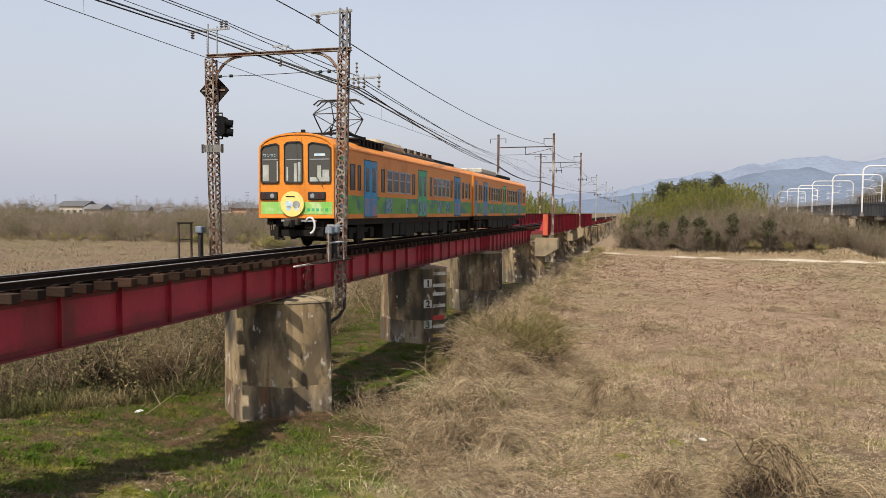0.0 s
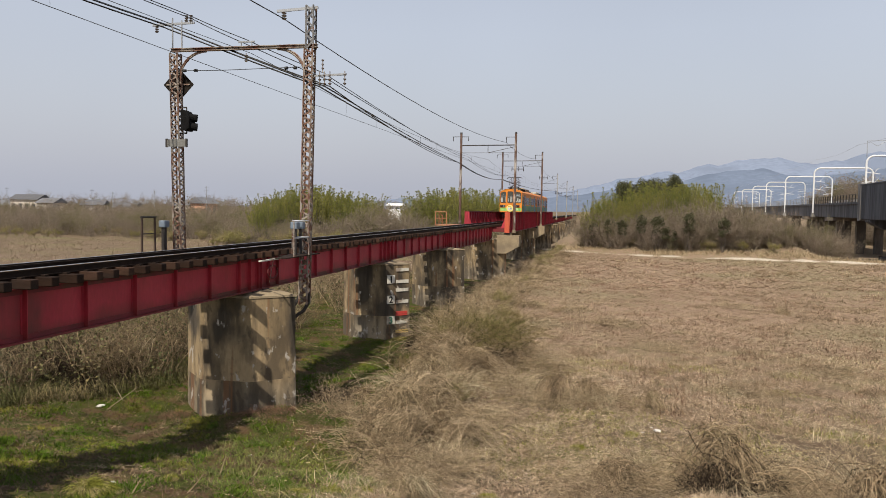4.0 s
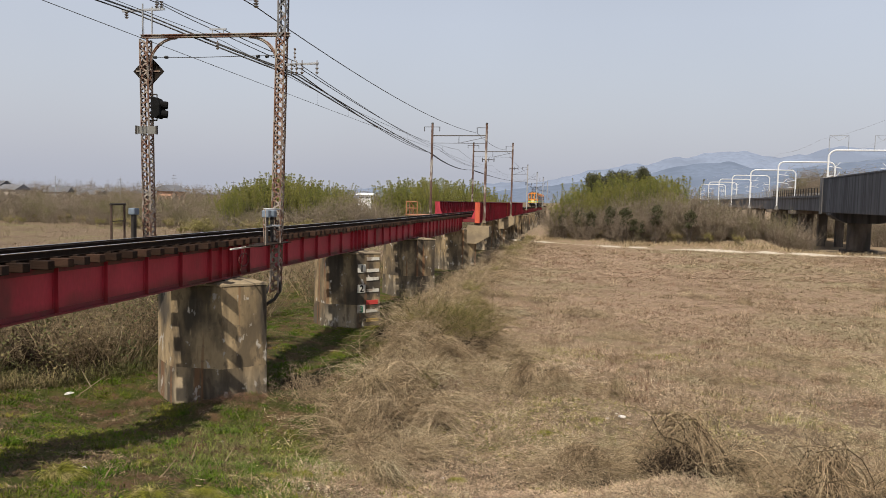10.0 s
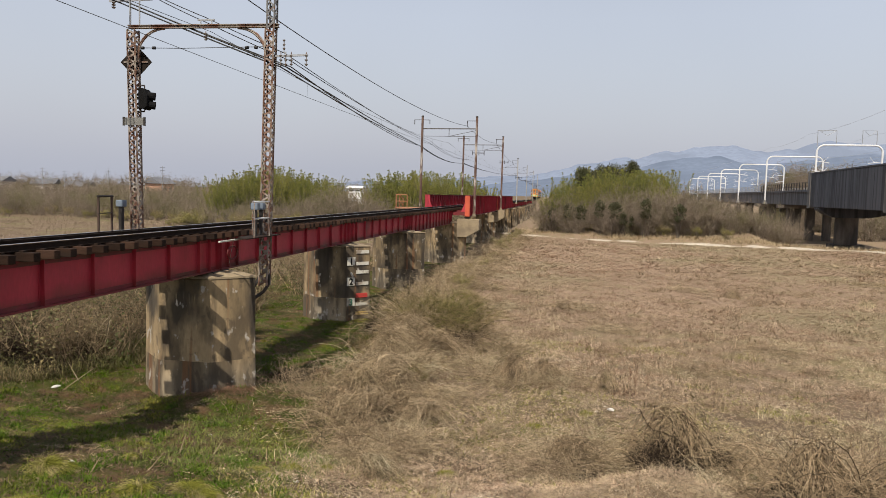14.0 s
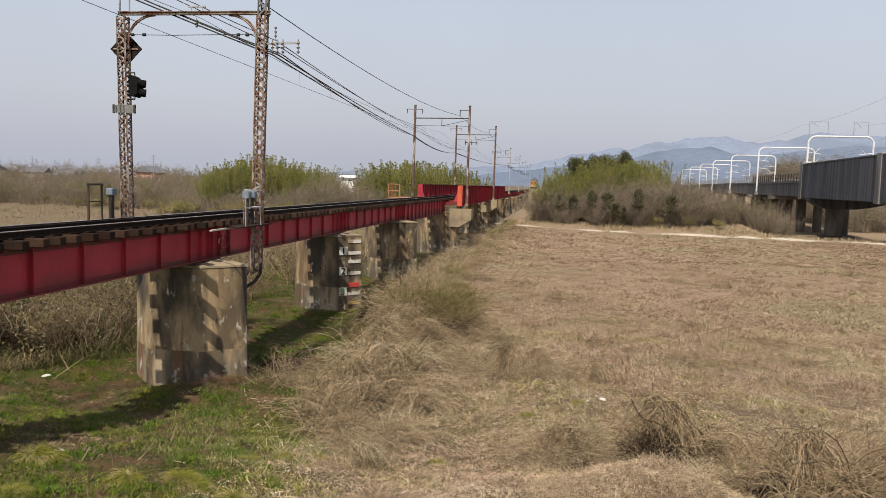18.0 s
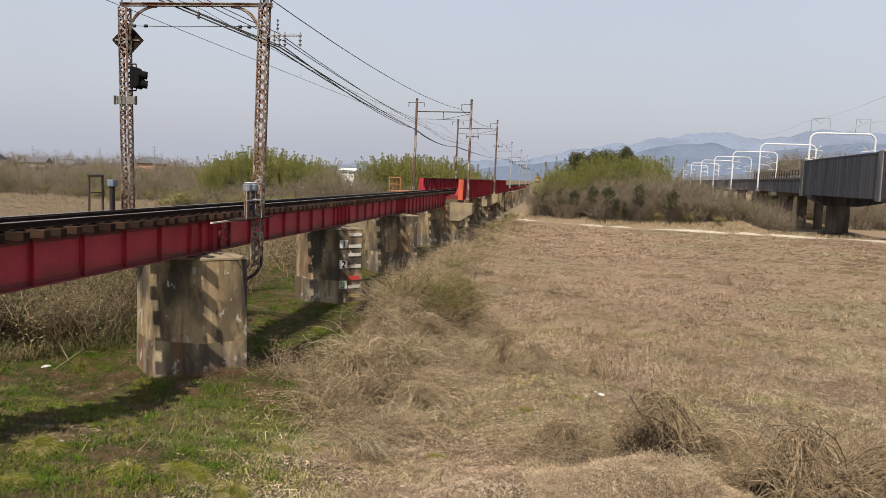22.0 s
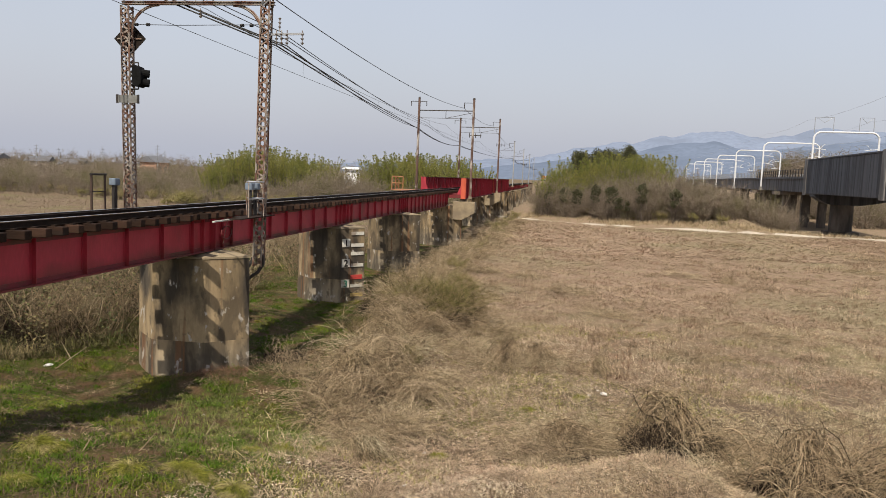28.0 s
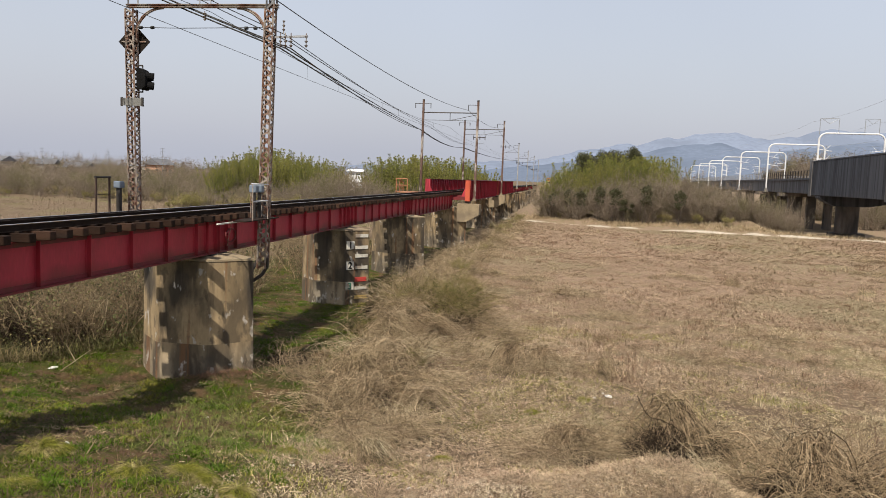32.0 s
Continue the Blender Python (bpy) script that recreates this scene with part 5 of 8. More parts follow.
def bamboo_mesh(seed, h):
    rg = np.random.default_rng(seed)
    K = 64
    p = np.concatenate([rg.normal(0, 1.25, (K, 2)), np.zeros((K, 1))], 1)
    d = np.concatenate([rg.normal(0, 0.12, (K, 2)), np.ones((K, 1))], 1)
    P = grow(p, d, np.full(K, h / 9) * rg.uniform(0.52, 1.06, K), 10, 0.05, 0.03, rg)
    stems = strands(P, np.linspace(0.05, 0.012, 10)[None] * np.ones((K, 1)), 4, seed)
    n = 24000
    a, f = rg.integers(0, K, n), rg.random(n) ** 0.6
    fi = np.clip(2 + f * 7.6, 0, 8.99)
    i0 = fi.astype(int)
    q = P[a, i0] * (1 - (fi - i0))[:, None] + P[a, np.minimum(i0 + 1, 9)] * (fi - i0)[:, None]
    spread = 0.30 * (1.10 - f)[:, None] + 0.035
    q = q + rg.normal(0, 1, (n, 3)) * spread * np.array([1, 1, 0.7])
    q[:, 2] = np.maximum(q[:, 2], 0.4)
    lv = leaf_tris(q, rg.uniform(0.026, 0.052, n), rg, 0.9, 4.6)
    return stems, lv


def scatter_tree(name, label, category, group, stems, leaves, places, smat, lmat):
    me = tri_mesh(name + "_wood", *stems)
    root = thing(name, label, category, None, group)
    part("trunk", me, smat, root)
    if leaves is not None:
        part("crown", tri_mesh(name + "_leaves", *leaves), lmat, root)
    obs = [root]
    for i, (x, y, s, t) in enumerate(places):
        m = pose(x, y, float(gz(x, y)) - 0.05, 0, 0, t)
        if i == 0:
            root.matrix_basis = m
            root.scale = (s, s, s)
        else:
            c = copy_thing(root, m)
            c.scale = (s, s, s)
            obs.append(c)
    return obs


rp_ = random.Random(21)
# bamboo groves: height of the tops over x
prof_ = [(-51, 8.6), (-44, 10.4), (-35, 10.0), (-28.5, 8.0), (-24.5, 8.6), (-17, 10.4), (-9, 10.0), (-1.5, 9.0)]
gr = []
for seed in (1, 2, 3, 4):
    gr.append([])


def top_at(x, table):
    for (x0, h0), (x1, h1) in zip(table, table[1:]):
        if x0 <= x <= x1:
            return h0 + (h1 - h0) * (x - x0) / (x1 - x0)
    return 0


cnt = 0
for row, yb in enumerate((129, 134, 140)):
    x = -51.0
    while x < -1.5:
        if not -29.6 < x < -23.4:
            h = (top_at(x, prof_) - 0.4) / 9.6 * rp_.uniform(0.80, 1.06) * (1 + 0.045 * row)
            gr[cnt % 4].append((x * (1 + 0.03 * row) + rp_.uniform(-0.5, 0.5), yb + rp_.uniform(-1.5, 1.5), h, rp_.uniform(0, 360)))
            cnt += 1
        x += 2.3
rprof = [(8, 6.0), (10, 7.0), (12.5, 8.4), (18, 9.4), (23.5, 9.6), (27, 9.0), (30.5, 6.6)]
for row, yb in enumerate((133, 138, 144)):
    x = 9.0
    while x < 30:
        h = top_at(x, rprof) / 9.6 * rp_.uniform(0.80, 1.05) * (1 + 0.045 * row)
        gr[cnt % 4].append((x * (1 + 0.03 * row) + rp_.uniform(-0.5, 0.5), yb + rp_.uniform(-1.5, 1.5), h, rp_.uniform(0, 360)))
        cnt += 1
        x += 2.1
for seed, places in zip((1, 2, 3, 4), gr):
    st, lv = bamboo_mesh(seed, 9.6)
    scatter_tree("bamboo_clump", "yellow-green bamboo clump in a dense grove", "bamboo", "bamboo groves", st, lv, places, BARK, BAMBOO)

# bare trees and brush in front of and beside the groves
far_sets = [[], [], []]
k = 0


def put(x, y, s):
    global k
    if -4 < x - 43.2 - 0.08 * y < 15.5 or (x > 36 and y < 117):
        return
    far_sets[k % 3].append((x, y, s, rp_.uniform(0, 360)))
    k += 1


for _ in range(84):
    x = rp_.uniform(8.2, 34)
    back = rp_.uniform(6, 12)
    put(x, 131 - 0.62 * x + back + max(0, x - 20) * 0.2, rp_.uniform(0.5, 1.3) + (back - 6) * 0.06)
for _ in range(26):
    put(rp_.uniform(28, 60), rp_.uniform(128, 150), rp_.uniform(0.7, 1.15))
for _ in range(26):
    put(rp_.uniform(31, 42), rp_.uniform(119, 128), rp_.uniform(0.5, 0.85))
for _ in range(22):
    x = rp_.uniform(66, 90)
    put(x, rp_.uniform(210, 235), rp_.uniform(2.3, 3.0) - max(0, 72 - x) * 0.08)
for _ in range(80):
    put(rp_.uniform(-56, -2), rp_.uniform(117, 127), rp_.uniform(0.55, 1.15))
for _ in range(30):
    put(rp_.uniform(48, 85), rp_.uniform(112, 145), rp_.uniform(0.6, 1.1))
for _ in range(20):
    put(rp_.uniform(-31, -21), rp_.uniform(119, 127), rp_.uniform(1.15, 1.5))
for _ in range(26):
    put(rp_.uniform(12, 40), rp_.uniform(150, 175), rp_.uniform(1.0, 1.5))
for _ in range(14):
    put(rp_.uniform(4.5, 8), rp_.uniform(150, 230), rp_.uniform(0.3, 0.6))
for _ in range(30):
    y = rp_.uniform(119, 150)
    put(rp_.uniform(36, 38 + 0.08 * y), y, rp_.uniform(0.75, 1.25))
for _ in range(26):
    put(rp_.uniform(74, 92), rp_.uniform(172, 216), rp_.uniform(1.3, 2.1))
for i, places in enumerate(far_sets):
    st = shrub_mesh(40 + i, 4.6, 3.2, 22, 150, 0.045, 0.55, 3)
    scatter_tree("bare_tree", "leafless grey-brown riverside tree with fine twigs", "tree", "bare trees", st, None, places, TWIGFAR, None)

# brown woods beyond the left field
woods = []
tmpl = []
for q in range(3):
    rg = np.random.default_rng(140 + q)
    p = np.concatenate([rg.normal(0, 1.0, (12, 2)), np.zeros((12, 1))], 1)
    d = np.concatenate([rg.normal(0, 0.4, (12, 2)), np.ones((12, 1))], 1)
    P0 = grow(p, d, rg.uniform(0.7, 1.3, 12) * 1.3, 5, 0.1, 0, rg)
    P1 = grow(P0[rg.integers(0, 12, 60), rg.integers(1, 5, 60)], rg.normal(0, 0.7, (60, 3)) + np.array([0, 0, 0.7]), rg.uniform(0.3, 0.7, 60), 4, 0.2, 0, rg)
    P2 = grow(P1[rg.integers(0, 60, 520), rg.integers(0, 4, 520)], rg.normal(0, 0.9, (520, 3)) + np.array([0, 0, 0.15]), rg.uniform(0.15, 0.34, 520), 4, 0.25, 0.03, rg)
    tmpl.append(bundle([strands(P0, np.linspace(0.05, 0.015, 5)[None] * np.ones((12, 1))), strands(P1, np.full((60, 4), 0.017)), strands(P2, np.full((520, 4), 0.013))]))
for i in range(820):
    y = rp_.uniform(136, 225)
    x = rp_.uniform(-1.25 * y, -0.30 * y)
    s_ = rp_.uniform(0.5, 0.88) + (y - 140) * 0.003 + (0.45 if i % 41 == 0 else 0)
    v, f = tmpl[i % 3]
    t = rp_.uniform(0, 6.28)
    rot = np.array([[math.cos(t), -math.sin(t), 0], [math.sin(t), math.cos(t), 0], [0, 0, 1]])
    woods.append((v @ rot.T * s_ + np.array([x, y, float(gz(x, y)) - 0.1]), f))
for i in range(330):
    y = rp_.uniform(262, 330)
    x = rp_.uniform(-1.2 * y, -0.16 * y)
    v, f = tmpl[i % 3]
    t = rp_.uniform(0, 6.28)
    rot = np.array([[math.cos(t), -math.sin(t), 0], [math.sin(t), math.cos(t), 0], [0, 0, 1]])
    woods.append((v @ rot.T * rp_.uniform(1.0, 1.55) + np.array([x, y, float(gz(x, y)) - 0.1]), f))
rp2 = random.Random(58)
for i in range(230):
    y = rp2.uniform(245, 285)
    a = rp2.uniform(0.300, 0.415)
    v, f = tmpl[i % 3]
    t = rp2.uniform(0, 6.28)
    rot = np.array([[math.cos(t), -math.sin(t), 0], [math.sin(t), math.cos(t), 0], [0, 0, 1]])
    rise = 1.5 + 1.1 * math.sin(math.pi * (a - 0.30) / 0.115)
    woods.append((v @ rot.T * rp2.uniform(0.72, 1.0) * rise + np.array([a * y, y, float(gz(a * y, y)) - 0.1]), f))
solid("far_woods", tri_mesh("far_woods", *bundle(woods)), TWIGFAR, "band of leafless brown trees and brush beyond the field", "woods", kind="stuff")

# olive brush before the left groves
OLIVE = surf("olive_brush_leaves", (0.24, 0.21, 0.07225), (0.19, 0.17, 0.0595), 0.4, 0.85, 0, 0, (0.26, 0.21, 0.1105), 0.4, 0.3, island=0.35)
ol = []
for _ in range(40):
    ol.append((rp_.uniform(-190, -60), rp_.uniform(128, 150), rp_.uniform(0.35, 0.8), rp_.uniform(0, 360)))
for _ in range(60):
    ol.append((rp_.uniform(-52, -3), rp_.uniform(110, 126), rp_.uniform(0.6, 1.15), rp_.uniform(0, 360)))
for _ in range(16):
    x = rp_.uniform(7, 36)
    ol.append((x, 131 - 0.62 * x + rp_.uniform(6.5, 10), rp_.uniform(0.35, 0.65), rp_.uniform(0, 360)))
for _ in range(26):
    ol.append((rp_.uniform(2.9, 4.6), rp_.uniform(50, 126), rp_.uniform(0.25, 0.5), rp_.uniform(0, 360)))
rg = np.random.default_rng(177)
lv = leaf_tris(crown_points(rg, 1900, 1.4, 1.4, 0.3, 2.6, 12), rg.uniform(0.05, 0.10, 1900), rg, 0.4, 3.0)
st = shrub_mesh(61, 2.6, 2.4, 12, 70, 0.03, 0.5, 2)
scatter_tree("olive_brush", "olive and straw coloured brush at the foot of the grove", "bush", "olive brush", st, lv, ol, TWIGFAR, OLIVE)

# dark evergreen bushes
ev = []
for x, y, s in ((17.0, 0, 1.0), (19.6, 0, 0.98), (21.9, 0, 0.62), (24.1, 0, 1.05), (28.6, 0, 0.92), (20.6, 0, 0.7), (12.2, 0, 0.9), (9.4, 0, 0.75), (14.1, 0, 0.85), (-46, 127, 0.8), (-43, 128, 0.9), (-165, 225, 0.95)):
    ev.append((x, 131 - 0.62 * x + 6.0 if 9 < x < 30 else y, s, rp_.uniform(0, 360)))
rg = np.random.default_rng(77)
lv = leaf_tris(crown_points(rg, 1300, 0.8, 0.8, 2.6, 5.2, 7), rg.uniform(0.10, 0.19, 1300), rg, 0.2, 1.8)
st5 = shrub_mesh(62, 5.0, 1.3, 6, 40, 0.05, 0.25, 1)
st = shrub_mesh(60, 2.4, 1.6, 8, 40, 0.05, 0.4, 1)
lv2 = leaf_tris(crown_points(rg, 7000, 0.8, 0.8, 1.6, 3.1, 14), rg.uniform(0.025, 0.055, 7000), rg, 0.2, 2.0)
scatter_tree("evergreen_tree", "dark evergreen tree that stands out above the bamboo", "tree", "evergreen trees", st, lv2, [(15.3, 139, 3.1, 10), (16.2, 140, 2.9, 120), (20.2, 142, 3.25, 80), (23.3, 143, 3.4, 150)], BARK, EVERGREEN)
scatter_tree("evergreen_bush", "dark green evergreen bush among bare trees", "bush", "evergreen bushes", st5, lv, ev, BARK, EVERGREEN)

# thicket behind the bridge
th = [[], [], []]
k = 0
for _ in range(95):
    y = rp_.uniform(22.5, 44)
    x = -4.6 - rp_.random() ** 1.2 * (5 + (y - 22) * 0.55)
    th[k % 3].append((x, y, rp_.uniform(0.75, 1.15) * (1.0 if y > 26 else 0.85), rp_.uniform(0, 360)))
    k += 1
for _ in range(85):
    y = rp_.uniform(18.2, 26)
    x = -3.9 - max(0, 23.5 - y) * 0.8 - rp_.random() * 9
    th[k % 3].append((x, y, rp_.uniform(0.45, 0.85), rp_.uniform(0, 360)))
    k += 1
for _ in range(40):
    th[k % 3].append((rp_.uniform(-13, -3.4), rp_.uniform(44, 66), rp_.uniform(0.8, 1.1), rp_.uniform(0, 360)))
    k += 1
for i, places in enumerate(th):
    st = shrub_mesh(70 + i, 2.5, 2.0, 14, 55, 0.028, 0.55, 3)
    scatter_tree("bare_shrub", "tangled leafless brown shrub in a dense thicket", "shrub", "thicket", st, None, places, TWIG, None)


rg = np.random.default_rng(204)
n = 52000
ty = 17.6 + 25 * rg.random(n) ** 1.3
tx_ = -3.2 - np.maximum(0, 23.5 - ty) * 0.75 - rg.random(n) ** 1.2 * (6.5 + (ty - 18) * 0.5)
clump = np.sin(tx_ * 1.9 + 2 * np.sin(ty * 1.1)) * np.sin(ty * 1.7 + 1.3 * np.sin(tx_ * 0.9))
ok = rg.random(n) < 0.25 + 0.75 * np.clip(clump + 0.3, 0, 1)
tx_, ty = tx_[ok], ty[ok]
THICKLEAF = surf("mixed_thicket_leaves", (0.10, 0.105, 0.0306), (0.19, 0.15, 0.0663), 0.9, 0.8, 0, 0, (0.06, 0.07, 0.0204), 0.4, 0.7, island=0.6)
V, F = leaf_tris(np.stack([tx_, ty, gz(tx_, ty) + 0.1 + 2.3 * rg.random(len(tx_)) ** 1.5], 1), rg.uniform(0.03, 0.085, len(tx_)), rg, 0.0, 1.5)
solid("thicket_leaves", tri_mesh("thicket_leaves", V, F), THICKLEAF, "withered olive and brown leaves caught in the thicket", "leaves", kind="stuff")


# ---- dry tangles ----
def blades(n, x, y, z, length, width, tilt, rg):
    """Bent blades as two joined pieces; tilt 0 lies flat, 1 stands."""
    a = rg.random(n) * 2 * np.pi
    up = np.clip(rg.normal(tilt, 0.25, n), -0.02, 1.2) * 1.4
    d = np.stack([np.cos(a) * np.cos(up), np.sin(a) * np.cos(up), np.sin(up)], 1)
    s = np.stack([-np.sin(a), np.cos(a), rg.normal(0, 0.3, n)], 1)
    p = np.stack([x, y, z], 1)
    bend = np.stack([np.cos(a) * 0.35, np.sin(a) * 0.35, -0.25 * np.ones(n)], 1)
    mid = p + d * (length * 0.55)[:, None]
    tip = mid + (d + bend) * (length * 0.45)[:, None]
    w = width[:, None] * 0.5
    V = np.stack([p - s * w, p + s * w, mid + s * w * 0.8, mid - s * w * 0.8, tip], 1).reshape(-1, 3)
    o = np.arange(n)[:, None] * 5
    F = np.concatenate([o + np.array([0, 1, 2]), o + np.array([0, 2, 3]), o + np.array([3, 2, 4])])
    return V, F


def heap_mesh(seed, n, r=0.0045, lift=0.35, droop=0.15, reach=1.0):
    """Dry stalks that hang over an uneven mound of unit size."""
    rg = np.random.default_rng(seed)
    a = rg.random(n) * 2 * np.pi
    q = rg.random(n) ** 0.5 * 0.92
    lump = 0.72 + 0.28 * np.sin(a * 2 + seed) * np.cos(q * 5 + seed * 1.7)
    p = np.stack([q * np.cos(a), q * np.sin(a), 0.95 * (1 - q ** 2) * lump * rg.uniform(0.35, 1.0, n)], 1)
    d = np.stack([np.cos(a) * 0.7, np.sin(a) * 0.7, rg.uniform(-0.2, 1.0, n) * lift * 2], 1) + rg.normal(0, 0.5, (n, 3))
    m = 8
    P = grow(p, d, rg.uniform(0.03, 0.11, n) * reach, m, 0.26, droop, rg)
    P[:, :, 2] = np.maximum(P[:, :, 2], -0.02)
    return strands(P, np.linspace(r, r * 0.5, m)[None] * rg.uniform(0.5, 1.5, (n, 1)), 3, seed)


VINEGREY = surf("grey_dry_vines", (0.45, 0.36, 0.2385), (0.32, 0.245, 0.162), 0.6, 0.95, 0, 0, (0.25, 0.19, 0.1215), 0.3, 0.5, island=0.6)
# near-black twigs, coloured to pass for the shade in hollows
SHADETWIG = surf("painted_hollow_shade", (0.050, 0.036, 0.027), (0.028, 0.021, 0.016), 1.0, 0.95, 0, 0, island=0.3)
REDTWIG = surf("reddish_dead_stalks", (0.23, 0.135, 0.09), (0.17, 0.105, 0.072), 1.0, 0.95, 0, 0, island=0.5)
OLIVESTEM = surf("olive_green_stems", (0.12, 0.125, 0.034), (0.19, 0.16, 0.06375), 0.8, 0.9, 0, 0, (0.24, 0.185, 0.102), 0.5, 1.6, island=0.65)
CANE = surf("brown_dead_canes", (0.33, 0.25, 0.1602), (0.215, 0.16, 0.1017), 0.9, 0.95, 0, 0, (0.33, 0.26, 0.1665), 0.25, 0.8, island=0.8)
for m_ in (VINEGREY, SHADETWIG, REDTWIG, OLIVESTEM, CANE):
    m_.node_tree.nodes["Principled BSDF"].inputs["Specular IOR Level"].default_value = 0.1
tang = [tri_mesh("vine_heap", *heap_mesh(80 + i, 620, 0.0075, 0.35, 0.15, 1.25)) for i in range(4)]
airy = [tri_mesh("airy_vines", *heap_mesh(180 + i, 200, 0.0062, 0.8, 0.15, 1.6)) for i in range(2)]
def tent_mesh(seed, n, r=0.006):
    """Long stalks that fall from a leaning ridge to the ground all round, bunched, with gaps."""
    rg = np.random.default_rng(seed)
    top = np.stack([rg.normal(0, 0.22, n), rg.normal(0, 0.16, n), rg.uniform(0.75, 1.12, n)], 1)
    bunch = rg.random(9) * 6.28
    a = bunch[rg.integers(0, 9, n)] + rg.normal(0, 0.22, n)
    q = rg.uniform(0.5, 1.15, n)
    foot = np.stack([q * np.cos(a), q * np.sin(a), rg.uniform(-0.02, 0.3, n)], 1)
    m = 9
    u = np.linspace(0, 1, m)[None, :, None]
    P = top[:, None] * (1 - u) + foot[:, None] * u
    P[:, :, 2] += (rg.uniform(0.05, 0.35, n)[:, None] * np.sin(np.pi * u[:, :, 0]))
    P += np.cumsum(rg.normal(0, 0.045, P.shape), 1)
    return strands(P, np.linspace(r, r * 0.5, m)[None] * rg.uniform(0.5, 1.5, (n, 1)), 3, seed)


def arch_mesh(seed, n, r=0.0055, spread=0.75, up=1.1, droop=0.15):
    """Long canes that rise from a patch of ground, arch over and fall, with side twigs; about a metre tall."""
    rg = np.random.default_rng(seed)
    a, b = rg.random(n) * 6.28, rg.random(n) * 6.28
    q = rg.random(n) ** 0.6 * spread
    p = np.stack([q * np.cos(a), q * np.sin(a), np.full(n, -0.03)], 1)
    d = np.stack([np.cos(b) * 0.6, np.sin(b) * 0.6, rg.uniform(0.5, 1.0, n) * up], 1) + rg.normal(0, 0.15, (n, 3))
    m = 14
    P = grow(p, d, rg.uniform(0.07, 0.15, n), m, 0.10, droop, rg)
    P[:, :, 2] = np.maximum(P[:, :, 2], 0.015)
    k = int(n * 1.6)
    T = grow(P[rg.integers(0, n, k), rg.integers(4, m, k)], rg.normal(0, 0.8, (k, 3)) + np.array([0, 0, 0.25]), rg.uniform(0.03, 0.09, k), 6, 0.2, 0.10, rg)
    T[:, :, 2] = np.maximum(T[:, :, 2], 0.01)
    return bundle([strands(P, np.linspace(r, r * 0.5, m)[None] * rg.uniform(0.6, 1.5, (n, 1)), 3, seed), strands(T, np.linspace(r * 0.55, r * 0.3, 6)[None] * np.ones((k, 1)), 3, seed + 1)])


tents = [tri_mesh("vine_tent", *tent_mesh(400 + i, 170, 0.008)) for i in range(3)]
for me in tents:
    me.materials.append(CANE)
arches = [tri_mesh("arching_canes", *arch_mesh(600 + i, 190)) for i in range(4)]
for k, me in enumerate(arches):
    me.materials.append((VINE, VINEGREY)[k % 2])
browns = [tri_mesh("brown_canes", *arch_mesh(640 + i, 120, 0.008, 0.8, 1.25, 0.14)) for i in range(3)]
for me in browns:
    me.materials.append(CANE)
olive_arch = [tri_mesh("green_canes", *arch_mesh(620 + i, 330, 0.006, 0.9, 1.4, 0.10)) for i in range(2)]
for me in olive_arch:
    me.materials.append(OLIVESTEM)
pale_tents = [tri_mesh("pale_vine_tent", *tent_mesh(430 + i, 230, 0.0065)) for i in range(3)]
for k, me in enumerate(pale_tents):
    me.materials.append((VINEGREY, VINE, VINEGREY)[k])
heart = tri_mesh("shade_heart", *heap_mesh(96, 1300, 0.007, 0.2))
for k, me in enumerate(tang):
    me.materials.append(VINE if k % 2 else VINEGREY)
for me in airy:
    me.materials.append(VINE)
heart.materials.append(SHADETWIG)


rt0 = random.Random(77)


def lay(name, me, x, y, a, c, turn, label, category, group, dz=-0.04):
    ob = new(name, me)
    ob.matrix_basis = Matrix.LocRotScale((x, y, float(gz(x, y)) + dz), Euler((0, 0, turn)), (a, a, c))
    tagged(ob, label, category, group)
    return ob


# dark cores added where the hollows under the canes are only in shade
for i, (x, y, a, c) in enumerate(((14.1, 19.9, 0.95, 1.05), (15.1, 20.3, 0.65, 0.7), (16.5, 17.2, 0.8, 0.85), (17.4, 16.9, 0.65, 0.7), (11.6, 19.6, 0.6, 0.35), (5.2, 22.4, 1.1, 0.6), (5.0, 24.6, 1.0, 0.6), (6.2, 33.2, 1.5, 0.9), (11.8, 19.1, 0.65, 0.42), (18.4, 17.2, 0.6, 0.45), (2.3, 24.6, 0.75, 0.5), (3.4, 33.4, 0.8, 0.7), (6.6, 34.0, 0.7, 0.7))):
    lay("dead_bramble", heart, x, y, a, c, i * 1.3, "near-black twig core added as the shade inside a vine heap", "dry bush", "brambles")
# more of these cores, added to darken the inside of the thicket like shade
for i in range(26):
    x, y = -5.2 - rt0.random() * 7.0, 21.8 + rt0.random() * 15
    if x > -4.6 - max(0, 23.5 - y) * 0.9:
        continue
    lay("dead_bramble", heart, x, y, rt0.uniform(0.9, 1.4), rt0.uniform(0.9, 1.6), i * 1.3, "near-black twig core added as the shade inside the thicket", "dry bush", "thicket brambles")
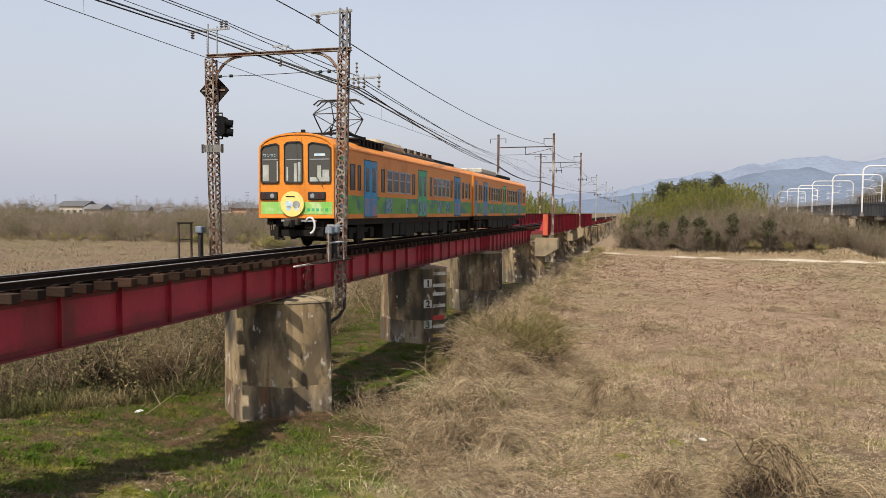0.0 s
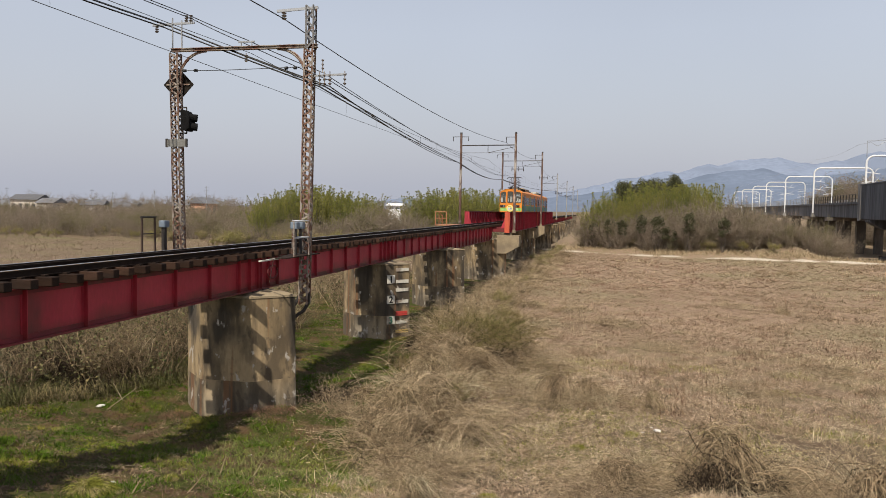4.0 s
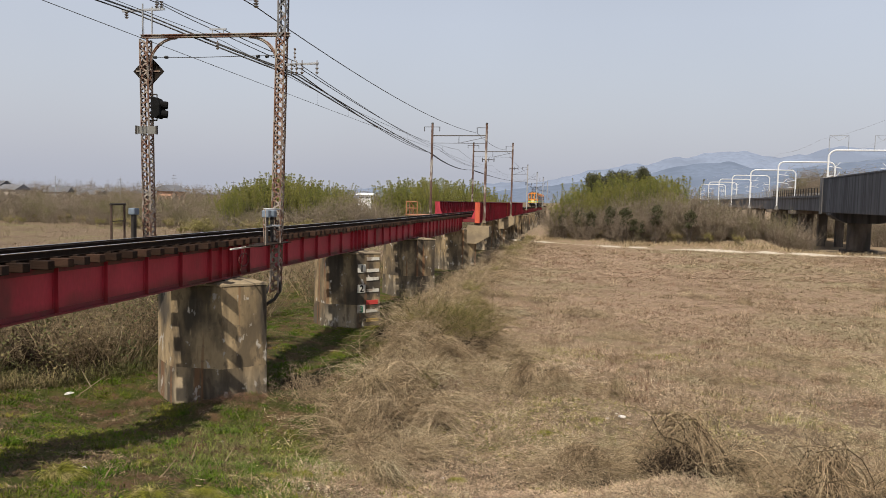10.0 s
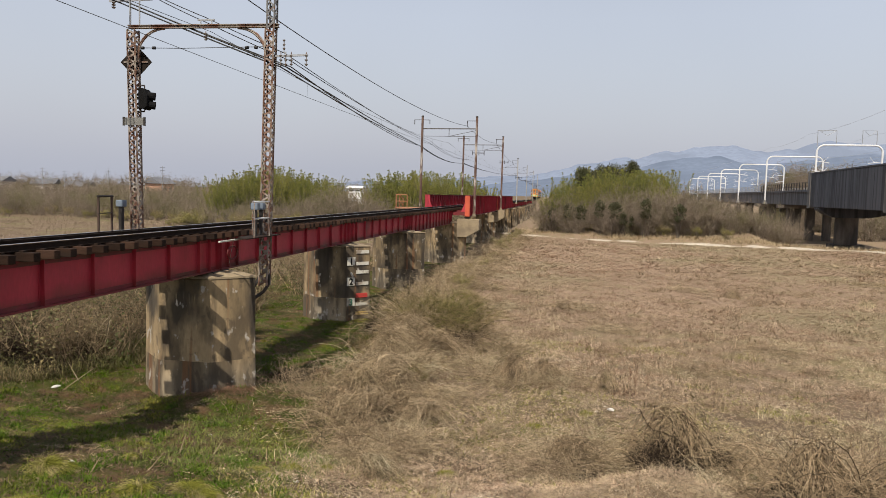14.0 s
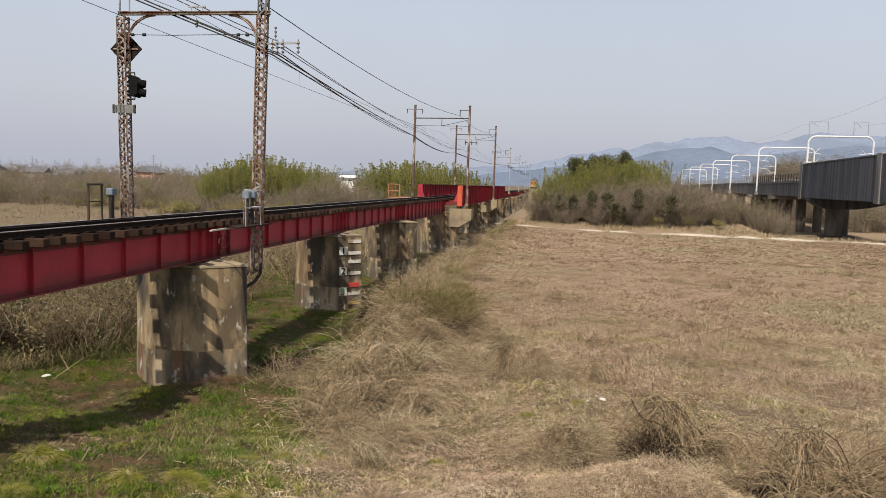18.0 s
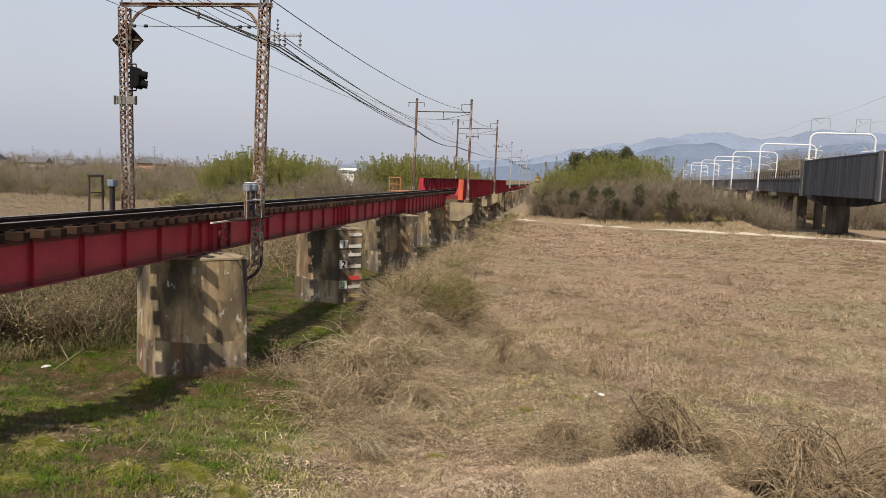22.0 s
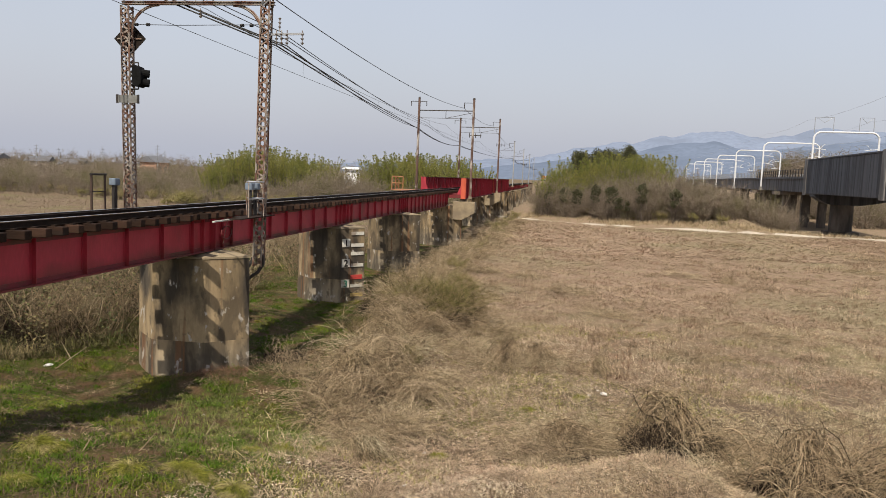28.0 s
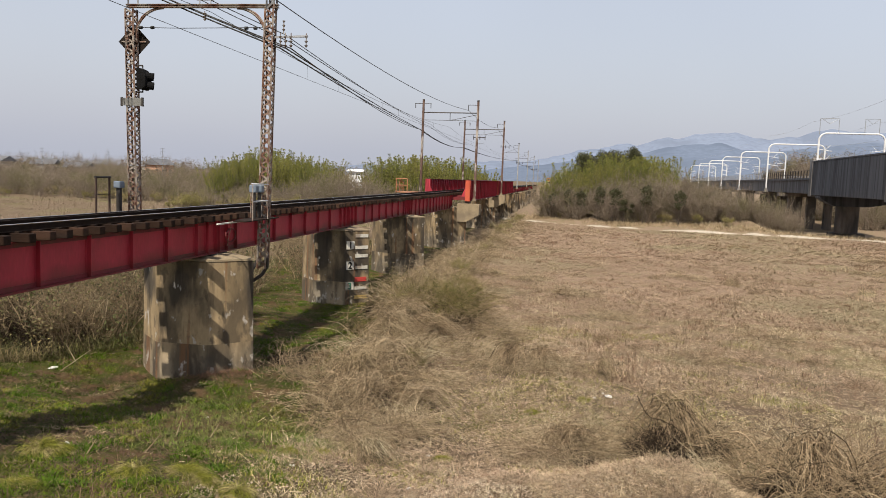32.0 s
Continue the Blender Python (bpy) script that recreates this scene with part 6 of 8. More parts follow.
spots = [  # x, y, scale across, scale up
    (4.9, 24.0, 1.2, 0.9), (5.3, 22.6, 1.2, 1.0), (5.1, 20.9, 1.1, 0.8), (5.9, 21.4, 1.2, 0.8), (5.0, 26.0, 1.2, 1.0), (5.7, 25.0, 1.3, 0.9), (6.3, 23.2, 1.3, 0.7), (4.9, 28.0, 1.1, 0.9), (5.7, 27.3, 1.3, 0.8), (4.7, 30.0, 1.1, 0.9), (5.5, 29.3, 1.3, 0.7), (5.0, 31.8, 1.3, 0.9), (6.2, 19.2, 1.1, 0.6), (6.8, 17.4, 1.0, 0.45), (7.1, 25.0, 1.3, 0.5),
    (4.6, 33.2, 1.2, 1.1), (5.4, 32.2, 1.2, 0.5), (7.2, 33.4, 1.1, 0.5), (4.3, 35.4, 1.2, 1.2), (3.6, 38.5, 1.4, 1.2), (4.8, 40.5, 1.6, 1.0), (3.8, 44.0, 1.5, 1.1),
    (13.3, 19.9, 0.8, 0.6), (18.1, 19.6, 1.2, 0.8), (17.1, 20.6, 1.2, 0.6), (12.0, 19.9, 1.1, 0.6), (12.5, 21.0, 1.0, 0.5), (11.2, 18.9, 1.0, 0.45), (19.1, 17.8, 1.3, 0.8), (18.7, 16.2, 1.2, 0.7), (14.9, 17.6, 0.9, 0.5), (11.4, 20.6, 1.0, 0.45),
    (9.6, 27.6, 1.2, 0.5), (10.6, 28.4, 1.2, 0.6), (11.5, 27.8, 1.1, 0.4), (7.4, 22.4, 1.3, 0.5), (7.0, 20.0, 1.1, 0.5), (7.9, 29.5, 1.3, 0.5), (8.6, 32.5, 1.4, 0.6), (6.4, 30.4, 1.3, 0.6),
    (23.1, 55.2, 0.5, 1.3), (30.4, 87.4, 1.2, 0.9), (20.5, 58.5, 1.6, 0.5), (16.8, 31.5, 1.2, 0.4), (20.6, 36.0, 1.3, 0.4), (13.8, 40.0, 1.4, 0.45), (12.0, 47.0, 1.6, 0.5), (9.2, 52.0, 1.6, 0.6), (7.2, 46.0, 1.6, 0.6), (6.0, 54.0, 1.6, 0.7), (40.0, 76.0, 1.6, 0.8), (36.0, 66.0, 1.5, 0.6)]
for i, (x, y, a, c) in enumerate(spots):
    if x < 7.5 and y < 33 and i % 2:
        lay("vine_tent", pale_tents[i % 3], x, y, a * 0.95, c * 1.25, i * 1.9, "peaked tangle of pale dry stalks hanging to the ground", "dry vines", "stalk tangles")
        continue
    if x > 7.5 or y > 33 or c < 0.8:
        lay("dry_bush", tang[i % 4], x, y, a * 0.85, c * (0.8 if x < 7.5 and y < 33 else 0.75), i * 1.9, "heap of tangled dry grey-brown vines on the meadow", "dry bush", "vine heaps")
    if c > 0.75 and y < 45:
        lay("vine_spray", airy[i % 2], x, y, a * 0.9, c * (1.2 if x < 7.5 else 1.15), i * 2.3, "loose arching sprays of dry vine over a heap", "dry vines", "vine sprays")
    if y < 48:
        lay("cane_tangle", arches[i % 4], x + 0.3 * math.sin(i * 2.7), y + 0.3 * math.cos(i * 1.9), a * 1.05, max(0.55, c) * 1.15, i * 2.9, "thicket of long dry canes that arch to the ground", "dry canes", "arching canes")
# the large tangles of the foreground, peaked over dark hollows
for i, (x, y, a, c) in enumerate(((14.0, 20.0, 1.0, 1.5), (14.9, 20.6, 1.1, 1.3), (15.5, 20.0, 0.8, 0.9), (16.2, 17.4, 1.1, 1.5), (17.1, 17.8, 1.2, 1.45), (17.6, 16.9, 1.0, 1.2), (16.6, 16.6, 0.9, 1.1), (11.4, 19.6, 0.8, 0.8), (12.3, 19.9, 0.8, 0.75), (18.4, 18.6, 1.2, 1.0), (5.6, 19.6, 1.0, 1.0), (5.1, 21.6, 1.1, 1.25), (5.7, 22.9, 1.2, 1.2), (4.7, 23.6, 1.1, 1.1))):
    lay("cane_tangle", browns[i % 3], x, y, a, c, i * 1.7, "tall tangle of dry canes over a dark hollow", "dry canes", "arching canes")
for i, (x, y, a, c) in enumerate(((5.4, 32.8, 1.3, 1.2), (6.5, 33.2, 1.3, 1.35), (5.8, 34.2, 1.5, 1.5), (4.5, 34.6, 1.2, 1.2), (7.0, 34.4, 1.2, 1.2))):
    lay("olive_cane_bush", olive_arch[i % 2], x, y, a, c, i * 1.3, "rank bush of olive-green arching canes", "bush", "olive canes")
for i, (x, y, a, c) in enumerate(((14.2, 20.3, 1.2, 1.5), (16.8, 17.6, 1.2, 1.35), (11.7, 19.8, 0.9, 0.75), (5.2, 23.2, 1.2, 0.95), (4.9, 25.3, 1.2, 0.9), (5.0, 21.4, 1.1, 0.8), (4.8, 28.2, 1.2, 0.85), (4.7, 30.6, 1.2, 0.8), (5.9, 24.2, 1.1, 1.0), (18.4, 17.0, 1.2, 0.9), (9.7, 27.8, 1.0, 0.8), (10.7, 28.2, 0.9, 0.7), (6.2, 30.6, 1.1, 0.9), (12.9, 27.4, 0.6, 0.7), (4.2, 35.6, 1.2, 1.2), (19.3, 19.0, 1.2, 0.9))):
    lay("vine_tent", tents[i % 3], x, y, a, c, i * 1.1, "peaked tangle of long dry stalks hanging to the ground", "dry vines", "stalk tangles")
for i, (x, y, a, c) in enumerate(((5.0, 31.6, 1.3, 1.4), (6.0, 31.9, 1.3, 1.2), (7.0, 32.4, 1.2, 1.1), (4.4, 33.0, 1.2, 1.7), (3.9, 32.0, 1.0, 1.3), (7.7, 33.6, 1.2, 0.9), (3.4, 35.0, 1.1, 1.4), (3.2, 39.5, 1.4, 1.4), (3.9, 42.0, 1.5, 1.3), (3.0, 45.0, 1.5, 1.5), (3.8, 48.0, 1.6, 1.5), (3.0, 51.0, 1.6, 1.6), (3.9, 54.0, 1.7, 1.5), (3.2, 58.0, 1.7, 1.6), (4.0, 61.0, 1.7, 1.4), (3.3, 65.0, 1.8, 1.6), (4.1, 69.0, 1.8, 1.4), (4.3, 75.0, 1.9, 1.3), (3.6, 80.0, 2.0, 1.5), (4.3, 86.0, 2.0, 1.3), (3.7, 92.0, 2.1, 1.5), (4.4, 98.0, 2.2, 1.4), (3.8, 105.0, 2.2, 1.5), (4.4, 112.0, 2.3, 1.5))):
    lay("cane_tangle", (browns[i % 3], arches[i % 4])[i % 2], x, y, a, c, i * 2.3, "dry canes tangled along the foot of the bridge", "dry canes", "arching canes")
    if y > 37:
        lay("dry_bush", tang[i % 4], x - 0.2, y + 1.2, a * 0.9, c * 0.8, i * 1.1, "heap of tangled dry grey-brown vines beside the piers", "dry bush", "vine heaps")
rg = np.random.default_rng(208)
n = 15000
y = 17.4 + 8.5 * rg.random(n)
x = -2.9 - np.maximum(0, 23.5 - y) * 0.75 - rg.random(n) ** 1.5 * 4.5
ok = rg.random(n) < 0.2 + 0.8 * np.clip(np.sin(x * 2.1 + 1.5 * np.sin(y * 1.3)) * np.sin(y * 1.9 + np.sin(x)) + 0.4, 0, 1)
x, y = x[ok], y[ok]
V, F = blades(len(x), x, y, gz(x, y) - 0.02, rg.uniform(0.25, 0.95, len(x)), rg.uniform(0.008, 0.02, len(x)), 0.6, rg)
RANKWEED = surf("dark_olive_weeds", (0.060, 0.072, 0.017), (0.105, 0.10, 0.0306), 0.9, 0.9, 0, 0, (0.19, 0.15, 0.07225), 0.35, 0.8, island=0.6)
solid("rank_weeds", tri_mesh("rank_weeds", V, F), RANKWEED, "rank olive weeds at the edge of the thicket", "weeds", kind="stuff")
# tussocks over the meadow
tuss = [tri_mesh("tussock", *heap_mesh(500 + i, 420, 0.011, 0.9, 0.12, 1.1)) for i in range(2)]
for me in tuss:
    me.materials.append(STRAW)
rt = random.Random(8)
tn = 0
while tn < 210:
    y = 13 + 52 * rt.random() ** 1.4
    x = 5.2 + 0.3 * max(0, 20 - y) + (11 + 0.6 * y - 5.2) * rt.random()
    s = rt.uniform(0.2, 0.5) * (1 + 0.004 * y)
    lay("tussock", tuss[tn % 2], x, y, s, s * rt.uniform(0.5, 1.0), rt.uniform(0, 6.28), "low tussock of dry grass on the meadow", "tussock", "tussocks")
    tn += 1
# reddish stalks at the foot of the near pier
redm = tri_mesh("red_stalks", *heap_mesh(310, 500, 0.006, 0.7))
redm.materials.append(REDTWIG)
for i, (x, y, a, c) in enumerate(((1.3, 21.3, 0.55, 0.4), (1.9, 21.7, 0.4, 0.35), (-1.5, 21.4, 0.5, 0.3))):
    lay("dead_weeds", redm, x, y, a, c, i * 2.0, "reddish-brown dead weeds at the foot of the pier", "weeds", "dead weeds")
# olive bush beside the second pier
rg = np.random.default_rng(320)
m = 6500
a = rg.random(m) * 6.28
q = rg.random(m) ** 0.5
V, F = blades(m, q * 1.9 * np.cos(a), q * 1.3 * np.sin(a), 0.9 * (1 - q ** 2) * rg.random(m), rg.uniform(0.4, 1.3, m) * (1.1 - 0.4 * q), rg.uniform(0.006, 0.013, m), 0.62, rg)
solid("olive_bush", tri_mesh("olive_bush", V, F), OLIVESTEM, "rank olive-green bush of upright stems", "bush", pose(5.7, 34.2, float(gz(5.7, 34.2)) - 0.05), "olive bushes")
for x, y, s in ((4.9, 33.6, 0.7), (3.6, 30.8, 0.5), (6.0, 26.4, 0.45), (4.9, 38.2, 0.8), (5.6, 45.0, 0.8)):
    ob = new("olive_bush", bpy.data.meshes["olive_bush"])
    ob.matrix_basis = Matrix.LocRotScale((x, y, float(gz(x, y)) - 0.03), Euler((0, 0, x * 7)), (s, s, s))
    tagged(ob, "rank olive-green bush of upright stems", "bush", "olive bushes")
# bare pale branches beside the near pier
dm = tri_mesh("dead_branches", *shrub_mesh(330, 1.5, 1.0, 9, 34, 0.011, 0.9, 3))
dm.materials.append(VINEGREY)
for i, (x, y, s) in enumerate(((2.5, 22.8, 1.0), (3.0, 22.7, 1.1), (3.5, 22.3, 1.1), (3.2, 23.4, 1.2), (3.9, 22.9, 1.2), (3.4, 23.6, 0.8), (2.7, 24.8, 0.75), (4.0, 25.6, 0.9), (4.1, 28.4, 0.9), (4.4, 22.0, 0.8), (5.0, 23.6, 1.0), (5.3, 24.8, 1.0), (4.8, 26.8, 1.0), (5.2, 29.4, 1.0), (4.6, 31.4, 1.1), (5.6, 33.0, 1.1), (6.6, 33.6, 1.0), (5.9, 22.0, 0.9), (4.9, 33.8, 1.3), (13.6, 20.2, 0.8), (15.6, 19.4, 0.9), (17.0, 18.4, 0.9), (11.9, 19.6, 0.7), (19.0, 20.0, 1.2), (19.6, 18.0, 1.2))):
    ob = new("dead_shrub", dm)
    ob.matrix_basis = Matrix.LocRotScale((x, y, float(gz(x, y)) - 0.02), Euler((0.25, 0.3, i * 1.7)), (s, s, s))
    tagged(ob, "small dead shrub of bleached grey branches", "shrub", "dead shrubs")


# ---- grass, straw and litter ----
def flakes(n, x, y, z, length, width, rg, prop=0.28):
    """Stiff straws that lie about on the ground, some propped up."""
    a = rg.random(n) * 2 * np.pi
    up = np.abs(rg.normal(0, prop, n))
    d = np.stack([np.cos(a) * np.cos(up), np.sin(a) * np.cos(up), np.sin(up)], 1) * (length * 0.5)[:, None]
    s = np.stack([-np.sin(a), np.cos(a), rg.normal(0, 0.5, n)], 1) * (width * 0.5)[:, None]
    p = np.stack([x, y, z + 0.015 + 0.5 * length * np.sin(up) + rg.random(n) * 0.03], 1)
    V = np.stack([p - d - s, p - d + s, p + d + s * 0.6, p + d - s * 0.6], 1).reshape(-1, 3)
    return V, np.arange(4 * n).reshape(-1, 4)


def patch(x, y, s, seed):
    """Smooth random field in 0..1 for clumping."""
    r = np.random.default_rng(seed)
    v = np.zeros_like(x)
    for i in range(7):
        t = r.random() * 6.28
        v += np.sin((x * np.cos(t) + y * np.sin(t)) * s * (0.6 + 0.35 * i) + r.random() * 6.28)
    return 1 / (1 + np.exp(-v * 1.1))


def straw(name, label, n, xr, yr, length, width, tilt, material, seed, keep, category="dry grass"):
    rg = np.random.default_rng(seed)
    y = yr[0] + (yr[1] - yr[0]) * rg.random(n) ** 1.25
    f = rg.random(n)
    x = (xr[0] + (xr[1] - xr[0]) * f) if not callable(xr) else xr(y, f)
    ok = rg.random(n) < keep(x, y)
    x, y = x[ok], y[ok]
    m = len(x)
    if tilt < 0.15:
        V, F = flakes(m, x, y, gz(x, y), rg.uniform(*length, m), rg.uniform(*width, m), rg, 0.28 if yr[0] < 40 else 0.10)
    else:
        V, F = blades(m, x, y, gz(x, y) - 0.01, rg.uniform(*length, m), rg.uniform(*width, m), tilt, rg)
    solid(name, tri_mesh(name, V, F), material, label, category, kind="stuff")


def dry_side(x, y):
    return 1 / (1 + np.exp(-(x - 4.1 - 0.33 * np.clip(20 - y, 0, 12) - 1.3 * (patch(x, y, 0.8, 5) - 0.5)) / 0.35))


def view_x(y, f):
    """Across the width that can be seen at that distance."""
    return (11.2 - 0.60 * y) * (1 - f) + (11.2 + 0.62 * y) * f


straw("dry_grass", "flattened dry straw covering the meadow", 330000, view_x, (9.5, 46), (0.12, 0.34), (0.004, 0.011), 0.10, STRAW, 11, lambda x, y: dry_side(x, y) * (0.12 + 0.88 * patch(x, y, 0.7, 1) * (0.25 + 0.75 * patch(x, y, 2.6, 41))))
straw("chopped_straw", "broken bits of straw and stalk on the meadow", 360000, view_x, (9.5, 42), (0.04, 0.12), (0.006, 0.016), 0.11, STRAW, 21, lambda x, y: dry_side(x, y) * (0.15 + 0.85 * patch(x, y, 0.9, 22) * (0.25 + 0.75 * patch(x, y, 3.1, 42))))
straw("standing_dry_grass", "sparse standing stalks of dead grass", 130000, view_x, (9.5, 60), (0.2, 0.55), (0.005, 0.012), 0.6, VINE, 12, lambda x, y: dry_side(x, y) * patch(x, y, 0.9, 2) ** 2)
straw("mid_dry_grass", "matted dry straw over the wide meadow", 330000, lambda y, f: 3.5 + (11.2 + 0.62 * y - 3.5) * f, (40, 76), (0.12, 0.32), (0.009, 0.022), 0.13, STRAWFAR, 13, lambda x, y: 0.45 + 0.55 * patch(x, y, 0.25, 3))
straw("far_dry_grass", "matted dry straw on the meadow's far side", 200000, lambda y, f: 3.5 + (11.2 + 0.62 * y - 3.5) * f, (72, 132), (0.2, 0.5), (0.018, 0.045), 0.13, STRAWFAR, 23, lambda x, y: (0.45 + 0.55 * patch(x, y, 0.25, 3)) * (np.abs(y - (131 - 0.62 * x)) > 1.4))
straw("pale_reeds", "pale dead reeds along the far bank", 150000, lambda y, f: 2 + 60 * f, (98, 140), (0.35, 0.9), (0.03, 0.06), 0.6, STRAWPALE, 14, lambda x, y: np.exp(-((y - (136.0 - 0.62 * x)) / 2.8) ** 2) * (0.3 + 0.7 * patch(x, y, 0.3, 9)), "reeds")
straw("left_field_grass", "pale dry grass of the field beyond the bridge", 110000, lambda y, f: -4 - (1.25 * y) * f, (60, 150), (0.25, 0.7), (0.02, 0.05), 0.3, FIELDSTRAW, 15, lambda x, y: 0.35 + 0.65 * patch(x, y, 0.2, 4))
straw("green_grass", "fresh green grass in the shade of the bridge", 520000, (-12.0, 8.5), (9.0, 50), (0.04, 0.15), (0.007, 0.018), 0.5, GRASS, 16, lambda x, y: (1 - dry_side(x, y)) * (0.06 + 0.94 * patch(x, y, 1.0, 6) ** 1.9), "grass")
# a lighter copy of GRASS, with sunlight put into its colour
PIERGRASS = surf("grass_painted_sunlit", (0.085, 0.125, 0.014), (0.13, 0.15, 0.022), 0.7, 0.75, 0, 0, (0.17, 0.17, 0.05), 0.3, 0.8, island=0.5)
STUBBLE = surf("brown_stubble", (0.14, 0.092, 0.055), (0.085, 0.056, 0.034), 0.6, 0.95, 0, 0, (0.22, 0.17, 0.10), 0.2, 1.0, island=0.5)
straw("brown_stubble", "brown dead stubble under the bridge", 110000, (-13.0, 8.5), (9.0, 50), (0.10, 0.35), (0.006, 0.013), 0.25, STUBBLE, 17, lambda x, y: (1 - dry_side(x, y)) * (0.3 + 0.7 * patch(x, y, 1.3, 7)))
straw("green_weeds", "sparse green weeds in the dry meadow", 90000, (4, 20), (13, 36), (0.06, 0.2), (0.008, 0.018), 0.5, TUFT, 18, lambda x, y: np.clip(patch(x, y, 0.9, 8) - 0.55, 0, 1) * 2.2, "weeds")
DEADLITTER = surf("brown_dead_leaves", (0.115, 0.075, 0.040), (0.075, 0.049, 0.028), 0.8, 0.95, 0, 0, (0.24, 0.18, 0.11), 0.25, 1.5, island=0.6)
straw("brown_litter", "brown dead leaves and stalks under the bridge", 240000, (-12.0, 8.5), (9.0, 46), (0.03, 0.11), (0.007, 0.020), 0.11, DEADLITTER, 27, lambda x, y: (1 - dry_side(x, y)) * (0.25 + 0.75 * patch(x, y, 1.6, 28)), "leaf litter")
straw("pink_stalks", "short reddish dead stalks in the meadow", 80000, view_x, (12, 48), (0.08, 0.26), (0.006, 0.012), 0.5, REDTWIG, 29, lambda x, y: dry_side(x, y) * np.clip(patch(x, y, 0.55, 30) - 0.3, 0, 1) * 1.2)
straw("bank_grass", "dry grass and stubble on the bank underfoot", 90000, (-6, 30), (-14, 10), (0.08, 0.3), (0.006, 0.016), 0.35, STRAW, 51, lambda x, y: 0.35 + 0.65 * patch(x, y, 0.8, 52))
straw("weed_patch", "patches of low yellow-green weeds in the meadow", 150000, (6.5, 15), (16, 36), (0.03, 0.11), (0.010, 0.022), 0.35, TUFT, 33, lambda x, y: sum(np.exp(-((x - a) ** 2 + (y - b) ** 2) / c) for a, b, c in ((8.7, 24.6, 1.2), (10.3, 26.5, 1.6), (11.6, 25.0, 0.8), (8.1, 20.9, 0.8), (12.6, 23.4, 0.9), (9.4, 31.0, 2.0), (10.2, 22.4, 0.7), (7.6, 28.0, 1.2))) * (0.15 + 0.85 * patch(x, y, 2.5, 34) ** 1.5), "weeds")
straw("pier_grass", "bright grass before the foot of the near pier", 60000, (0.5, 7.0), (13.5, 21.5), (0.05, 0.20), (0.008, 0.020), 0.5, PIERGRASS, 37, lambda x, y: sum(np.exp(-((x - a) ** 2 + (y - b) ** 2) / c) for a, b, c in ((3.6, 17.6, 1.6), (4.8, 16.4, 1.4), (2.6, 19.0, 1.0), (5.2, 18.0, 1.2), (3.4, 15.6, 0.8), (4.4, 19.6, 0.9))) * (0.2 + 0.8 * patch(x, y, 2.2, 38)), "grass")
straw("green_verge", "greenish brush along the field beyond the bridge", 40000, lambda y, f: -6 - 40 * f, (108, 127), (0.5, 1.2), (0.05, 0.1), 0.5, BAMBOO, 19, lambda x, y: 0.15 + 0.6 * patch(x, y, 0.25, 10), "weeds")

rg = np.random.default_rng(63)
n = 30000
q, a = rg.random(n) ** 0.5 * 2.6, rg.random(n) * 6.28
x, y = 13.3 + q * np.cos(a), 16.0 + q * np.sin(a)
V, F = flakes(n, x, y, gz(x, y), rg.uniform(0.05, 0.22, n), rg.uniform(0.004, 0.010, n), rg, 0.22)
solid("mound_twigs", tri_mesh("mound_twigs", V, F), VINEGREY, "fine pale twigs heaped over a low mound", "dry twigs", kind="stuff")
sap = tri_mesh("sapling", *shrub_mesh(340, 1.9, 0.5, 3, 16, 0.010, 0.35, 2))
sap.materials.append(REDTWIG)
for i, (x, y, s) in enumerate(((18.0, 18.4, 0.95), (18.9, 19.3, 1.1), (19.5, 18.2, 1.0), (17.6, 21.0, 0.8))):
    ob = new("sapling", sap)
    ob.matrix_basis = Matrix.LocRotScale((x, y, float(gz(x, y)) - 0.02), Euler((0.1, 0.2, i * 2.2)), (s, s, s))
    tagged(ob, "thin bare sapling with a few reddish twigs", "sapling", "saplings")
for nm, lb, mt, sd, nc, zs in (("meadow_tufts", "scattered tufts of dead grass over the wide meadow", STRAW, 71, 1500, 0.45), ("russet_tufts", "scattered russet stalks over the wide meadow", REDTWIG, 73, 1100, 0.38), ("dull_tufts", "dull grey-brown tufts over the wide meadow", TWIG, 74, 800, 0.42)):
    rg = np.random.default_rng(sd)
    cy = 27 + 85 * rg.random(nc) ** 1.3
    cx = 5.0 + (11.2 + 0.6 * cy - 5.0) * rg.random(nc)
    ok = (rg.random(nc) < 0.15 + 0.85 * patch(cx, cy, 0.22, sd)) & (cy < 127 - 0.62 * cx)
    cx, cy = cx[ok], cy[ok]
    cs = rg.uniform(0.4, 1.3, len(cx)) * (1 + 0.006 * cy)
    i = np.repeat(np.arange(len(cx)), 34)
    x, y = cx[i] + rg.normal(0, 0.16, len(i)) * cs[i] * 1.5, cy[i] + rg.normal(0, 0.16, len(i)) * cs[i]
    V, F = blades(len(i), x, y, gz(x, y) - 0.01, rg.uniform(0.25, 1.0, len(i)) * zs * cs[i], rg.uniform(0.007, 0.014, len(i)) * (1 + 0.012 * y), 0.55, rg)
    solid(nm, tri_mesh(nm, V, F), mt, lb, "dry grass", kind="stuff")

rg = np.random.default_rng(65)
for cx, cy, rr, n in ((13.3, 16.0, 2.4, 14000), (10.4, 15.2, 2.0, 12000)):
    q, a = rg.random(n) ** 0.5 * rr, rg.random(n) * 6.28
    x, y = cx + q * np.cos(a), cy + q * np.sin(a)
    V, F = leaf_tris(np.stack([x, y, gz(x, y) + 0.035], 1), rg.uniform(0.010, 0.030, n), rg, 0.1, 1.4)
    solid("mound_litter", tri_mesh("mound_litter", V, F), LEAFLITTER, "pale dead leaf fragments on a low mound", "leaf litter", kind="stuff")
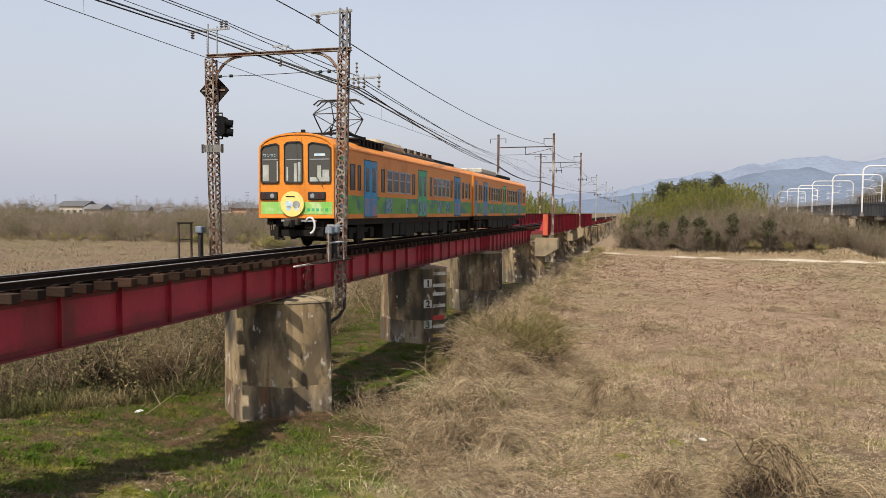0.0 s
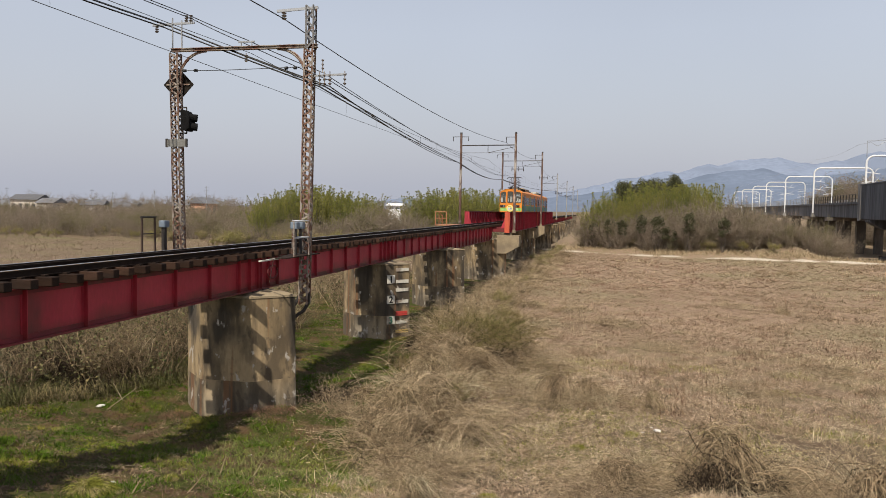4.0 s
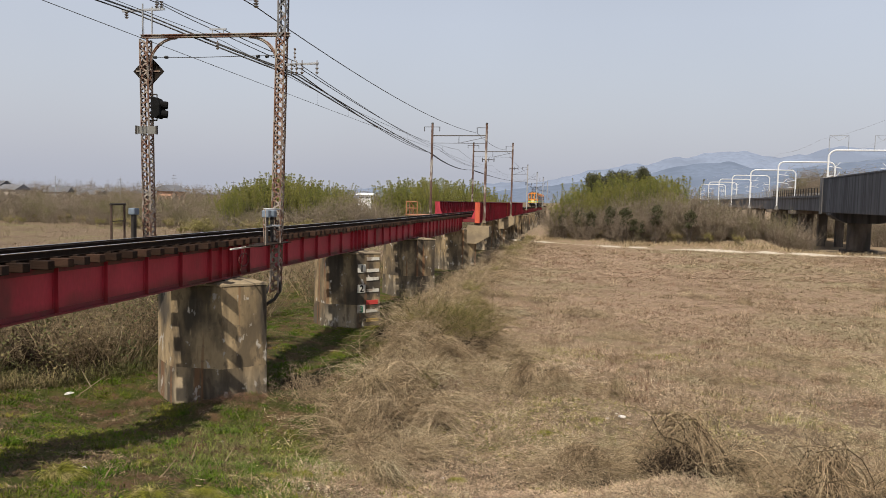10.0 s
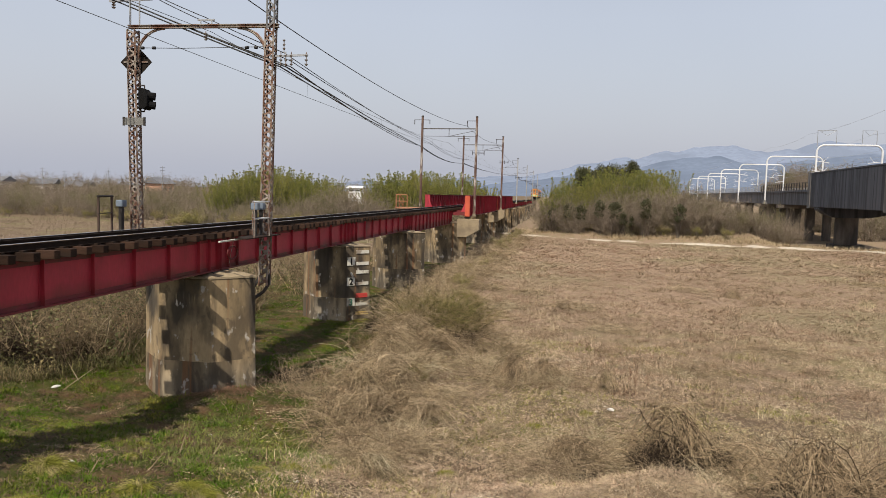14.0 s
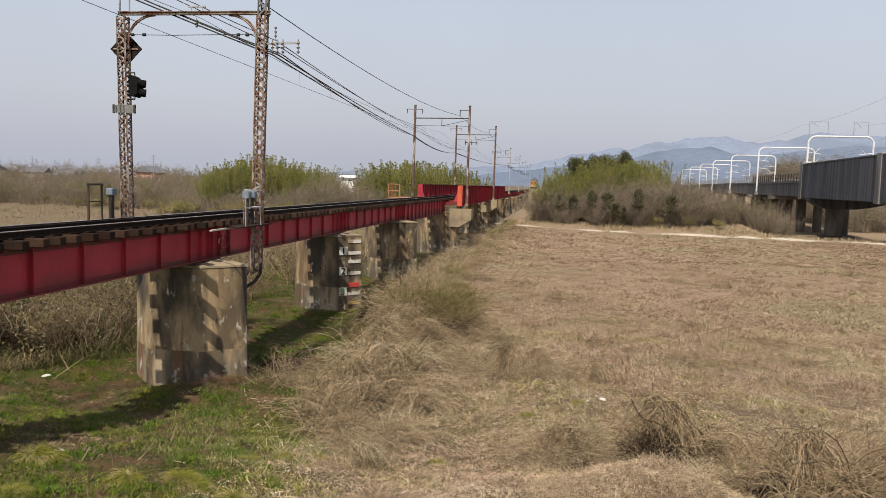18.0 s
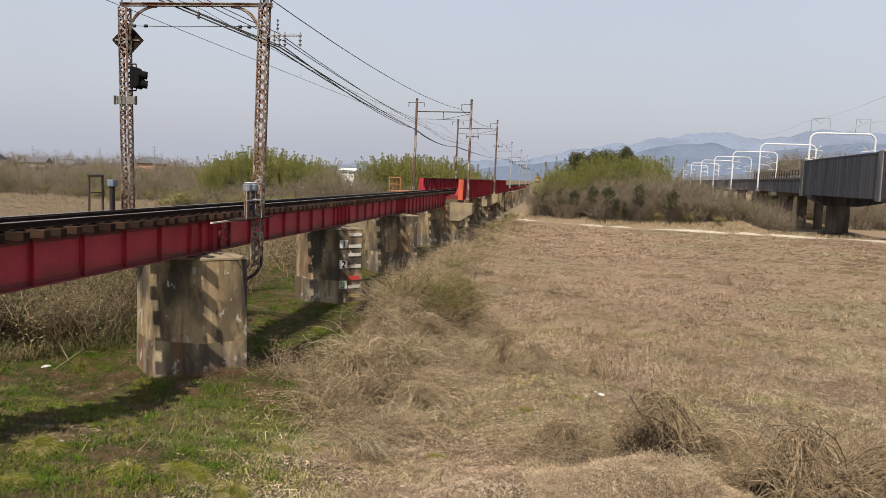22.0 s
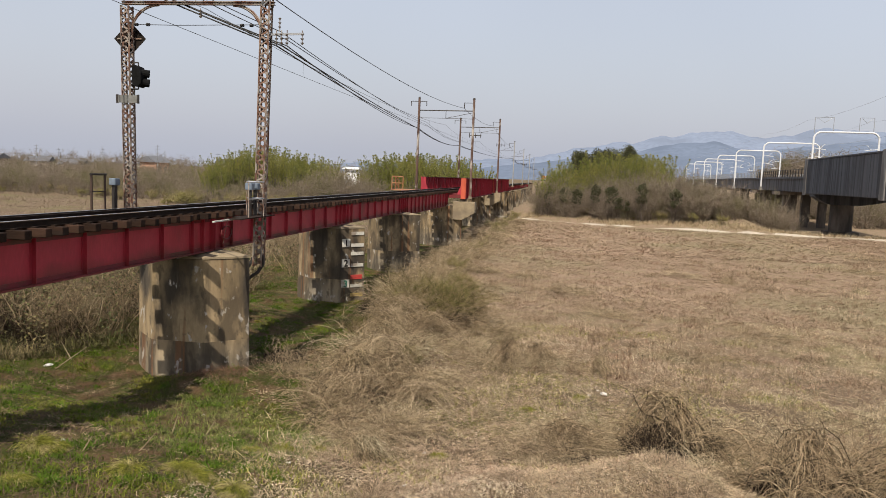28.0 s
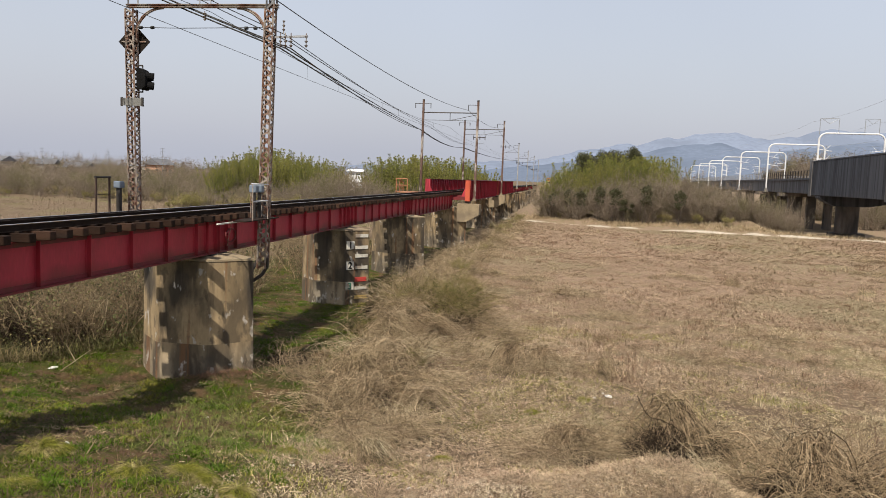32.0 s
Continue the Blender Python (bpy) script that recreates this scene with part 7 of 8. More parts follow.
# clumps of fresh herbs and moss in the green strip
rg = np.random.default_rng(61)
nc = 2600
cy = 9.5 + 34 * rg.random(nc) ** 1.3
cx = -10 + 18.5 * rg.random(nc)
ok = rg.random(nc) < (1 - dry_side(cx, cy)) * (0.15 + 0.85 * patch(cx, cy, 1.0, 6) ** 1.2)
cx, cy = cx[ok], cy[ok]
cs = rg.uniform(0.4, 1.5, len(cx))
i = rg.integers(0, len(cx), 150000)
x, y = cx[i] + rg.normal(0, 0.11, len(i)) * cs[i], cy[i] + rg.normal(0, 0.11, len(i)) * cs[i]
V, F = blades(len(i), x, y, gz(x, y), rg.uniform(0.05, 0.15, len(i)) * cs[i], rg.uniform(0.008, 0.02, len(i)), 0.55, rg)
solid("green_herbs", tri_mesh("green_herbs", V, F), HERB, "bright clumps of fresh herbs in the shade of the bridge", "weeds", kind="stuff")
rg = np.random.default_rng(31)
n = 165000
y = 10.5 + 26 * rg.random(n) ** 1.6
x = 5.2 + (13.8 + 0.3 * (y - 12)) * rg.random(n)
ok = rg.random(n) < 0.15 + 0.85 * patch(x, y, 0.8, 12) + np.exp(-((x - 14.3) ** 2 + (y - 15.4) ** 2) / 7)
x, y = x[ok], y[ok]
V, F = leaf_tris(np.stack([x, y, gz(x, y) + 0.03], 1), rg.uniform(0.013, 0.038, len(x)), rg, 0.0, 1.3)
solid("leaf_litter", tri_mesh("leaf_litter", V, F), LEAFLITTER, "scattered pale dead leaves on the meadow", "leaf litter", kind="stuff")

# tufts of long grass in the foreground: blades fall outwards over a dome
tufts = []
for i in range(3):
    r2 = np.random.default_rng(90 + i)
    m = 900
    a = r2.random(m) * 6.28
    q = r2.random(m) ** 0.6 * 0.42
    p = np.stack([q * np.cos(a), q * np.sin(a), 0.30 * (1 - (q / 0.5) ** 2)], 1)
    comb = np.array([0.55 * math.cos(i * 2), 0.55 * math.sin(i * 2), 0])
    d = np.stack([np.cos(a) * 0.6, np.sin(a) * 0.6, r2.uniform(0.05, 0.6, m)], 1) + comb + r2.normal(0, 0.25, (m, 3))
    P = grow(p, d, r2.uniform(0.05, 0.12, m), 7, 0.12, 0.42, r2)
    P[:, :, 2] = np.maximum(P[:, :, 2], 0)
    me = tri_mesh("grass_tuft", *strands(P, np.linspace(0.0055, 0.0018, 7)[None] * np.ones((m, 1)), 3, i))
    me.materials.append(TUFT)
    tufts.append(me)
for i, (x, y, s) in enumerate(((1.9, 12.9, 0.75), (4.0, 12.3, 0.62), (4.7, 12.9, 0.6), (5.1, 12.7, 0.5), (5.8, 12.6, 0.65), (4.9, 15.6, 0.4), (5.4, 16.2, 0.4), (2.5, 14.6, 0.3), (3.1, 10.7, 0.5), (2.0, 15.9, 0.3), (6.0, 16.9, 0.35), (8.6, 18.4, 0.4), (10.6, 23.0, 0.4), (12.2, 24.4, 0.4))):
    ob = new("grass_tuft", tufts[i % 3])
    ob.matrix_basis = Matrix.LocRotScale((x, y, float(gz(x, y)) - 0.03), Euler((0, 0, i * 2.1)), (s, s, s * 0.85))
    tagged(ob, "domed tuft of long yellow-green grass", "grass", "grass tufts")

# white litter
for i, (x, y, s) in enumerate(((12.97, 24.9, 0.13), (13.15, 24.4, 0.09), (12.5, 24.7, 0.07), (12.8, 25.3, 0.06), (-3.9, 21.0, 0.13), (2.5, 18.2, 0.07), (1.8, 13.7, 0.07), (5.9, 15.2, 0.06), (8.2, 18.6, 0.07), (24.5, 27.5, 0.2), (8.3, 15.6, 0.06))):
    bm = BM()
    bmesh.ops.create_icosphere(bm, subdivisions=2, radius=1.0)
    for v in bm.verts:
        f = 1 + 0.5 * noise.noise(v.co * 1.7 + Vector((i * 3.1, 0, 0)))
        v.co = Vector((v.co.x * f, v.co.y * f * 0.7, v.co.z * f * 0.28))
    solid("litter", bm, PLASTIC, "crumpled scrap of white plastic litter on the ground", "litter", Matrix.LocRotScale((x, y, float(gz(x, y)) + s * 0.15), Euler((0.1, 0.1, i)), (s, s, s)), "litter")
# dead sticks
for i, (x, y, l, t) in enumerate(((-3.6, 20.9, 1.1, 40), (3.2, 14.1, 0.5, 70), (2.9, 15.9, 0.6, 100), (-3.6, 21.7, 0.9, 150), (3.5, 16.3, 0.5, 80), (2.5, 13.3, 0.35, 90))):
    bm = BM()
    bar(bm, (0, 0, 0), (l * 0.8, 0, l * 0.55), 0.018, 6, 0.008)
    solid("stick", bm, VINE, "bleached dead stick leaning in the grass", "stick", pose(x, y, float(gz(x, y)) - 0.01, 0, 0, t), "sticks")


# ---- the train ----
TORANGE = surf("orange_train_paint", (0.70, 0.245, 0.036), (0.66, 0.228, 0.033), 0.8, 0.45, 0, 0.02, (0.55, 0.19, 0.03), 0.12, 0.8)
TGREEN = surf("leafy_green_wrap", (0.085, 0.26, 0.045), (0.16, 0.37, 0.07), 1.6, 0.42, 0, 0.0, (0.05, 0.17, 0.17), 0.35, 1.4)
TLIGHT = surf("pale_green_wrap", (0.20, 0.46, 0.10), (0.30, 0.54, 0.14), 2.4, 0.42, 0, 0.0, (0.46, 0.60, 0.30), 0.3, 2.0)
TBLUE = surf("blue_door_wrap", (0.014, 0.23, 0.47), (0.022, 0.27, 0.53), 2.0, 0.4, 0, 0.0, (0.30, 0.17, 0.22), 0.2, 1.5)
TDGREEN = surf("green_door_wrap", (0.04, 0.34, 0.15), (0.06, 0.40, 0.18), 2.0, 0.4, 0, 0.0, (0.20, 0.40, 0.12), 0.2, 1.5)
TROOF = surf("grey_brown_roof", (0.17, 0.13, 0.10), (0.22, 0.175, 0.14), 2.0, 0.85, 0, 0.1, (0.10, 0.08, 0.07), 0.3)
TUNDER = surf("underframe_grime", (0.009, 0.008, 0.007), (0.016, 0.013, 0.011), 3.0, 0.8, 0.1, 0.2)
TGLASS = glass_mat("tinted_glass", (0.075, 0.075, 0.07), 0.10)
TGLASS.node_tree.nodes["Principled BSDF"].inputs["Specular IOR Level"].default_value = 0.22
LAMPRED = glass_mat("dark_red_lens", (0.05, 0.01, 0.009), 0.1)
TMOTIF = surf("blue_grey_motif", (0.10, 0.22, 0.32), (0.22, 0.34, 0.42), 5.0, 0.5, 0, 0, (0.03, 0.06, 0.08), 0.3, 4.0)
TDARK = glass_mat("door_glass", (0.022, 0.026, 0.03), 0.15)
TPINK = surf("pink_flower_motif", (0.20, 0.20, 0.36), (0.34, 0.18, 0.24), 7.0, 0.5, 0, 0, (0.03, 0.25, 0.48), 0.4, 5.0)
TRUB = surf("black_rubber", (0.012, 0.012, 0.012), (0.018, 0.018, 0.018), 8.0, 0.6, 0, 0)
TYEL = surf("yellow_roundel", (0.74, 0.60, 0.17), (0.78, 0.66, 0.24), 3.0, 0.45, 0, 0)
TPALE = surf("pale_motif", (0.62, 0.70, 0.74), (0.36, 0.52, 0.66), 6.0, 0.5, 0, 0)
TCAB = surf("cab_view_paint", (0.42, 0.44, 0.42), (0.30, 0.32, 0.30), 3.0, 0.7, 0, 0)
TBEIGE = surf("beige_roof_hood", (0.40, 0.32, 0.21), (0.34, 0.27, 0.18), 1.2, 0.7, 0, 0.03, (0.25, 0.20, 0.14), 0.3, 0.9)
TCREAM = surf("cabin_panels", (0.45, 0.45, 0.40), (0.38, 0.38, 0.34), 2.0, 0.7, 0, 0)
for m_ in (TUNDER, TGREEN, TBLUE, TDGREEN, TORANGE):
    m_.node_tree.nodes["Principled BSDF"].inputs["Specular IOR Level"].default_value = 0.25
HOOD0, HOOD1, FIN1 = 5.6, 9.0, 14.0       # stations of the roof units
W2, FLOOR, EAVE, CROWN, CARL = 1.365, 1.0, 3.44, 3.84, 20.1
prof = [(-W2, FLOOR), (-W2, EAVE - 0.12)] + [(-W2 * math.cos(a) * (1 - 0.0 * a), EAVE - 0.12 + (CROWN - EAVE + 0.12) * math.sin(a)) for a in np.linspace(0.22, math.pi - 0.22, 11)] + [(W2, EAVE - 0.12), (W2, FLOOR)]


def disc(bm, x, z, r, y0, y1, n=24):
    a = [bm.verts.new((x + r * math.cos(2 * math.pi * k / n), y0, z + r * math.sin(2 * math.pi * k / n))) for k in range(n)]
    c = [bm.verts.new((v.co.x, y1, v.co.z)) for v in a]
    bm.faces.new(a)
    bm.faces.new(c[::-1])
    for k in range(n):
        bm.faces.new((a[k], a[(k + 1) % n], c[(k + 1) % n], c[k]))


def rim(bm, pts, w, y0, y1):
    """A frame that follows an outline in the xz plane, w wide inwards."""
    cx, cz = sum(p[0] for p in pts) / len(pts), sum(p[1] for p in pts) / len(pts)
    inn = []
    for x, z in pts:
        d = math.hypot(x - cx, z - cz)
        inn.append((x - (x - cx) / d * w * 1.25, z - (z - cz) / d * w * 1.25))
    n = len(pts)
    rows = [[bm.verts.new((x, y, z)) for x, z in o] for o, y in ((pts, y1), (pts, y0), (inn, y0), (inn, y1))]
    for r0, r1 in zip(rows, rows[1:]):
        for k in range(n):
            bm.faces.new((r0[k], r0[(k + 1) % n], r1[(k + 1) % n], r1[k]))
    return inn


def side_box(bm, s, y0, y1, z0, z1, a, c):
    xa, xb = sorted((s * (W2 + a), s * (W2 + c)))
    box(bm, xa, xb, y0, y1, z0, z1)


def side_window(car, s, y0, y1, z0, z1):
    bm = BM()
    side_box(bm, s, y0, y0 + 0.05, z0, z1, -0.01, 0.014)
    side_box(bm, s, y1 - 0.05, y1, z0, z1, -0.01, 0.014)
    side_box(bm, s, y0 + 0.05, y1 - 0.05, z0, z0 + 0.05, -0.01, 0.014)
    side_box(bm, s, y0 + 0.05, y1 - 0.05, z1 - 0.05, z1, -0.01, 0.014)
    if y1 - y0 > 0.5:
        side_box(bm, s, y0 + 0.05, y1 - 0.05, (z0 + z1) / 2 + 0.05, (z0 + z1) / 2 + 0.09, -0.01, 0.012)
    w = part("window", bm, GALV if y1 - y0 > 0.5 else TRUB, car)
    bm = BM()
    side_box(bm, s, y0 + 0.04, y1 - 0.04, z0 + 0.04, z1 - 0.04, -0.005, 0.005)
    part("pane", bm, TGLASS, w)


def side_door(car, s, y0, y1, paint):
    bm = BM()
    side_box(bm, s, y0 - 0.04, y1 + 0.04, 1.02, 3.12, -0.01, 0.002)
    d = part("door", bm, TRUB, car, "recessed dark doorway")
    mid = (y0 + y1) / 2
    for a, c in ((y0, mid - 0.012), (mid + 0.012, y1)) if y1 - y0 > 1 else ((y0, y1),):
        bm = BM()
        side_box(bm, s, a, c, 1.06, 3.08, -0.005, 0.008)
        part("door_leaf", bm, paint, d)
        bm = BM()
        side_box(bm, s, a + 0.16, c - 0.16, 1.95, 2.85, 0.0, 0.013)
        part("door_pane", bm, TDARK, d)
        bm = BM()
        side_box(bm, s, a + 0.06, c - 0.06, 1.12, 1.72, 0.0, 0.011)
        part("door_motif", bm, TPINK if paint is TBLUE else TMOTIF, d, "printed motif on the door")


def rail_car(y0, front):
    car = thing("railcar", "orange electric railcar with green wrapped skirt and blue and green doors", "train car", None, "cars of the train")
    bm = BM()
    rows = []
    ends = [(0.0, 0.985, -0.02), (0.10, 1.0, 0), (CARL, 1.0, 0)]
    for yy, k, dz in ends:
        rows.append([bm.verts.new((x * k, yy, (z + (dz if z > 2 else 0)))) for x, z in prof])
    n = len(prof)
    for r0, r1 in zip(rows, rows[1:]):
        for i in range(n):
            bm.faces.new((r0[i], r1[i], r1[(i + 1) % n], r0[(i + 1) % n]))
    bm.faces.new(rows[0])
    bm.faces.new(rows[-1][::-1])
    part("body", bm, TORANGE, car)
    bm = BM()
    rr = []
    for yy in (0.14, CARL - 0.02):
        rr.append([bm.verts.new((x * 0.96, yy, z + 0.018)) for x, z in prof[3:-3]])
    for i in range(len(rr[0]) - 1):
        bm.faces.new((rr[0][i], rr[0][i + 1], rr[1][i + 1], rr[1][i]))
    part("roof_cover", bm, TROOF, car, "matt grey-brown roof cover")
    for s in (-1, 1):
        bm = BM()
        side_box(bm, s, 0.12, CARL - 0.02, 1.16, 1.80, -0.01, 0.0022)
        part("green_skirt", bm, TGREEN, car, "green wrapped skirt with mottled leaves")
        bm = BM()
        side_box(bm, s, 0.10, CARL - 0.02, EAVE - 0.10, EAVE - 0.06, -0.02, 0.03)
        part("rain_gutter", bm, TORANGE, car)
        side_door(car, s, 0.30, 0.92, TDGREEN if front else TBLUE)
        side_window(car, s, 1.35, 1.80, 1.98, 2.88)
        side_window(car, s, 2.05, 2.35, 1.98, 2.88)
        doors = ((2.70, 4.02, TBLUE), (9.40, 10.75, TDGREEN), (16.0, 17.35, TBLUE))
        for a, c, paint in doors if front else ((2.70, 4.02, TBLUE), (9.40, 10.75, TDGREEN), (16.0, 17.35, TBLUE)):
            side_door(car, s, a, c, paint)
        for a, c in ((4.30, 9.10), (11.05, 15.75), (17.6, 19.9)):
            nn = 6 if c - a > 3 else 3
            wd = (c - a) / nn
            for i in range(nn):
                q = a + i * wd
                narrow = i in (0, nn - 1)
                side_window(car, s, q + (0.22 if narrow else 0.06), q + wd - (0.22 if narrow else 0.06), 1.98, 2.88)
        for (a, c), z in (((5.1, 5.8), 1.75), ((7.6, 7.9), 1.75), ((12.6, 13.2), 1.75), ((14.2, 14.8), 1.7)):
            bm = BM()
            side_box(bm, s, a, c, 1.2, z, 0.0, 0.004)
            part("motif", bm, TMOTIF, car, "pale blue printed motif")
        bm = BM()
        box(bm, s * 1.22 - 0.05, s * 1.22 + 0.05, 0.4, CARL - 0.3, 0.78, 1.02)
        part("sill_beam", bm, TUNDER, car)
    # underframe boxes and bogies
    rg = random.Random(7 if front else 9)
    yy = 5.2
    while yy < 14.6:
        ln = rg.uniform(0.7, 1.9)
        bm = BM()
        box(bm, -1.2, 1.2, yy, yy + ln, rg.uniform(0.16, 0.36), 0.98)
        part("equipment_box", bm, TUNDER, car, bevel=0.03)
        yy += ln + rg.uniform(0.04, 0.22)
    for yb in (3.1, 17.0):
        bm = BM()
        for s in (-1, 1):
            box(bm, s * 0.95 - 0.09, s * 0.95 + 0.09, yb - 1.45, yb + 1.45, 0.48, 0.68)
            box(bm, s * 0.95 - 0.12, s * 0.95 + 0.12, yb - 0.35, yb + 0.35, 0.25, 0.9)
        box(bm, -1.0, 1.0, yb - 0.3, yb + 0.3, 0.45, 0.75)
        box(bm, -0.45, 0.45, yb - 1.5, yb + 1.5, 0.2, 0.95)
        for s in (-1, 1):
            for dy in (-1.05, 1.05):
                box(bm, s * 1.0 - 0.13, s * 1.0 + 0.13, yb + dy - 0.2, yb + dy + 0.2, 0.28, 0.62)
                box(bm, s * 0.9 - 0.1, s * 0.9 + 0.1, yb + dy - 0.5, yb + dy - 0.42, 0.25, 0.9)
        bg_ = part("bogie", bm, TUNDER, car, bevel=0.02)
        for dy in (-1.05, 1.05):
            for s in (-1, 1):
                bm = BM()
                x = s * 0.56
                bar(bm, (x - 0.06, yb + dy, 0.43), (x + 0.06, yb + dy, 0.43), 0.43, 24)
                part("wheel", bm, TUNDER, bg_)
    # roof equipment
    if front:
        bm = BM()
        box(bm, -0.85, 0.85, HOOD0, HOOD1, 3.72, 4.14)
        part("air_conditioner", bm, TBEIGE, car, "beige rooftop air conditioner hood", bevel=0.14)
        bm = BM()
        box(bm, -0.8, 0.8, HOOD1 + 0.1, FIN1, 3.76, 3.92)
        fin = part("cooling_unit", bm, TROOF, car, "grey-brown finned rooftop unit", bevel=0.04)
        for k in range(9):
            yk = HOOD1 + 0.3 + k * (FIN1 - HOOD1 - 0.5) / 9
            bm = BM()
            box(bm, -0.82, 0.82, yk, yk + 0.14, 3.90, 4.06)
            part("fin", bm, TROOF if k % 2 else TUNDER, fin)
        for x in (-0.95, 0.95):
            bm = BM()
            box(bm, x - 0.22, x + 0.22, 2.6, 5.4, 3.84, 3.90)
            for k in range(7):
                box(bm, x - 0.2, x + 0.2, 2.7 + k * 0.4, 2.9 + k * 0.4, 3.60, 3.84)
            part("roof_walkway", bm, TUNDER, car)
        bm = BM()
        box(bm, -0.6, 0.6, 14.4, 18.9, 3.80, 3.95)
        part("resistor_cover", bm, TUNDER, car, bevel=0.03)
        pan = part("pantograph", BM(), DARKSTEEL, car, "raised dark diamond pantograph")
        pa = 3.6
        for s in (-1, 1):
            bm = BM()
            box(bm, s * 0.62 - 0.04, s * 0.62 + 0.04, pa - 1.0, pa + 1.0, 4.02, 4.10)
            box(bm, -0.7, 0.7, pa + s * 0.95 - 0.04, pa + s * 0.95 + 0.04, 4.02, 4.10)
            for e in (-0.8, 0.8):
                bar(bm, (s * 0.6, pa + e, 3.7), (s * 0.6, pa + e, 4.05), 0.06)
            part("base_frame", bm, TUNDER, pan)
            bm = BM()
            for x in (-0.5, 0.5):
                bar(bm, (x, pa + s * 0.35, 4.12), (x * 1.2, pa + s * 0.95, 4.78), 0.026)
                bar(bm, (x * 1.2, pa + s * 0.95, 4.78), (x * 0.75, pa + s * 0.12, 5.36), 0.02)
            bar(bm, (-0.6, pa + s * 0.95, 4.78), (0.6, pa + s * 0.95, 4.78), 0.02)
            bar(bm, (-0.6, pa + s * 0.95, 4.78), (0.38, pa + s * 0.12, 5.36), 0.016)
            bar(bm, (0.6, pa + s * 0.95, 4.78), (-0.38, pa + s * 0.12, 5.36), 0.016)
            bar(bm, (-0.5, pa + s * 0.35, 4.12), (0.6, pa + s * 0.95, 4.78), 0.016)
            bar(bm, (0.5, pa + s * 0.35, 4.12), (-0.6, pa + s * 0.95, 4.78), 0.016)
            bar(bm, (-0.45, pa + s * 0.35, 4.12), (-0.2, pa - s * 0.3, 4.35), 0.035)
            bar(bm, (0.45, pa + s * 0.35, 4.12), (0.2, pa - s * 0.3, 4.35), 0.035)
            part("arm", bm, DARKSTEEL, pan)
            bm = BM()
            chain(bm, [(-0.95, pa + s * 0.15, 5.22), (-0.75, pa + s * 0.15, 5.38), (0.75, pa + s * 0.15, 5.38), (0.95, pa + s * 0.15, 5.22)], 0.03)
            part("contact_strip", bm, DARKSTEEL, pan)
        bm = BM()
        box(bm, -0.06, 0.06, 0.5, 0.6, 3.84, 3.98)
        part("horn", bm, TUNDER, car)
    else:
        bm = BM()
        box(bm, -0.8, 0.8, 4.8, 9.8, 3.78, 4.14)
        part("air_conditioner", bm, TCREAM, car, "pale rooftop air conditioner", bevel=0.08)
        bm = BM()
        box(bm, -0.8, 0.8, 10.6, 15.6, 3.78, 3.98)
        part("resistor_cover", bm, TUNDER, car, bevel=0.03)
    if front:
        face(car)
    car.matrix_basis = pose(0, y0, 0)
    return car


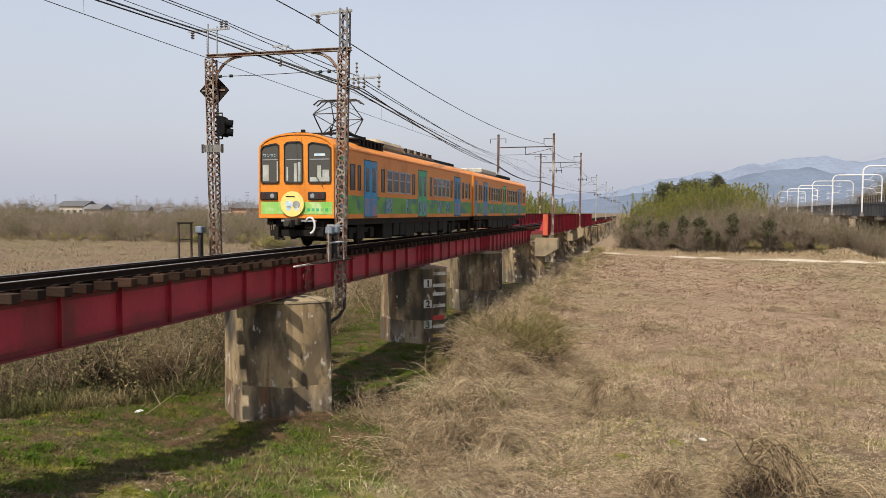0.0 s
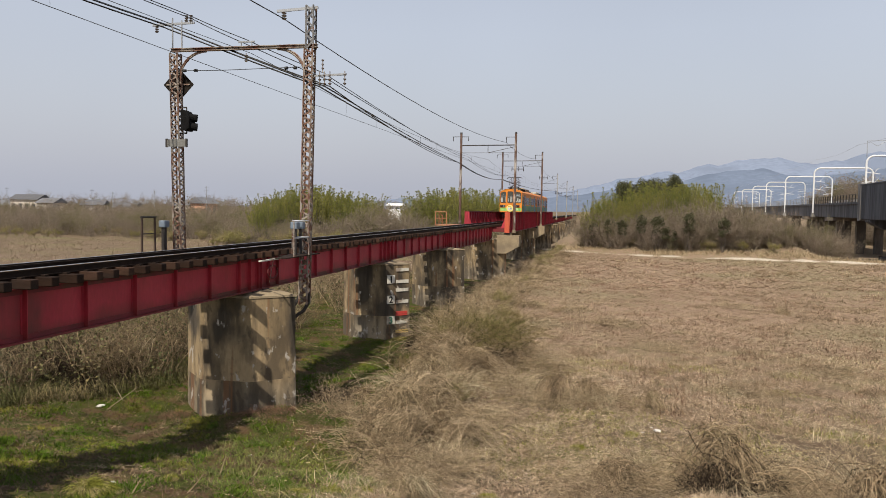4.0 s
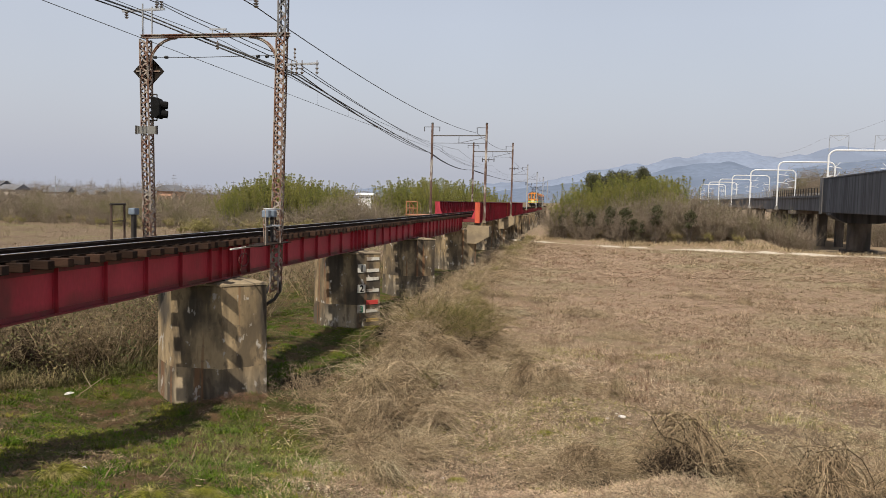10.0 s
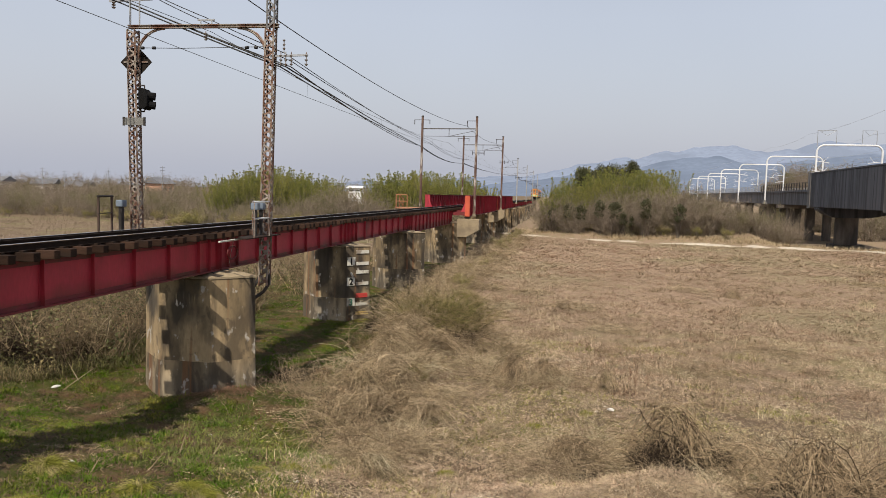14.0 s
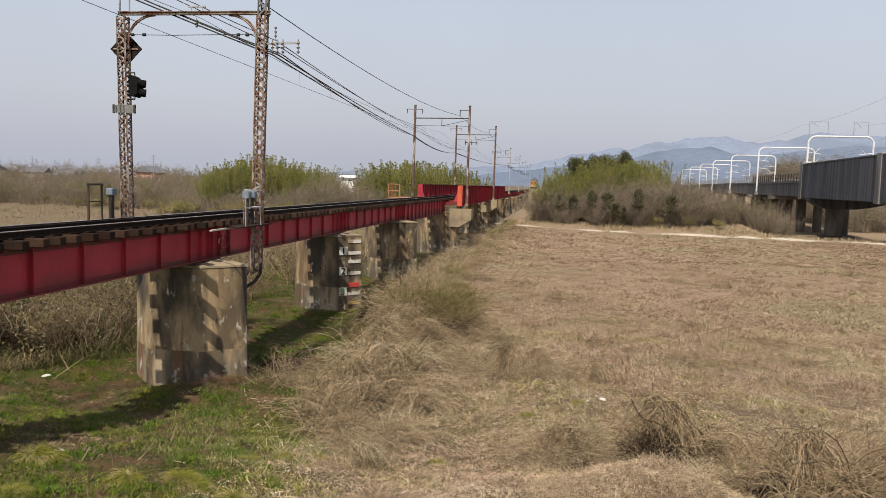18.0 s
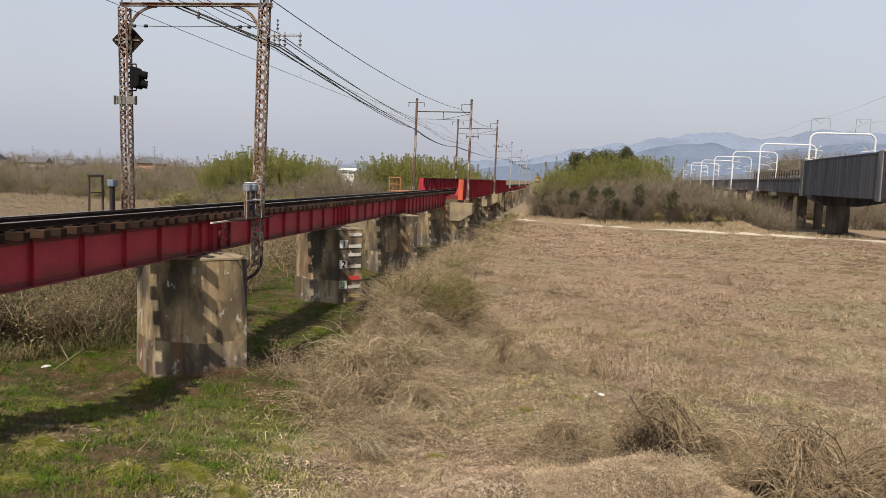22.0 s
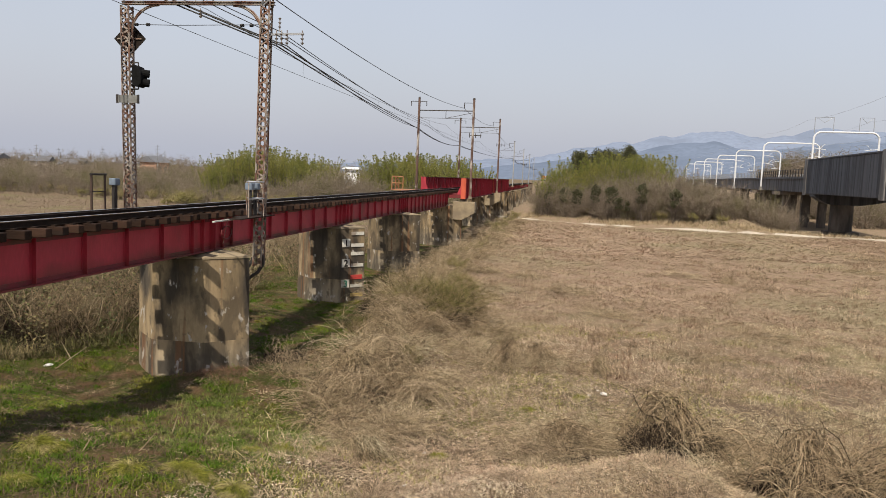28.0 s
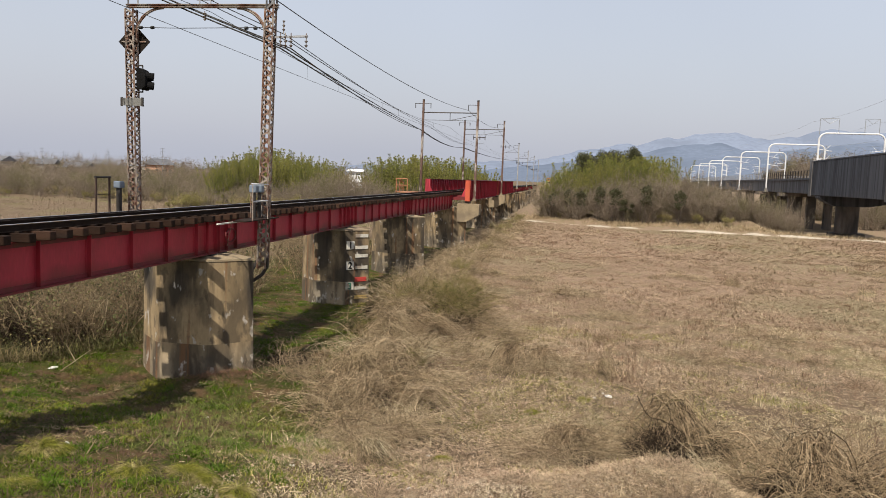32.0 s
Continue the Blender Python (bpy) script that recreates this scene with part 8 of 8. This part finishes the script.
def face(car):
    """The cab end: windscreens, lamps, roundel, coupler."""
    def arc(x):
        return 3.56 - 0.16 * (x / 1.3) ** 2
    for x0, x1 in ((-1.27, -0.60), (-0.42, 0.26), (0.44, 1.26)):
        z0 = 2.16
        pts = [(x0 + 0.05, z0), (x1 - 0.05, z0), (x1, z0 + 0.06)]
        top = [(x1 + (x0 - x1) * k / 6, arc(x1 + (x0 - x1) * k / 6) - (0.10 if k in (0, 6) else 0.02)) for k in range(7)]
        pts += top + [(x0, z0 + 0.06)]
        bm = BM()
        inn = rim(bm, pts, 0.034, -0.045, 0.01)
        w = part("windscreen", bm, TRUB, car, "windscreen in a black rubber frame")
        bm = BM()
        bm.faces.new([bm.verts.new((x, -0.012, z)) for x, z in inn])
        part("pane", bm, TGLASS, w)
        # pale plates on the opaque pane imitate the bright cab seen through glass
        fits = {-1.27: ((0.10, 0.42, 2.24, 2.78), (0.86, 0.92, 2.24, 2.90)), -0.42: ((0.12, 0.20, 2.24, 2.70), (0.52, 0.66, 2.22, 2.82), (0.72, 0.86, 2.22, 2.86)), 0.44: ((0.08, 0.92, 2.22, 2.36), (0.40, 0.56, 2.36, 2.74), (0.62, 0.90, 2.36, 2.60))}
        for a, c, z1, z2 in fits[x0]:
            bm = BM()
            box(bm, x0 + (x1 - x0) * a, x0 + (x1 - x0) * c, -0.0165, -0.013, z1, z2)
            part("cab_fitting", bm, TCAB, w, "pale plate on the pane that imitates the bright cab seen through it")
        bm = BM()
        box(bm, x0 + 0.06, x1 - 0.06, -0.020, -0.013, 2.93, 2.96)
        part("blind_edge", bm, GALV, w)
        if x0 != -0.42:
            bm = BM()
            box(bm, x0 + 0.22, x1 - 0.22, -0.020, -0.013, 3.05, 3.13)
            if x0 > 0:
                part("fleet_number_bar", bm, TPALE, w, "small white lettering bar")
            else:
                bm.free()
                cu = bpy.data.curves.new("lettering", "FONT")
                cu.body, cu.size, cu.extrude, cu.align_x = "ワンマン", 0.13, 0.002, "CENTER"
                cu.materials.append(TPALE)
                tx = new("lettering", cu)
                tx.parent = w
                tx.matrix_basis = pose((x0 + x1) / 2, -0.02, 3.04, 90)
                tx["label"] = "small white katakana lettering"
    bm = BM()
    bar(bm, (0.98, -0.05, 2.05), (0.72, -0.06, 2.42), 0.012)
    part("wiper", bm, DARKSTEEL, car)
    # pale trim that edges the face
    bm = BM()
    outl = [(-W2 + 0.01, FLOOR + 0.02), (W2 - 0.01, FLOOR + 0.02)] + [(x * 0.985, z - 0.02) for x, z in prof[::-1][1:-1]]
    rim(bm, outl, 0.05, -0.03, 0.01)
    part("face_edge", bm, TORANGE, car)
    for x0, x1 in ((-1.28, -0.66), (0.44, 1.06)):
        bm = BM()
        box(bm, x0, x1, -0.07, 0.01, 1.62, 1.88)
        h = part("headlight_housing", bm, TRUB, car, bevel=0.02)
        for k, xx in enumerate((0.28, 0.72)):
            bm = BM()
            disc(bm, x0 + (x1 - x0) * xx, 1.75, 0.075, -0.082, -0.06, 16)
            part("lamp", bm, GALV if (k == 1) == (x0 < 0) else LAMPRED, h, "round lamp")
    bm = BM()
    box(bm, -1.28, 1.30, -0.008, 0.01, 1.14, 1.55)
    part("front_wrap", bm, TLIGHT, car, "pale green printed band")
    rnd = None
    bm = BM()
    disc(bm, -0.10, 1.48, 0.42, -0.10, -0.06, 32)
    rnd = part("roundel", bm, TYEL, car, "yellow round head mark with pale printed shapes")
    for x, z, r, mtl in ((-0.22, 1.46, 0.13, TPALE), (0.05, 1.46, 0.13, GALV), (-0.22, 1.34, 0.09, TPALE), (0.06, 1.33, 0.08, TPALE)):
        bm = BM()
        disc(bm, x, z, r, -0.104, -0.099, 16)
        part("printed_shape", bm, mtl, rnd)
    bm = BM()
    box(bm, -0.32, 0.0, -0.104, -0.099, 1.70, 1.74)
    part("lettering_bar", bm, TUNDER, rnd)
    for k in range(5):
        bm = BM()
        box(bm, 0.40 + k * 0.16, 0.50 + k * 0.16, -0.012, -0.007, 1.24, 1.34)
        part("lettering_bar", bm, TDGREEN, car)
    # coupler and hoses
    bm = BM()
    box(bm, -0.28, 0.22, -0.32, 0.05, 0.78, 1.0)
    box(bm, -0.13, 0.10, -0.62, -0.30, 0.72, 0.98)
    bar(bm, (-0.02, -0.62, 0.84), (-0.02, -0.70, 0.84), 0.11, 12)
    part("coupler", bm, DARKSTEEL, car, "grey steel coupler", bevel=0.02)
    bm = BM()
    for x in (-1.0, -0.92):
        bar(bm, (x, 0.1, 1.0), (x, 0.1, 0.62), 0.025)
    part("step_iron", bm, TUNDER, car)
    bm = BM()
    chain(bm, [(0.55 + 0.17 * math.cos(a), -0.12, 0.78 + 0.26 * math.sin(a)) for a in np.linspace(2.4, -1.5, 12)], 0.035)
    part("jumper_hose", bm, WHITESTEEL, car, "white looped jumper hose")
    bm = BM()
    box(bm, -0.95, 0.95, 0.0, 0.25, 0.42, 0.62)
    box(bm, -0.7, -0.55, -0.2, 0.2, 0.3, 0.75)
    box(bm, 0.2, 0.9, 0.2, 1.2, 0.35, 0.95)
    box(bm, -0.9, -0.2, 0.3, 1.3, 0.4, 0.95)
    bar(bm, (-0.6, -0.15, 0.35), (-0.3, -0.25, 0.32), 0.03)
    part("snow_guard", bm, TUNDER, car)
    bm = BM()
    box(bm, -0.5, 0.75, -0.10, -0.02, 0.90, 0.96)
    part("buffer_bar", bm, GALV, car)


car_a = rail_car(24.0, True)
car_b = rail_car(44.7, False)

TRAIN = [(0, 24.0), (0.5, 32.6), (1, 41.1), (1.5, 49.5), (2, 57.9), (2.5, 66.3), (3, 74.8), (3.5, 83.4), (4.7, 104.5), (6, 128.5), (8, 168.0), (10, 210.0), (12, 251.0), (14, 292.0), (17, 351.0), (18, 369.0), (20, 403.0), (23, 444.0), (27, 486.0), (32, 520.0)]


def motions():
    """All that moves: the two coupled cars run away along the line."""
    for car, back in ((car_a, 0.0), (car_b, 20.7)):
        walk(car, [(t, pose(0, y + back, zr(y + back), SLOPE)) for t, y in TRAIN])


motions()
